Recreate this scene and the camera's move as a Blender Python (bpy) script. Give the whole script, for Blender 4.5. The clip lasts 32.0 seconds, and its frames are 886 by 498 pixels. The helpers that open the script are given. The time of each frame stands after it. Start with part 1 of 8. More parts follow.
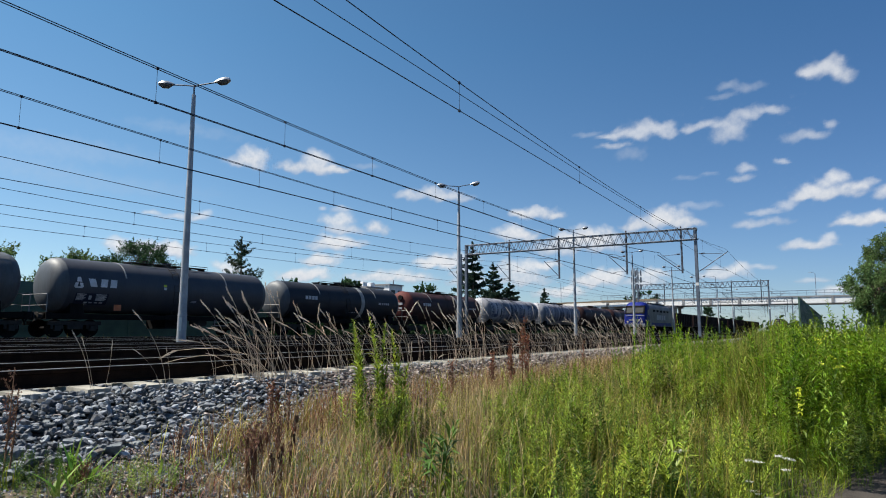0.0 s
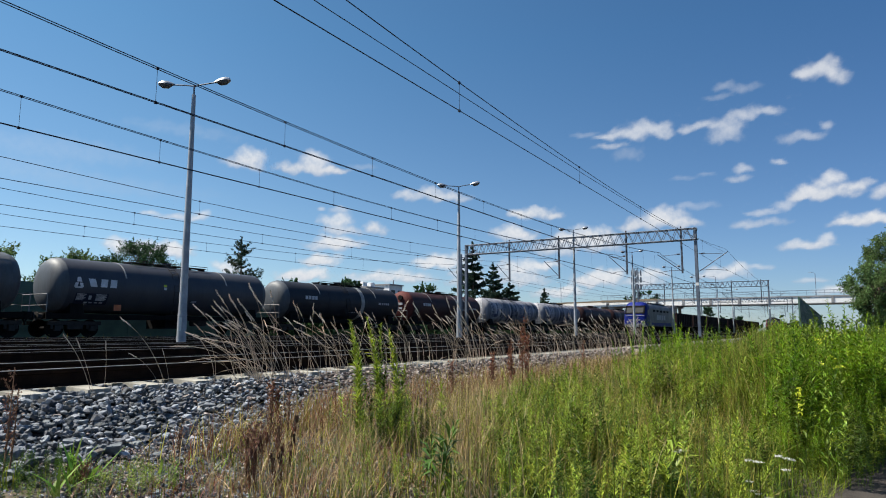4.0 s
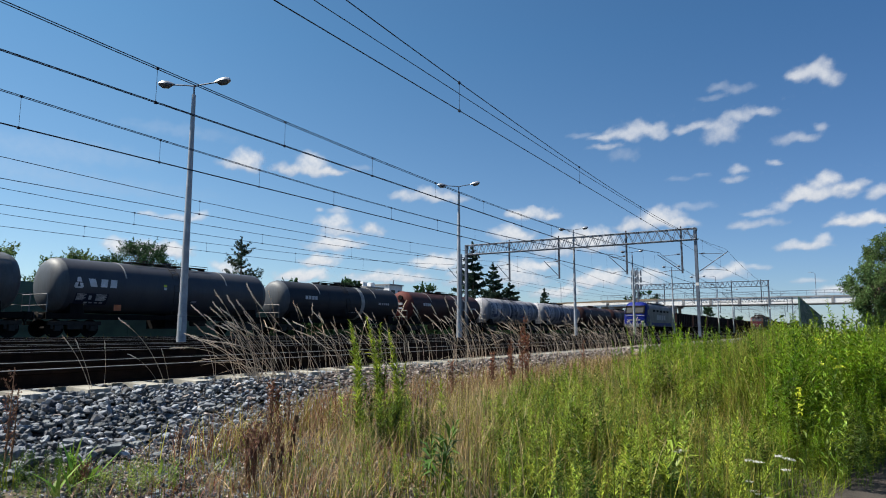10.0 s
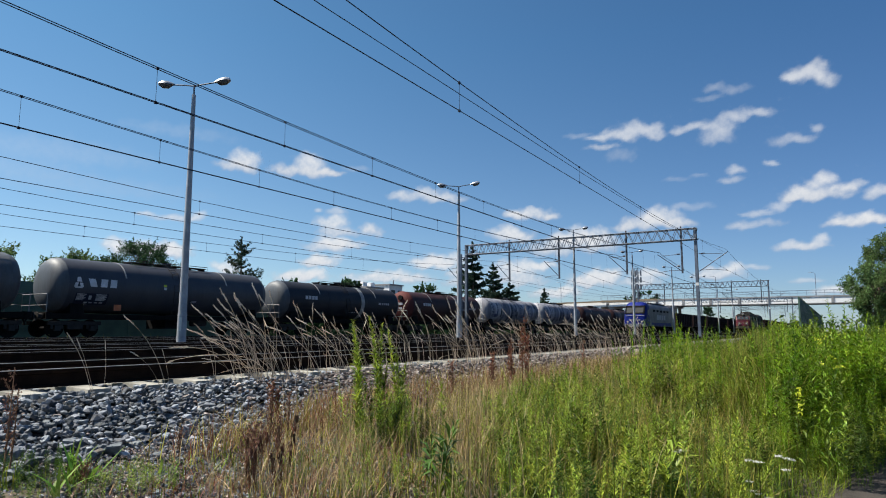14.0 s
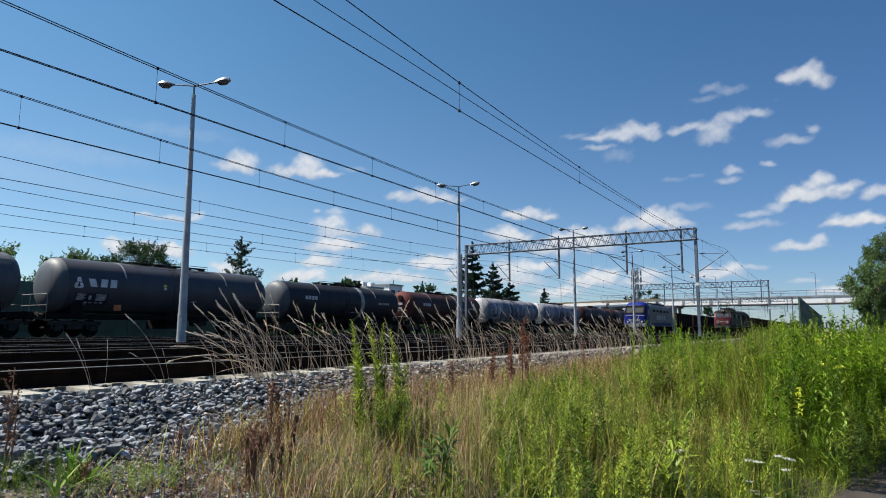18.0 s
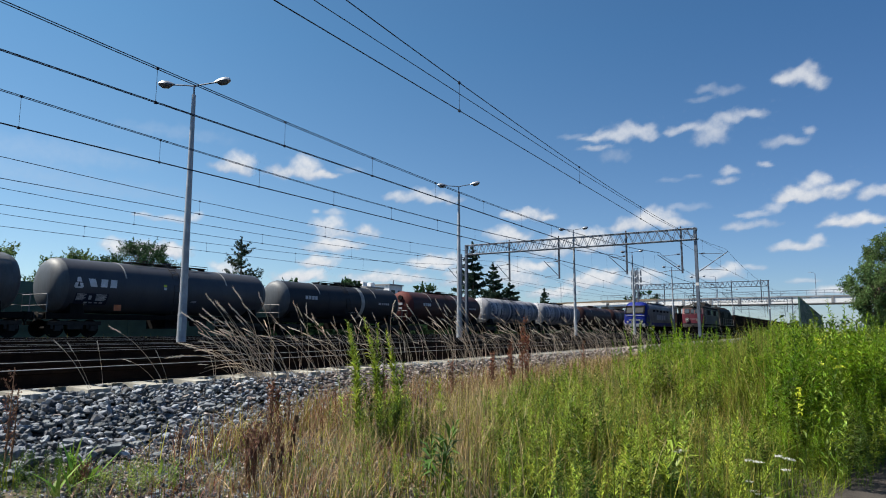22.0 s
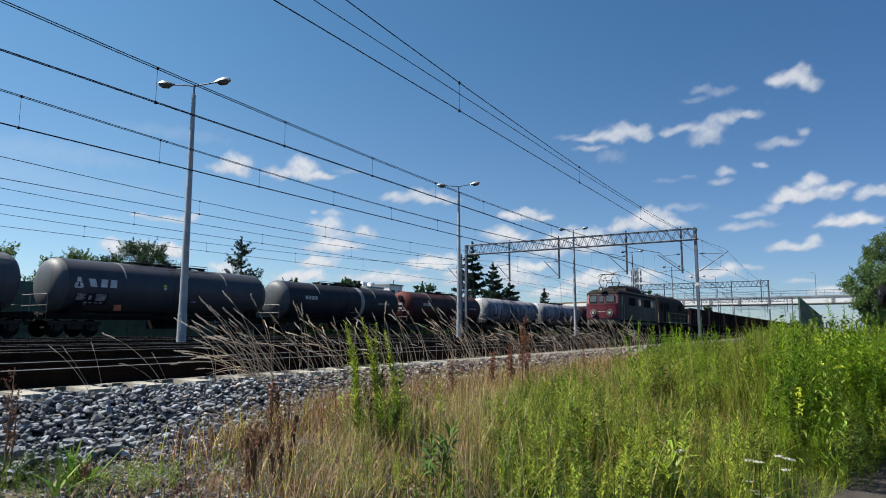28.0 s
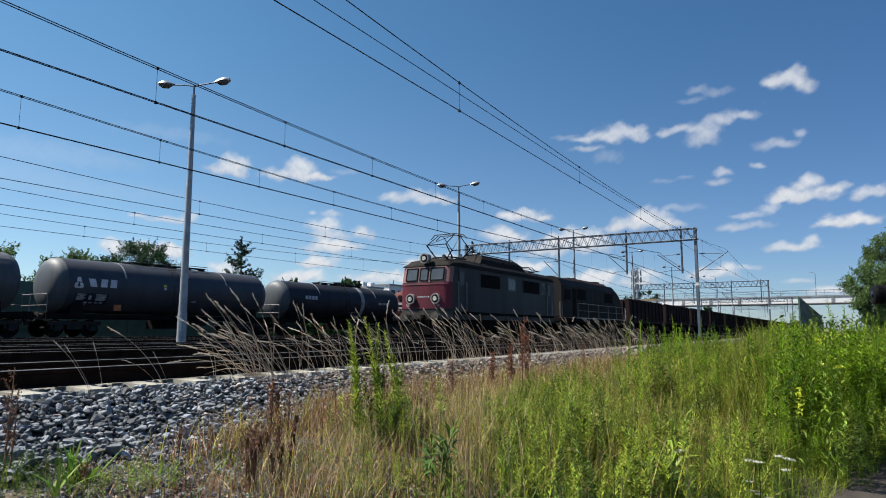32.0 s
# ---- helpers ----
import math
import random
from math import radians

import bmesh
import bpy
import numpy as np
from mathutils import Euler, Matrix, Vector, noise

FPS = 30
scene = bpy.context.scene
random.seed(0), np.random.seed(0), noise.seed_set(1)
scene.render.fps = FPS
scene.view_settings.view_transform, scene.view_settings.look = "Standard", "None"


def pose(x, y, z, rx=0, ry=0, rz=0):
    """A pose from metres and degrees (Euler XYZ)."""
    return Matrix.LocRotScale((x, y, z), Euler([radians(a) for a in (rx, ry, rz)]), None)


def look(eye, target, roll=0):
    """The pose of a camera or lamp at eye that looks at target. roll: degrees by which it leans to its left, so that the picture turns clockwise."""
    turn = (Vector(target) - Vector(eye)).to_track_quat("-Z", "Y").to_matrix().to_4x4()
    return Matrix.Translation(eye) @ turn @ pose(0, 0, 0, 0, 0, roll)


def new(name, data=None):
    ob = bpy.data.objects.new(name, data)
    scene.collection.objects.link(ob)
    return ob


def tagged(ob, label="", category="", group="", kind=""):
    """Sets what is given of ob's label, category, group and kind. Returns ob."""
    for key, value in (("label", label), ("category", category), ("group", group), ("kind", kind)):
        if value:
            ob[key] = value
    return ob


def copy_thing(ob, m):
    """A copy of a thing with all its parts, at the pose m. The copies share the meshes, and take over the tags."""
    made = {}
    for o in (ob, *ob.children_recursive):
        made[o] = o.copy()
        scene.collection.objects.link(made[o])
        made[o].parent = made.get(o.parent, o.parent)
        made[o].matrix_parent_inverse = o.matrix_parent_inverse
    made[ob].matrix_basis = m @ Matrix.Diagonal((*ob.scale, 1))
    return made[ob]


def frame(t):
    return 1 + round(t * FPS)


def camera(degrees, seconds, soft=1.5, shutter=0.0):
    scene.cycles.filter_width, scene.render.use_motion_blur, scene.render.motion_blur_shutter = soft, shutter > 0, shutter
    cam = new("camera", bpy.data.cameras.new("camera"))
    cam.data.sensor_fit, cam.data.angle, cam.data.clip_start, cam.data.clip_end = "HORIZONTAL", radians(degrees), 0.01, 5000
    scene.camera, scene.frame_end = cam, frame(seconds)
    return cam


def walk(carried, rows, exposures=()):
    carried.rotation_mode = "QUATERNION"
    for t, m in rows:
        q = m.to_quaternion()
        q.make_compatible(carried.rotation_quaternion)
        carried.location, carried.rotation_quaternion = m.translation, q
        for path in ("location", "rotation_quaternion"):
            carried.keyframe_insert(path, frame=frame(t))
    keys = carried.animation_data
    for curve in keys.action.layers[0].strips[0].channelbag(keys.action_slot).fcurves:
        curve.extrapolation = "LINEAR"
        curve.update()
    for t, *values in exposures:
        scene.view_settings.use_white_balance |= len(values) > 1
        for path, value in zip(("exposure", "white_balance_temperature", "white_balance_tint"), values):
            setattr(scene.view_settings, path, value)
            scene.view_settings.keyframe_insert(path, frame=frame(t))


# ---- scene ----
# Plan: the tracks run along +y; the camera stands on a path beside them, at x = 0.
# Track centres lie at x = -7.4, -12.7, -17.1, -23.5, -28.4 and -34.4; rail tops at z = 0.
cam = camera(69.1, 32.0, soft=1.0)
EYE = pose(0, 0, 0.3827, 90 + 7.2062, 0, 31.4098) @ pose(0, 0, 0, 0, 0, 0.0909)
walk(cam, [(0.0, EYE), (32.0, EYE)], exposures=[(0.0, 0.87, 6500, 10), (32.0, 0.87, 6500, 10)])

# ---- light ----
SUN_EL, SUN_AZ = radians(54), math.atan2(-0.90, -0.43)
world = bpy.data.worlds.new("sky")
scene.world = world
world.use_nodes = True
wn = world.node_tree.nodes
sky = wn.new("ShaderNodeTexSky")
sky.sky_type, sky.sun_disc = "NISHITA", False
sky.sun_elevation, sky.sun_rotation = SUN_EL, SUN_AZ
sky.air_density, sky.dust_density, sky.ozone_density, sky.altitude = 0.8, 0.4, 2.0, 200
# the air: paler towards the horizon, deeper blue overhead
coord, split, rise = wn.new("ShaderNodeTexCoord"), wn.new("ShaderNodeSeparateXYZ"), wn.new("ShaderNodeMapRange")
rise.inputs["From Min"].default_value, rise.inputs["From Max"].default_value = 0.0, 0.42
air, tone = wn.new("ShaderNodeMix"), wn.new("ShaderNodeMix")
for k in (air, tone):
    k.data_type = "RGBA"
tone.blend_type = "MULTIPLY"
tone.inputs[0].default_value = 1.0
air.inputs[6].default_value, air.inputs[7].default_value = (0.86, 0.88, 0.99, 1), (0.63, 0.96, 1.14, 1)
wl = world.node_tree.links
wl.new(coord.outputs["Generated"], split.inputs[0])
wl.new(split.outputs[2], rise.inputs[0])
wl.new(rise.outputs[0], air.inputs[0])
wl.new(air.outputs[2], tone.inputs[7])
wl.new(sky.outputs[0], tone.inputs[6])
# paler on the sun's side, deeper blue away from it
side, near, glare, full = wn.new("ShaderNodeVectorMath"), wn.new("ShaderNodeMapRange"), wn.new("ShaderNodeMix"), wn.new("ShaderNodeMix")
side.operation = "DOT_PRODUCT"
side.inputs[1].default_value = (math.sin(SUN_AZ), math.cos(SUN_AZ), 0.0)
near.inputs["From Min"].default_value, near.inputs["From Max"].default_value = -0.6, 0.5
for k in (glare, full):
    k.data_type = "RGBA"
full.blend_type = "MULTIPLY"
full.inputs[0].default_value = 1.0
glare.inputs[6].default_value, glare.inputs[7].default_value = (0.80, 0.90, 0.98, 1), (1.30, 1.33, 1.17, 1)
wl.new(coord.outputs["Generated"], side.inputs[0])
wl.new(side.outputs["Value"], near.inputs[0])
wl.new(near.outputs[0], glare.inputs[0])
wl.new(tone.outputs[2], full.inputs[6])
wl.new(glare.outputs[2], full.inputs[7])
wl.new(full.outputs[2], wn["Background"].inputs[0])
wn["Background"].inputs[1].default_value = 0.057
sun = new("sun", bpy.data.lights.new("sun", "SUN"))
sun.data.energy, sun.data.angle, sun.data.color = 5.0, radians(0.53), (1.0, 0.94, 0.83)
to_sun = Vector((math.sin(SUN_AZ) * math.cos(SUN_EL), math.cos(SUN_AZ) * math.cos(SUN_EL), math.sin(SUN_EL)))
sun.matrix_world = look(to_sun * 60, (0, 0, 0))


# ---- materials ----
def mat(name, col, rough=0.6, metal=0.0, col2=None, var=0.3, scale=1.5, fine=25.0, bump=0.15, dist=0.01, transl=0.0, isl=0.0, spec=0.5, streak=False):
    """Two scales of noise between col and col2, bump, and variation by piece."""
    m = bpy.data.materials.new(name)
    m.use_nodes = True
    nt = m.node_tree
    n, l = nt.nodes, nt.links
    b = n["Principled BSDF"]
    tc = n.new("ShaderNodeTexCoord")
    src = tc.outputs["Object"]
    if streak:
        mp = n.new("ShaderNodeMapping")
        mp.inputs["Scale"].default_value = (1, 1, 0.12)
        l.new(src, mp.inputs[0])
        src = mp.outputs[0]
    big, small = n.new("ShaderNodeTexNoise"), n.new("ShaderNodeTexNoise")
    big.inputs["Scale"].default_value, big.inputs["Detail"].default_value = scale, 5
    small.inputs["Scale"].default_value, small.inputs["Detail"].default_value = fine, 3
    l.new(src, big.inputs["Vector"])
    l.new(src, small.inputs["Vector"])
    if col2 is None:
        col2 = tuple(c * (1 - var) for c in col)
    ramp = n.new("ShaderNodeValToRGB")
    ramp.color_ramp.elements[0].position, ramp.color_ramp.elements[1].position = 0.38, 0.62
    ramp.color_ramp.elements[0].color, ramp.color_ramp.elements[1].color = (*col2, 1), (*col, 1)
    l.new(big.outputs["Fac"], ramp.inputs[0])
    hsv = n.new("ShaderNodeHueSaturation")
    l.new(ramp.outputs[0], hsv.inputs["Color"])
    add = n.new("ShaderNodeMath")
    add.operation = "MULTIPLY_ADD"
    l.new(small.outputs["Fac"], add.inputs[0])
    add.inputs[1].default_value, add.inputs[2].default_value = var * 1.6, 1 - var * 0.8
    last = add.outputs[0]
    if isl:
        geo, inf = n.new("ShaderNodeNewGeometry"), n.new("ShaderNodeObjectInfo")
        sm = n.new("ShaderNodeMath")
        sm.operation = "ADD"
        l.new(geo.outputs["Random Per Island"], sm.inputs[0])
        l.new(inf.outputs["Random"], sm.inputs[1])
        fr, pw = n.new("ShaderNodeMath"), n.new("ShaderNodeMath")
        fr.operation, pw.operation = "FRACT", "POWER"
        l.new(sm.outputs[0], fr.inputs[0])
        l.new(fr.outputs[0], pw.inputs[0])
        pw.inputs[1].default_value = 1.3
        ma = n.new("ShaderNodeMath")
        ma.operation = "MULTIPLY_ADD"
        l.new(pw.outputs[0], ma.inputs[0])
        ma.inputs[1].default_value, ma.inputs[2].default_value = 2.1 * isl, 1 - isl
        mu = n.new("ShaderNodeMath")
        mu.operation = "MULTIPLY"
        l.new(ma.outputs[0], mu.inputs[0])
        l.new(last, mu.inputs[1])
        last = mu.outputs[0]
        hu = n.new("ShaderNodeMath")
        hu.operation = "MULTIPLY_ADD"
        l.new(geo.outputs["Random Per Island"], hu.inputs[0])
        hu.inputs[1].default_value, hu.inputs[2].default_value = 0.05, 0.475
        l.new(hu.outputs[0], hsv.inputs["Hue"])
    l.new(last, hsv.inputs["Value"])
    l.new(hsv.outputs[0], b.inputs["Base Color"])
    b.inputs["Roughness"].default_value, b.inputs["Metallic"].default_value = rough, metal
    b.inputs["Specular IOR Level"].default_value = spec
    if bump:
        bp = n.new("ShaderNodeBump")
        bp.inputs["Strength"].default_value, bp.inputs["Distance"].default_value = bump, dist
        l.new(small.outputs["Fac"], bp.inputs["Height"])
        l.new(bp.outputs[0], b.inputs["Normal"])
    if transl:
        tr, mx = n.new("ShaderNodeBsdfTranslucent"), n.new("ShaderNodeMixShader")
        l.new(hsv.outputs[0], tr.inputs["Color"])
        mx.inputs[0].default_value = transl
        l.new(b.outputs[0], mx.inputs[1])
        l.new(tr.outputs[0], mx.inputs[2])
        l.new(mx.outputs[0], n["Material Output"].inputs["Surface"])
    return m


def glass_mat(name, col, rough=0.05):
    m = mat(name, col, rough, 0.0, var=0.2, bump=0, spec=0.3)
    return m


def cloud_mat():
    """Cumulus vapour: thin at its rim, dense and white within; its thickness comes with the mesh."""
    m = bpy.data.materials.new("cloud_vapour")
    m.use_nodes = True
    n, l = m.node_tree.nodes, m.node_tree.links
    n.remove(n["Principled BSDF"])

    def math_node(op, a, b=None, c=None):
        k = n.new("ShaderNodeMath")
        k.operation = op
        for i, v in enumerate((a, b, c)):
            if v is None:
                continue
            if isinstance(v, (int, float)):
                k.inputs[i].default_value = v
            else:
                l.new(v, k.inputs[i])
        return k.outputs[0]

    tc, inf, at, sep = n.new("ShaderNodeTexCoord"), n.new("ShaderNodeObjectInfo"), n.new("ShaderNodeAttribute"), n.new("ShaderNodeSeparateXYZ")
    at.attribute_name = "thickness"
    l.new(tc.outputs["Generated"], sep.inputs[0])
    ns = n.new("ShaderNodeTexNoise")
    ns.inputs["Scale"].default_value, ns.inputs["Detail"].default_value, ns.inputs["Roughness"].default_value = 0.045, 4, 0.5
    l.new(tc.outputs["Object"], ns.inputs["Vector"])
    dens = math_node("ADD", at.outputs["Fac"], math_node("MULTIPLY_ADD", ns.outputs["Fac"], 0.72, -0.36))
    edge = n.new("ShaderNodeMapRange")
    edge.interpolation_type = "SMOOTHSTEP"
    edge.inputs["From Min"].default_value, edge.inputs["From Max"].default_value = -0.12, 1.25
    l.new(dens, edge.inputs[0])
    alpha = math_node("MULTIPLY", edge.outputs[0], inf.outputs["Alpha"])
    # shading painted into the glow: greyer low down, whiter towards top and thick parts
    ramp = n.new("ShaderNodeValToRGB")
    ramp.color_ramp.elements[0].position, ramp.color_ramp.elements[1].position = 0.25, 0.85
    ramp.color_ramp.elements[0].color, ramp.color_ramp.elements[1].color = (0.235, 0.272, 0.335, 1), (0.43, 0.44, 0.455, 1)
    l.new(math_node("ADD", math_node("MULTIPLY", dens, 0.30), math_node("MULTIPLY_ADD", sep.outputs[1], 0.75, 0.12)), ramp.inputs[0])
    em, tr, mx = n.new("ShaderNodeEmission"), n.new("ShaderNodeBsdfTransparent"), n.new("ShaderNodeMixShader")
    l.new(ramp.outputs[0], em.inputs[0])
    l.new(alpha, mx.inputs[0])
    l.new(tr.outputs[0], mx.inputs[1])
    l.new(em.outputs[0], mx.inputs[2])
    l.new(mx.outputs[0], n["Material Output"].inputs["Surface"])
    return m


CLOUD = cloud_mat()
GROUND = mat("soil_and_dry_litter", (0.085, 0.066, 0.042), 0.95, col2=(0.035, 0.029, 0.018), scale=0.7, fine=30, bump=0.6, dist=0.03)
# dark soil, made darker still for the shade of the bank beside it
PATH = mat("trodden_dark_shaded_soil", (0.055, 0.046, 0.038), 0.95, col2=(0.026, 0.022, 0.019), scale=3, fine=60, bump=0.7, dist=0.02)
# near-black, so the shade in the gaps between stones is in the colour
SHADED_BALLAST = mat("shaded_ballast_bed", (0.026, 0.026, 0.027), 0.95, col2=(0.012, 0.012, 0.013), scale=6, fine=24, bump=1.0, dist=0.05)
# rust brown taken almost to black: shade beside rails and stones painted in
SHADED_RUSTY_BED = mat("shaded_rusty_ballast", (0.019, 0.0145, 0.012), 0.95, col2=(0.010, 0.008, 0.007), scale=5, fine=24, bump=1.0, dist=0.05, spec=0.05)
STONE = mat("grey_granite_stone", (0.235, 0.255, 0.28), 0.8, col2=(0.085, 0.094, 0.107), scale=9, fine=60, bump=0.3, dist=0.01, isl=0.6, spec=0.3)
GRAVEL = mat("pale_gravel", (0.36, 0.30, 0.265), 0.9, col2=(0.16, 0.13, 0.115), scale=9, fine=60, bump=0.3, isl=0.7, spec=0.2)
BEDGRAVEL = mat("pinkish_crushed_stone", (0.29, 0.25, 0.23), 0.9, col2=(0.14, 0.116, 0.104), scale=9, fine=60, bump=0.3, isl=0.6, spec=0.2)
CONCRETE = mat("weathered_concrete", (0.34, 0.325, 0.28), 0.85, col2=(0.20, 0.19, 0.16), scale=4, fine=50, bump=0.3, dist=0.005)
RAIL = mat("rusty_rail_web", (0.022, 0.013, 0.009), 0.9, col2=(0.013, 0.008, 0.006), scale=5, fine=60, bump=0.3, spec=0.05)
RAILTOP = mat("polished_rail_head", (0.34, 0.315, 0.29), 0.5, 0.8, var=0.15, bump=0.02)
GALV = mat("galvanised_steel", (0.14, 0.165, 0.21), 0.5, 0.3, col2=(0.10, 0.12, 0.155), scale=2, fine=20, bump=0.05)
POLE = mat("pale_galvanised_pole", (0.36, 0.37, 0.40), 0.5, 0.2, col2=(0.27, 0.285, 0.31), scale=2, fine=20, bump=0.05)
TANBAND = mat("dusty_brown_band", (0.12, 0.085, 0.075), 0.7, scale=3, fine=20, bump=0.05)
DARKSTEEL = mat("dark_galvanised_steel", (0.05, 0.06, 0.085), 0.6, 0.1, scale=2, fine=20, bump=0.05)
WIRE = mat("tarnished_copper_wire", (0.02, 0.035, 0.065), 0.6, 0.6, bump=0)
INSUL = mat("brown_insulator_glaze", (0.08, 0.05, 0.04), 0.3, bump=0)
LAMPSHELL = mat("lamp_head_aluminium", (0.50, 0.52, 0.55), 0.38, 0.75, bump=0.02)
LAMPGLASS = glass_mat("lamp_bowl_glass", (0.10, 0.11, 0.12), 0.15)
BLACKTANK = mat("black_tank_paint", (0.040, 0.044, 0.058), 0.5, col2=(0.052, 0.055, 0.064), var=0.25, scale=0.8, fine=14, bump=0.04, streak=True, spec=0.35)
SOOTTANK = mat("sooty_green_black_tank_paint", (0.017, 0.019, 0.026), 0.55, col2=(0.025, 0.026, 0.032), var=0.25, scale=0.8, fine=14, bump=0.04, streak=True, spec=0.25)
GREYTANK = mat("faded_grey_tank_paint", (0.088, 0.100, 0.116), 0.55, col2=(0.065, 0.068, 0.074), scale=1.0, fine=14, bump=0.04, streak=True, spec=0.35)
REDTANK = mat("oxide_red_tank_paint", (0.105, 0.030, 0.027), 0.7, col2=(0.060, 0.022, 0.020), scale=0.9, fine=14, bump=0.05, streak=True, spec=0.15)
BROWNTANK = mat("dark_brown_tank_paint", (0.038, 0.018, 0.018), 0.55, col2=(0.023, 0.013, 0.014), scale=0.9, fine=14, bump=0.05, streak=True, spec=0.15)
MAROONTANK = mat("maroon_tank_paint", (0.050, 0.018, 0.017), 0.6, col2=(0.030, 0.015, 0.015), scale=0.9, fine=14, bump=0.05, streak=True, spec=0.3)
WHITETANK = mat("soiled_white_tank_paint", (0.33, 0.33, 0.355), 0.6, col2=(0.11, 0.11, 0.13), scale=1.1, fine=12, bump=0.05, streak=True)
# one steel in two tones: the paler copy has light put into its colour
UNDER = mat("dark_underframe_steel", (0.012, 0.0115, 0.0115), 0.95, scale=3, fine=30, bump=0.2, spec=0.06)
UNDER_LIT = mat("lit_underframe_steel", (0.04, 0.037, 0.035), 0.75, scale=3, fine=30, bump=0.2, spec=0.15)
WHITEPAINT = mat("white_lettering_paint", (0.62, 0.63, 0.66), 0.5, scale=3, fine=30, bump=0.02)
GREYPAINT = mat("grey_stencil_paint", (0.34, 0.34, 0.37), 0.6, scale=3, fine=30, bump=0.02)
STENCIL = mat("worn_white_stencil", (0.46, 0.47, 0.50), 0.6, scale=6, fine=30, bump=0.02)
DATAPANEL = mat("dark_blue_data_panel", (0.014, 0.018, 0.035), 0.5, scale=3, fine=30, bump=0.02, spec=0.3)
PALEBAND = mat("pale_tank_band", (0.34, 0.34, 0.33), 0.6, scale=3, fine=30, bump=0.05)
ORANGE = mat("orange_hazard_plate", (0.55, 0.16, 0.06), 0.6, scale=3, fine=30, bump=0.02)
LOCOGREY = mat("dirty_grey_loco_paint", (0.037, 0.038, 0.040), 0.6, col2=(0.022, 0.023, 0.024), scale=0.8, fine=14, bump=0.04, streak=True, spec=0.25)
LOCORED = mat("faded_red_loco_paint", (0.145, 0.021, 0.038), 0.6, col2=(0.075, 0.016, 0.025), scale=1.3, fine=18, bump=0.05, streak=True, spec=0.25)
LOCOPINK = mat("faded_pinkish_cab_paint", (0.24, 0.12, 0.12), 0.6, col2=(0.13, 0.07, 0.07), scale=1.6, fine=20, bump=0.04, streak=True, spec=0.25)
LOCOROOF = mat("grimy_brown_roof_paint", (0.017, 0.014, 0.013), 0.8, col2=(0.010, 0.009, 0.008), scale=1.2, fine=20, bump=0.12, spec=0.15)
SIDEFRAME = mat("dirty_grey_window_frame", (0.085, 0.09, 0.095), 0.6, scale=2, fine=25, bump=0.04)
SIDEPANE = glass_mat("dusty_side_window_glass", (0.035, 0.043, 0.05), 0.1)
LOCOTRIM = mat("pale_window_surround_paint", (0.25, 0.24, 0.24), 0.55, scale=2, fine=25, bump=0.04)
BUFFERGREY = mat("scuffed_grey_buffer_beam", (0.095, 0.088, 0.080), 0.75, col2=(0.05, 0.046, 0.042), scale=3, fine=25, bump=0.1, spec=0.15)
SCREENGLASS = glass_mat("raked_windscreen_glass", (0.075, 0.090, 0.105), 0.08)
CABGLASS = glass_mat("cab_window_glass", (0.012, 0.014, 0.016), 0.3)
DARKGRILLE = mat("dark_louvre", (0.005, 0.005, 0.006), 0.8, bump=0.1, spec=0.08)
HEADLAMP = mat("headlamp_reflector", (0.62, 0.58, 0.50), 0.25, 0.3, bump=0)
BLUELOCO = mat("royal_blue_loco_paint", (0.007, 0.017, 0.17), 0.5, col2=(0.005, 0.012, 0.11), scale=1.0, fine=14, bump=0.02, spec=0.12)
GREYBLUE = mat("blue_grey_loco_side", (0.115, 0.11, 0.12), 0.5, col2=(0.05, 0.05, 0.06), scale=0.6, fine=10, bump=0.02)
SILVERLOCO = mat("silver_grey_loco_paint", (0.19, 0.20, 0.22), 0.5, col2=(0.12, 0.125, 0.14), scale=0.8, fine=14, bump=0.02)
DIESEL = mat("dark_faded_diesel_paint", (0.022, 0.020, 0.020), 0.7, col2=(0.013, 0.012, 0.012), scale=1.0, fine=16, bump=0.08, streak=True, spec=0.15)
DIESELRUST = mat("rusty_brown_hood_paint", (0.045, 0.028, 0.024), 0.8, col2=(0.022, 0.015, 0.013), scale=1.1, fine=16, bump=0.12, streak=True, spec=0.15)
RAILINGTAN = mat("pale_handrail_paint", (0.30, 0.25, 0.22), 0.6, bump=0.05)
WAGON = mat("rusty_brown_wagon_paint", (0.034, 0.018, 0.018), 0.85, col2=(0.014, 0.009, 0.009), scale=0.8, fine=12, bump=0.12, streak=True, spec=0.15)
BRIDGE = mat("pale_concrete_girder", (0.86, 0.86, 0.85), 0.8, col2=(0.78, 0.78, 0.78), scale=0.15, fine=3, bump=0.1)
BRIDGEDARK = mat("grey_bridge_deck", (0.30, 0.30, 0.31), 0.85, scale=0.3, fine=5, bump=0.1)
BRIDGETAN = mat("tan_embankment_parapet", (0.24, 0.19, 0.13), 0.9, scale=0.3, fine=5, bump=0.1)
BARRIER = mat("green_noise_barrier_panel", (0.07, 0.14, 0.105), 0.7, col2=(0.05, 0.105, 0.08), scale=1, fine=16, bump=0.2)
BARK = mat("grey_brown_bark", (0.12, 0.09, 0.07), 0.9, scale=4, fine=30, bump=0.6, dist=0.03)
LEAF = mat("broadleaf_foliage", (0.13, 0.20, 0.064), 0.6, col2=(0.07, 0.12, 0.042), scale=0.6, fine=8, bump=0, transl=0.35, isl=0.5, spec=0.2)
LEAFDARK = mat("dark_broadleaf_foliage", (0.036, 0.086, 0.030), 0.6, col2=(0.020, 0.054, 0.020), scale=0.6, fine=8, bump=0, transl=0.3, isl=0.5, spec=0.2)
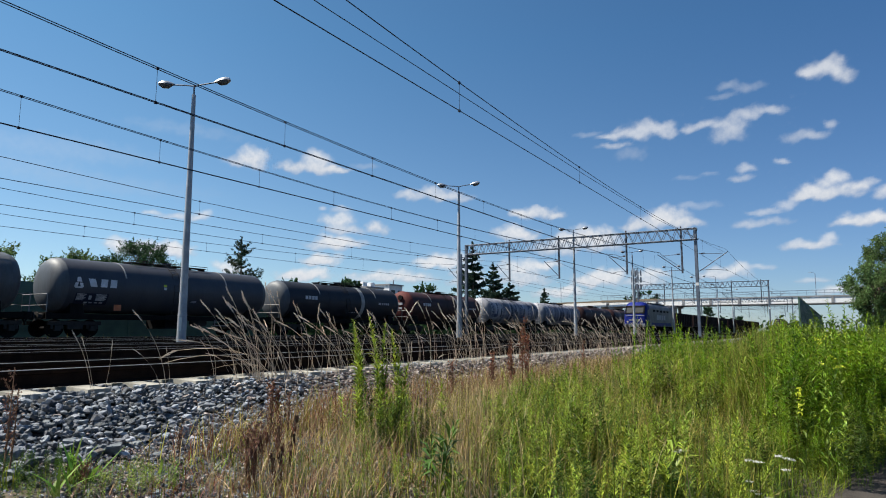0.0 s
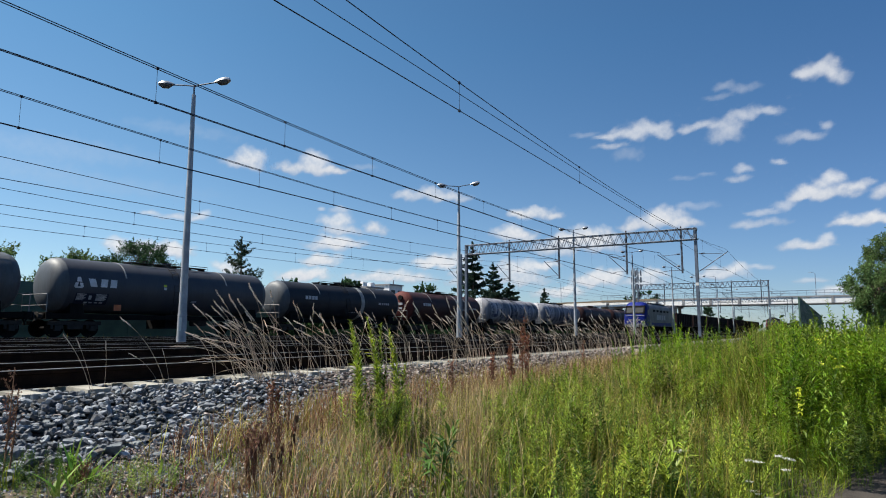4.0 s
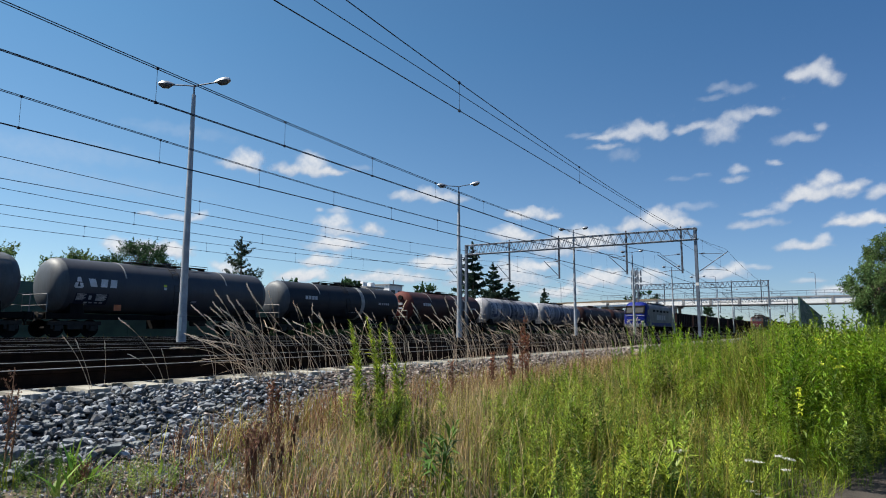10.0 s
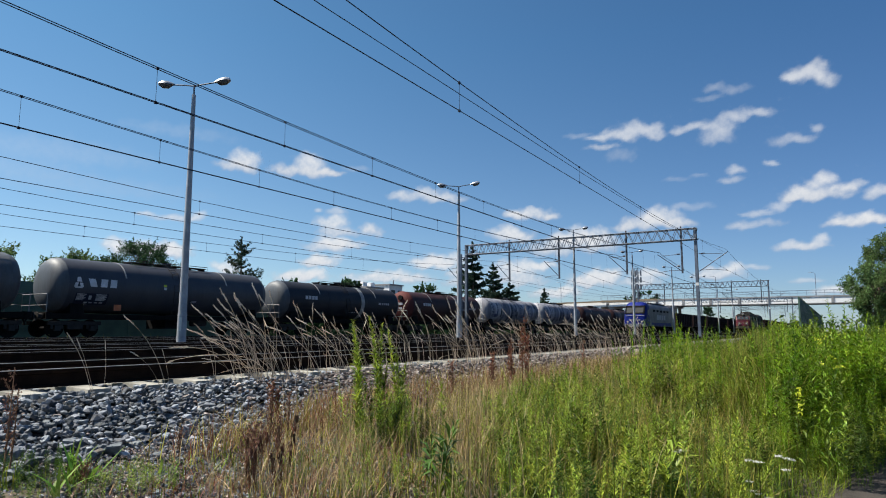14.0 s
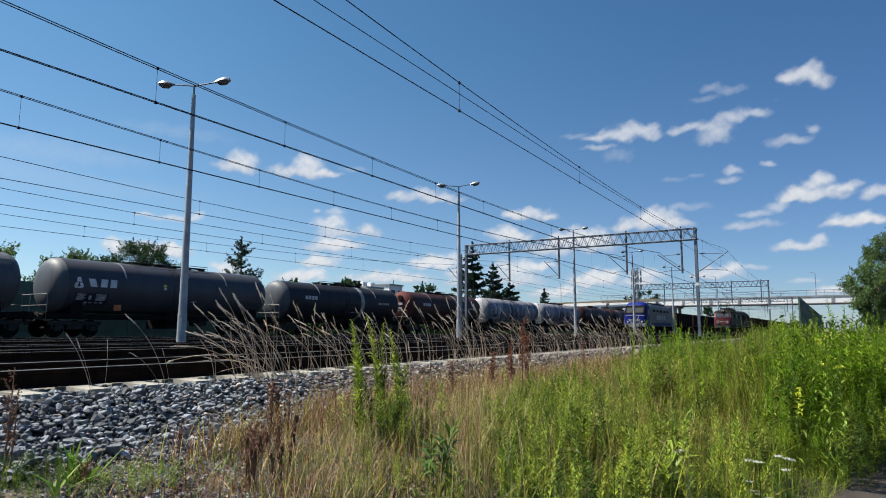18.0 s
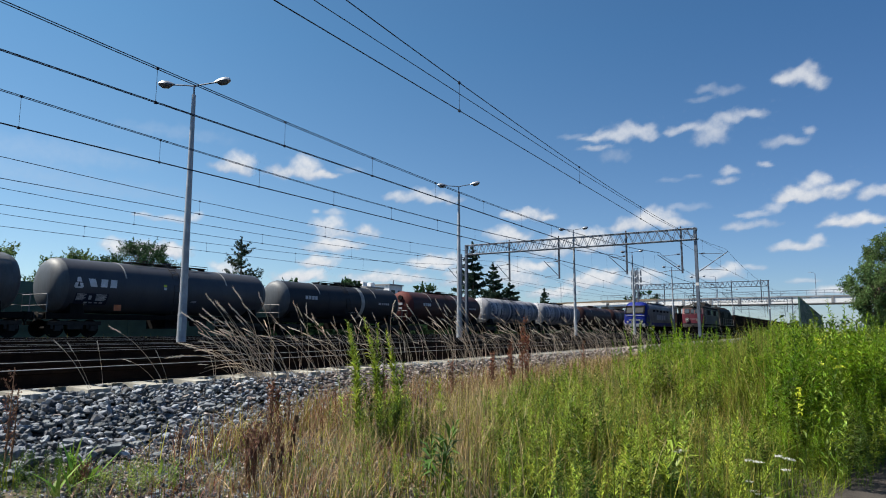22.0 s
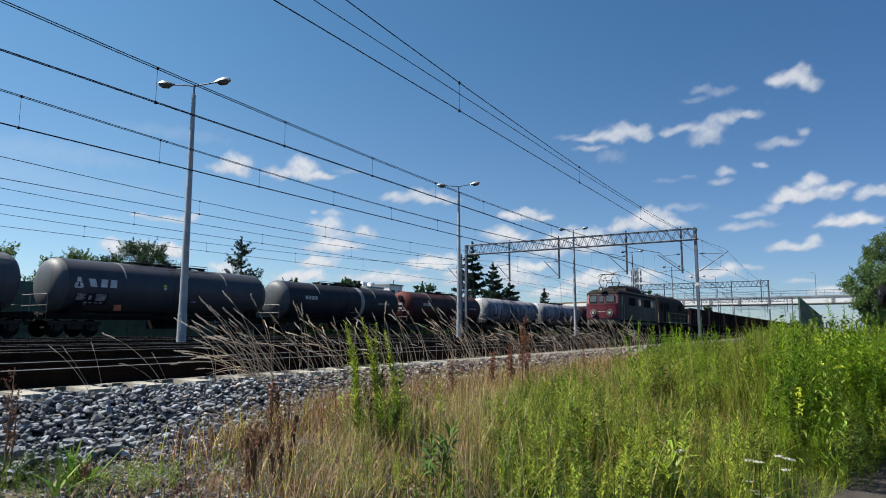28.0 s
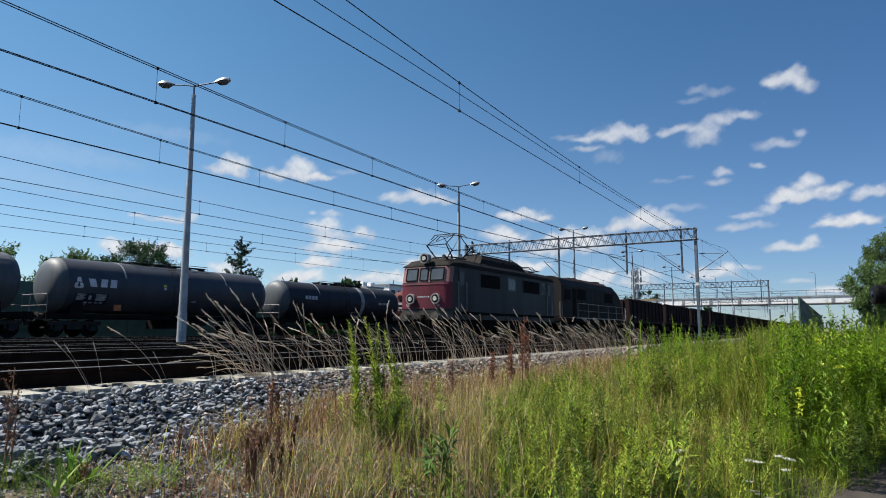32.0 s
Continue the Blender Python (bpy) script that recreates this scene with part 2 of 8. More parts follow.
NEEDLE = mat("spruce_needles", (0.026, 0.054, 0.030), 0.7, col2=(0.015, 0.034, 0.02), scale=0.8, fine=8, bump=0, transl=0.2, isl=0.45, spec=0.2)
WEED = mat("fresh_weed_leaves", (0.235, 0.315, 0.028), 0.45, col2=(0.075, 0.125, 0.015), scale=5, fine=12, bump=0, transl=0.22, isl=0.7, spec=0.25)
WEEDDARK = mat("dark_lance_leaves", (0.085, 0.16, 0.024), 0.45, col2=(0.045, 0.095, 0.016), scale=4, fine=12, bump=0, transl=0.2, isl=0.5, spec=0.3)
WEEDBRIGHT = mat("bright_young_leaves", (0.315, 0.385, 0.038), 0.45, col2=(0.14, 0.20, 0.022), scale=5, fine=12, bump=0, transl=0.25, isl=0.55, spec=0.25)
STANDGREEN = mat("lush_green_stand_leaves", (0.185, 0.315, 0.018), 0.5, col2=(0.055, 0.115, 0.010), scale=5, fine=12, bump=0, transl=0.42, isl=0.65, spec=0.25)
STANDBRIGHT = mat("sunlit_green_stand_leaves", (0.28, 0.42, 0.022), 0.5, col2=(0.12, 0.21, 0.014), scale=5, fine=12, bump=0, transl=0.42, isl=0.5, spec=0.25)
GRASS = mat("green_grass_blades", (0.235, 0.285, 0.028), 0.55, col2=(0.10, 0.14, 0.017), scale=5, fine=12, bump=0, transl=0.3, isl=0.7, spec=0.28)
OLIVE = mat("yellowing_grass_blades", (0.36, 0.31, 0.07), 0.65, col2=(0.21, 0.20, 0.04), scale=4, fine=12, bump=0, transl=0.35, isl=0.6, spec=0.2)
FRESHLEAF = mat("fresh_yellow_green_leaves", (0.22, 0.36, 0.05), 0.5, col2=(0.14, 0.26, 0.035), scale=4, fine=12, bump=0, transl=0.4, isl=0.3, spec=0.3)
STRAW = mat("dry_straw_stalks", (0.54, 0.42, 0.23), 0.7, col2=(0.29, 0.195, 0.10), scale=4, fine=12, bump=0, transl=0.25, isl=0.55, spec=0.2)
DRYSTALK = mat("dry_bleached_stalks", (0.64, 0.51, 0.38), 0.75, col2=(0.40, 0.295, 0.21), scale=4, fine=30, bump=0, transl=0.2, isl=0.35)
SEED = mat("pale_seed_heads", (0.82, 0.72, 0.61), 0.75, col2=(0.60, 0.50, 0.40), scale=4, fine=30, bump=0, transl=0.3, isl=0.2)
DOCK = mat("rust_brown_seed_stalks", (0.26, 0.10, 0.05), 0.8, col2=(0.13, 0.055, 0.03), scale=4, fine=20, bump=0, transl=0.2, isl=0.3)
DEADLEAF = mat("withered_brown_leaves", (0.18, 0.088, 0.042), 0.85, col2=(0.07, 0.034, 0.018), scale=6, fine=30, bump=0, transl=0.15, isl=0.4)
DEADBROWN = mat("dead_brown_stalks", (0.23, 0.115, 0.066), 0.85, scale=4, fine=20, bump=0, transl=0.1, isl=0.3)
YELLOW = mat("yellow_petals", (0.76, 0.80, 0.06), 0.5, scale=4, fine=20, bump=0, transl=0.3)
WHITEPETAL = mat("white_umbel_petals", (0.75, 0.75, 0.68), 0.6, scale=4, fine=20, bump=0, transl=0.25)
RUBBER = mat("matt_black_lens_rubber", (0.006, 0.006, 0.007), 0.6, scale=20, fine=200, bump=0.05, spec=0.15)
LENSGLASS = glass_mat("coated_front_glass", (0.004, 0.005, 0.008), 0.04)
SIGNWHITE = mat("white_sign_enamel", (0.75, 0.75, 0.75), 0.5, bump=0)


# ---- mesh helpers ----
class Mesh:
    """Collects corners and faces."""

    def __init__(self):
        self.v, self.f = [], []

    def add(self, verts, faces):
        k = len(self.v)
        self.v.extend(tuple(p) for p in verts)
        self.f.extend(tuple(i + k for i in q) for q in faces)
        return self

    def box(self, x0, x1, y0, y1, z0, z1):
        return self.add([(x0, y0, z0), (x1, y0, z0), (x1, y1, z0), (x0, y1, z0), (x0, y0, z1), (x1, y0, z1), (x1, y1, z1), (x0, y1, z1)],
                        [(3, 2, 1, 0), (4, 5, 6, 7), (0, 1, 5, 4), (1, 2, 6, 5), (2, 3, 7, 6), (3, 0, 4, 7)])

    def cyl(self, p0, p1, r0, r1=None, n=8):
        r1 = r0 if r1 is None else r1
        p0, p1 = Vector(p0), Vector(p1)
        w = (p1 - p0).normalized()
        a = w.orthogonal().normalized()
        b = w.cross(a)
        vs = []
        for p, r in ((p0, r0), (p1, r1)):
            for i in range(n):
                t = 2 * math.pi * i / n
                vs.append(p + (a * math.cos(t) + b * math.sin(t)) * r)
        fs = [(i, (i + 1) % n, n + (i + 1) % n, n + i) for i in range(n)]
        return self.add(vs, fs + [tuple(range(n))[::-1], tuple(range(n, 2 * n))])

    def tube(self, pts, r, n=6):
        """A round bar through the points; r: one radius or one a point."""
        pts = [Vector(p) for p in pts]
        rs = r if isinstance(r, (list, tuple)) else [r] * len(pts)
        vs, fs = [], []
        for i, p in enumerate(pts):
            w = (pts[min(i + 1, len(pts) - 1)] - pts[max(i - 1, 0)]).normalized()
            ref = Vector((0, 0, 1)) if abs(w.z) < 0.9 else Vector((1, 0, 0))
            a = w.cross(ref).normalized()
            b = a.cross(w)
            for k in range(n):
                t = 2 * math.pi * k / n
                vs.append(p + (a * math.cos(t) + b * math.sin(t)) * rs[i])
        for i in range(len(pts) - 1):
            for k in range(n):
                fs.append((i * n + k, i * n + (k + 1) % n, (i + 1) * n + (k + 1) % n, (i + 1) * n + k))
        m = len(pts) - 1
        return self.add(vs, fs + [tuple(range(n))[::-1], tuple(m * n + k for k in range(n))])

    def loft(self, rings):
        """Closed rings of equal counts, capped at both ends."""
        n, vs, fs = len(rings[0]), [], []
        for r in rings:
            vs.extend(r)
        for i in range(len(rings) - 1):
            for k in range(n):
                fs.append((i * n + k, i * n + (k + 1) % n, (i + 1) * n + (k + 1) % n, (i + 1) * n + k))
        m = len(rings) - 1
        return self.add(vs, fs + [tuple(range(n))[::-1], tuple(m * n + k for k in range(n))])

    def prism(self, prof, y0, y1):
        """An (x, z) outline drawn along y."""
        return self.loft([[(x, y0, z) for x, z in prof], [(x, y1, z) for x, z in prof]])


def part(name, m, material, parent=None, label="", smooth=False, bevel=0.0, at=None):
    me = bpy.data.meshes.new(name)
    me.from_pydata(m.v, [], m.f)
    bm = bmesh.new()
    bm.from_mesh(me)
    bmesh.ops.recalc_face_normals(bm, faces=bm.faces)
    if bevel:
        bmesh.ops.bevel(bm, geom=bm.edges[:], offset=bevel, segments=1, affect="EDGES", profile=0.5, clamp_overlap=True)
    bm.to_mesh(me)
    bm.free()
    me.materials.append(material)
    if smooth:
        me.polygons.foreach_set("use_smooth", [True] * len(me.polygons))
        me.set_sharp_from_angle(angle=radians(35))
    ob = new(name, me)
    if parent is not None:
        ob.parent = parent
    if at is not None:
        ob.matrix_basis = at
    return tagged(ob, label)


def thing(name, label, category, at=None, group="", kind=""):
    ob = new(name)
    ob.empty_display_size = 0.2
    if at is not None:
        ob.matrix_basis = at
    return tagged(ob, label, category, group, kind)


def bulk(name, verts, faces, material, parent=None, smooth=False):
    """A large mesh from arrays: verts (N, 3); faces: one (M, k) array or several."""
    faces = faces if isinstance(faces, list) else [faces]
    me = bpy.data.meshes.new(name)
    loops = np.concatenate([q.ravel() for q in faces]).astype(np.int32)
    sizes = np.concatenate([np.full(len(q), q.shape[1]) for q in faces]).astype(np.int32)
    starts = np.concatenate([[0], np.cumsum(sizes)[:-1]]).astype(np.int32)
    me.vertices.add(len(verts))
    me.vertices.foreach_set("co", np.asarray(verts, np.float32).ravel())
    me.loops.add(len(loops))
    me.loops.foreach_set("vertex_index", loops)
    me.polygons.add(len(sizes))
    me.polygons.foreach_set("loop_start", starts)
    me.polygons.foreach_set("loop_total", sizes)
    me.polygons.foreach_set("use_smooth", np.full(len(sizes), smooth))
    me.update(calc_edges=True)
    me.validate()
    me.materials.append(material)
    ob = new(name, me)
    if parent is not None:
        ob.parent = parent
    return ob


rng = np.random.default_rng(7)
TRACKS = (-7.4, -12.7, -17.1, -23.5, -28.4, -34.4)
PORTALS = (-9.45, 57.35, 124.1, 190.9, 257.7)
BED = -0.22


def ground_z(x):
    """The height of the land across the line: path, verge, foot of the ballast, trackbed, far side."""
    xs = (-400, -60, -40.5, -39, -37.2, -6.05, -5.0, -4.4, -3.0, -0.6, 0.2, 3, 12, 400)
    zs = (-0.9, -0.8, -0.7, -0.6, BED - 0.03, BED - 0.16, -0.60, -0.60, -0.72, -0.93, -1.0, -0.98, -0.9, -0.9)
    return np.interp(x, xs, zs)


# ---- land, trackbed, tracks ----
def land():
    xs = np.concatenate([[-3000, -1200, -400, -150, -80], np.arange(-60, -36, 2.0), np.arange(-36, -6.2, 3.0), np.arange(-6.1, 3.1, 0.18), [4, 6, 9, 14, 25, 60, 150, 400, 1200, 3000]])
    ys = np.concatenate([[-600, -150, -50, -15], np.arange(-6, 26, 0.2), np.arange(26, 80, 1.5), np.arange(80, 300, 15), [400, 700, 1500, 4000]])
    X, Y = np.meshgrid(xs, ys)
    Z = ground_z(X)
    near = (X > -6.2) & (X < 3.2) & (Y > -6) & (Y < 26)
    Z = Z + near * (0.012 * np.sin(X * 5.1 + 1.3 * np.sin(Y * 2.3)) * np.sin(Y * 3.7) + 0.005 * rng.standard_normal(X.shape))
    nx, ny = len(xs), len(ys)
    i = np.arange(nx * ny).reshape(ny, nx)
    q = np.stack([i[:-1, :-1], i[:-1, 1:], i[1:, 1:], i[1:, :-1]], -1).reshape(-1, 4)
    ob = bulk("ground", np.stack([X, Y, Z], -1).reshape(-1, 3), q, GROUND, smooth=True)
    tagged(ob, "dry soil with litter and sparse weeds beside the tracks", "ground", kind="structure")
    m = Mesh()
    ys = [-6 + i * 0.5 for i in range(36)]
    for a in range(35):
        for k in range(4):
            def at(j, kk):
                y = ys[j]
                x = -0.10 + 0.03 * math.sin(y * 1.9) + max(0, y - 7.0) ** 1.5 * 0.12 + kk * 0.35
                return (x, y, float(ground_z(x)) + 0.012 + 0.012 * math.sin(j * 2.1 + kk * 1.7))
            m.add([at(a, k), at(a, k + 1), at(a + 1, k + 1), at(a + 1, k)], [(0, 1, 2, 3)])
    tagged(part("path", m, PATH, smooth=True), "narrow trodden dark soil path beside the weeds, their shade in its colour", "path", kind="structure")
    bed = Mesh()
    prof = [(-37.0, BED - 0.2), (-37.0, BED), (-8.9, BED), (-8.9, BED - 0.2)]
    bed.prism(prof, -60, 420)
    tagged(part("trackbed", bed, SHADED_RUSTY_BED), "rust-stained ballast bed between the tracks, darkened to stand for shade", "trackbed", kind="structure")
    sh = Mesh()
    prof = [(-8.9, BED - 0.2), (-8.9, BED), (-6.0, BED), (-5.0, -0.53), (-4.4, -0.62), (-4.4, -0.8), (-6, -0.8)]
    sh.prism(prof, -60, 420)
    tagged(part("ballast_shoulder", sh, SHADED_BALLAST), "grey crushed-stone ballast shoulder sloping to the verge, dark as the shade between stones", "ballast", kind="structure")


def sleeper_mesh():
    m = Mesh()
    half, ring = 1.3, []
    for x, h, w in ((-half, 0.20, 0.15), (-0.9, 0.21, 0.15), (-0.35, 0.17, 0.12), (0.35, 0.17, 0.12), (0.9, 0.21, 0.15), (half, 0.20, 0.15)):
        ring.append([(x, -w, -0.39), (x, w, -0.39), (x, w * 0.72, -0.39 + h), (x, -w * 0.72, -0.39 + h)])
    return m.loft(ring)


def rail_mesh(x, y0, y1):
    m = Mesh()
    prof = [(-0.075, -0.172), (0.075, -0.172), (0.075, -0.160), (0.012, -0.145), (0.010, -0.050), (0.036, -0.038), (0.036, -0.004),
            (-0.036, -0.004), (-0.036, -0.038), (-0.010, -0.050), (-0.012, -0.145), (-0.075, -0.160)]
    return m.prism([(x + a, b) for a, b in prof], y0, y1)


def tracks():
    base = part("sleeper", sleeper_mesh(), CONCRETE)
    me = base.data
    bpy.data.objects.remove(base)
    for k, tx in enumerate(TRACKS):
        t = thing("railway_track", "pair of rusty rails with polished heads on concrete sleepers", "railway track", pose(tx, 0, 0), "parallel tracks", "structure")
        for s in (-0.7525, 0.7525):
            r = part("rail", rail_mesh(s, -60, 420), RAIL, t)
            part("rail_head", Mesh().box(s - 0.027, s + 0.027, -60, 420, -0.004, 0.001), RAILTOP, r, "shiny worn running surface")
        n0 = 90 if k == 0 else 0
        for i in range(n0):
            ob = new("sleeper", me)
            ob.parent, ob.location = t, (rng.normal(0, 0.015), 2.91 + 0.15 + (i - 4) * 0.6 + rng.normal(0, 0.01), 0.010)
        vs, fs = [], []
        v0 = np.array([v.co[:] for v in me.vertices])
        f0 = [tuple(p.vertices) for p in me.polygons]
        cnt = 0
        for i in range(-10, 300 if k else 160):
            if k == 0 and -4 <= i - 0 < n0 - 4:
                continue
            vs.append(v0 + (0, 3.06 + i * 0.6, 0))
            fs.extend(tuple(a + cnt for a in q) for q in f0)
            cnt += len(v0)
        m = Mesh()
        m.v, m.f = [tuple(p) for p in np.concatenate(vs)], fs
        tagged(part("sleepers_beyond", m, CONCRETE, t), kind="stuff")


def stones():
    """Crushed stone on the near shoulder; the nearest pieces are parts."""
    shapes, faces = [], []
    for i in range(12):
        bm = bmesh.new()
        form = rng.uniform((0.95, 0.75, 0.45), (1.35, 1.1, 0.8))
        for p in rng.normal(size=(16, 3)):
            p = p / np.abs(p).max() * rng.uniform(0.75, 1.0)
            bm.verts.new(p / max(1.0, np.linalg.norm(p)) * form)
        res = bmesh.ops.convex_hull(bm, input=bm.verts[:])
        bmesh.ops.delete(bm, geom=list({g for g in res["geom_interior"] + res["geom_unused"] if isinstance(g, bmesh.types.BMVert)}), context="VERTS")
        bm.verts.index_update()
        shapes.append(np.array([v.co[:] for v in bm.verts]))
        faces.append(np.array([[v.index for v in f.verts] for f in bm.faces]))
        bm.free()

    def scatter(n, x0, x1, y0, y1, smin, smax, lift=0.004):
        P = np.stack([rng.uniform(x0, x1, n), rng.uniform(y0, y1, n)], 1)
        Z = np.interp(P[:, 0], (-8.9, -6.0, -5.0, -4.4, -3, -0.6), (BED, BED, -0.52, -0.60, -0.72, -0.93)) + lift
        S = rng.uniform(smin, smax, n) * rng.choice([0.75, 1, 1, 1.3], n)
        soft = np.clip((P[:, 1] - y0) / 1.2, 0, 1) * np.clip((x1 - P[:, 0]) / 0.8, 0, 1) * np.clip((y1 - P[:, 1]) / 1.5, 0, 1)
        ok = rng.uniform(size=n) < soft
        return np.column_stack([P, Z])[ok], S[ok]

    pebble = np.array([(1, 0, 0.1), (-0.9, 0.1, 0), (0.1, 0.8, 0), (0, -0.85, 0.1), (0.05, 0, 0.65), (0, 0.1, -0.6)])
    pebble_faces = np.array([(0, 2, 4), (2, 1, 4), (1, 3, 4), (3, 0, 4), (2, 0, 5), (1, 2, 5), (3, 1, 5), (0, 3, 5)])

    def pebbles(P, S, material, name):
        R = np.linalg.qr(rng.normal(size=(len(P), 3, 3)))[0]
        V = np.einsum("nij,kj->nki", R, pebble) * S[:, None, None] * rng.uniform(0.7, 1.2, (len(P), 6, 1)) + P[:, None, :]
        F = pebble_faces[None] + (np.arange(len(P)) * 6)[:, None, None]
        return bulk(name, V.reshape(-1, 3), F.reshape(-1, 3), material)

    def lying(n):
        """Turns that leave a stone more or less on its flat side."""
        a, t, c = rng.uniform(0, 6.28, n), rng.normal(0, 0.45, n), rng.uniform(0, 6.28, n)
        u = np.stack([np.cos(c), np.sin(c), np.zeros(n)], 1)
        K = np.zeros((n, 3, 3))
        K[:, 0, 2], K[:, 1, 2], K[:, 2, 0], K[:, 2, 1] = u[:, 1], -u[:, 0], -u[:, 1], u[:, 0]
        T = np.eye(3) + np.sin(t)[:, None, None] * K + (1 - np.cos(t))[:, None, None] * (K @ K)
        Z = np.zeros((n, 3, 3))
        Z[:, 0, 0], Z[:, 0, 1], Z[:, 1, 0], Z[:, 1, 1], Z[:, 2, 2] = np.cos(a), -np.sin(a), np.sin(a), np.cos(a), 1
        return T @ Z

    def merged(name, P, S, material):
        R = lying(len(P))
        idx = rng.integers(0, 12, len(P))
        Vs, Fs, k = [], [], 0
        for j in range(12):
            w = idx == j
            n, m = int(w.sum()), len(shapes[j])
            V = np.einsum("nij,kj->nki", R[w], shapes[j]) * S[w][:, None, None] + P[w][:, None, :]
            F = faces[j][None] + (np.arange(n) * m)[:, None, None] + k
            Vs.append(V.reshape(-1, 3))
            Fs.append(F.reshape(-1, 3))
            k += n * m
        return bulk(name, np.concatenate(Vs), np.concatenate(Fs), material)

    heap = thing("ballast_stones", "loose grey crushed stones on the ballast shoulder", "stones", kind="stuff")
    meshes = []
    for s, f in zip(shapes, faces):
        m = Mesh()
        m.v, m.f = [tuple(p) for p in s], [tuple(q) for q in f]
        o = part("stone", m, STONE)
        meshes.append(o.data)
        bpy.data.objects.remove(o)
    def laid(x0, x1, y0, y1, step, size, lift, rough=0.02):
        """Stones side by side on a shaken grid."""
        gx, gy = np.meshgrid(np.arange(x0, x1, step), np.arange(y0, y1, step))
        P = np.stack([gx.ravel(), gy.ravel()], 1) + rng.normal(0, step * 0.24, (gx.size, 2))
        Z = np.interp(P[:, 0], (-6.16, -5.78, -5.0, -4.4), (-0.220, -0.243, -0.52, -0.60)) + lift + rng.normal(0, rough, len(P))
        at_sleeper = (np.abs((P[:, 1] - 3.06 + 0.3) % 0.6 - 0.3) < 0.17) & (P[:, 0] < -5.88)
        Z = Z - 0.085 * at_sleeper
        return np.column_stack([P, Z]), size * np.clip(rng.lognormal(0, 0.36, len(P)), 0.45, 1.8)

    P, S = laid(-5.9, -4.85, 2.3, 3.9, 0.055, 0.028, 0.030, 0.026)
    order = rng.permutation(len(P))
    keep, rest = order[:300], order[300:]
    for i, k in enumerate(keep):
        o = new("stone", meshes[i % 12])
        o.parent = heap
        o.matrix_basis = Matrix.LocRotScale(P[k], Euler((rng.normal(0, 0.4), rng.normal(0, 0.4), rng.uniform(0, 6.28))), (S[k],) * 3)
    rows = [(P[rest], S[rest])]
    for x0, x1, y0, y1, step, size, lift in ((-6.10, -4.75, 1.2, 8.5, 0.056, 0.030, -0.008), (-5.92, -4.72, 1.2, 2.3, 0.058, 0.028, 0.030), (-5.92, -4.75, 3.9, 5.4, 0.053, 0.026, 0.026), (-5.92, -4.75, 5.4, 8.5, 0.048, 0.0215, 0.022), (-5.0, -4.45, 1.2, 3.9, 0.12, 0.044, 0.01), (-6.1, -4.7, 8.5, 18, 0.047, 0.0235, 0.0), (-6.1, -4.7, 18, 45, 0.12, 0.062, 0.0)):
        P, S = laid(x0, x1, y0, y1, step, size, lift)
        rows.append((P, S))
    P, S = np.concatenate([r[0] for r in rows]), np.concatenate([r[1] for r in rows])
    pale = rng.uniform(size=len(P)) < np.clip((P[:, 1] - 4.6) / 2.8, 0.04, 1)
    for w, mt in ((~pale, STONE), (pale, BEDGRAVEL)):
        o = merged("loose_stones", P[w], S[w], mt)
        o.parent = heap
        tagged(o, kind="stuff")
    # between the sleepers, level with their tops
    P, S = laid(-6.85, -6.06, 1.2, 20, 0.062, 0.034, 0.0, 0.008)
    gap = np.abs((P[:, 1] - 3.06 + 0.3) % 0.6 - 0.3) > 0.125
    o = merged("loose_stones", P[gap], S[gap], STONE)
    o.parent = heap
    tagged(o, kind="stuff")
    P, S = scatter(25000, -5.0, -1.8, 0.3, 9.0, 0.007, 0.020, 0.010)
    tagged(pebbles(P, S, GRAVEL, "verge_gravel"), "small pale gravel scattered over the verge", "gravel", kind="stuff")
    P, S = scatter(8000, -5.0, -2.6, 0.3, 7.0, 0.008, 0.024, 0.012)
    tagged(pebbles(P, S, STONE, "verge_gravel"), "small grey gravel scattered over the verge", "gravel", kind="stuff")


# ---- overhead line ----
def lattice(m, p0, p1, w, h, bays, r=0.035, d=0.018):
    """A box girder along x between two points: four chords and zigzag bars."""
    (xa, ya, za), (xb, yb, zb) = p0, p1
    for sy in (-w / 2, w / 2):
        for sz in (0, -h):
            m.cyl((xa, ya + sy, za + sz), (xb, yb + sy, zb + sz), r, n=6)
        for i in range(bays):
            a, c = xa + (xb - xa) * i / bays, xa + (xb - xa) * (i + 1) / bays
            b = (a + c) / 2
            m.cyl((a, ya + sy, za), (b, ya + sy, za - h), d, n=4)
            m.cyl((b, ya + sy, za - h), (c, ya + sy, za), d, n=4)
    for i in range(0, bays + 1, 2):
        a = xa + (xb - xa) * i / bays
        for sz in (0, -h):
            m.cyl((a, ya - w / 2, za + sz), (a, ya + w / 2, za + sz), d, n=4)


def cantilever(par, x, z, reach, y=0.0):
    """A raking bracket arm with registration arm and insulators; reach is signed along x."""
    a = part("bracket_arm", Mesh().tube([(x, y, z), (x + reach * 1.15, y, z + 1.55)], 0.035), DARKSTEEL, par)
    part("stay_tube", Mesh().tube([(x, y, z + 1.5), (x + reach * 0.95, y, z + 1.42)], 0.022), DARKSTEEL, a)
    part("registration_arm", Mesh().tube([(x + reach * 0.1, y, z + 0.1), (x + reach * 0.6, y, z + 0.12), (x + reach * 1.1, y, z - 0.02)], 0.022), DARKSTEEL, a)
    m = Mesh()
    for i in range(5):
        m.cyl((x + reach * (0.10 + 0.03 * i), y, z + 1.5), (x + reach * (0.115 + 0.03 * i), y, z + 1.5), 0.07, n=8)
    part("insulator", m, INSUL, a)


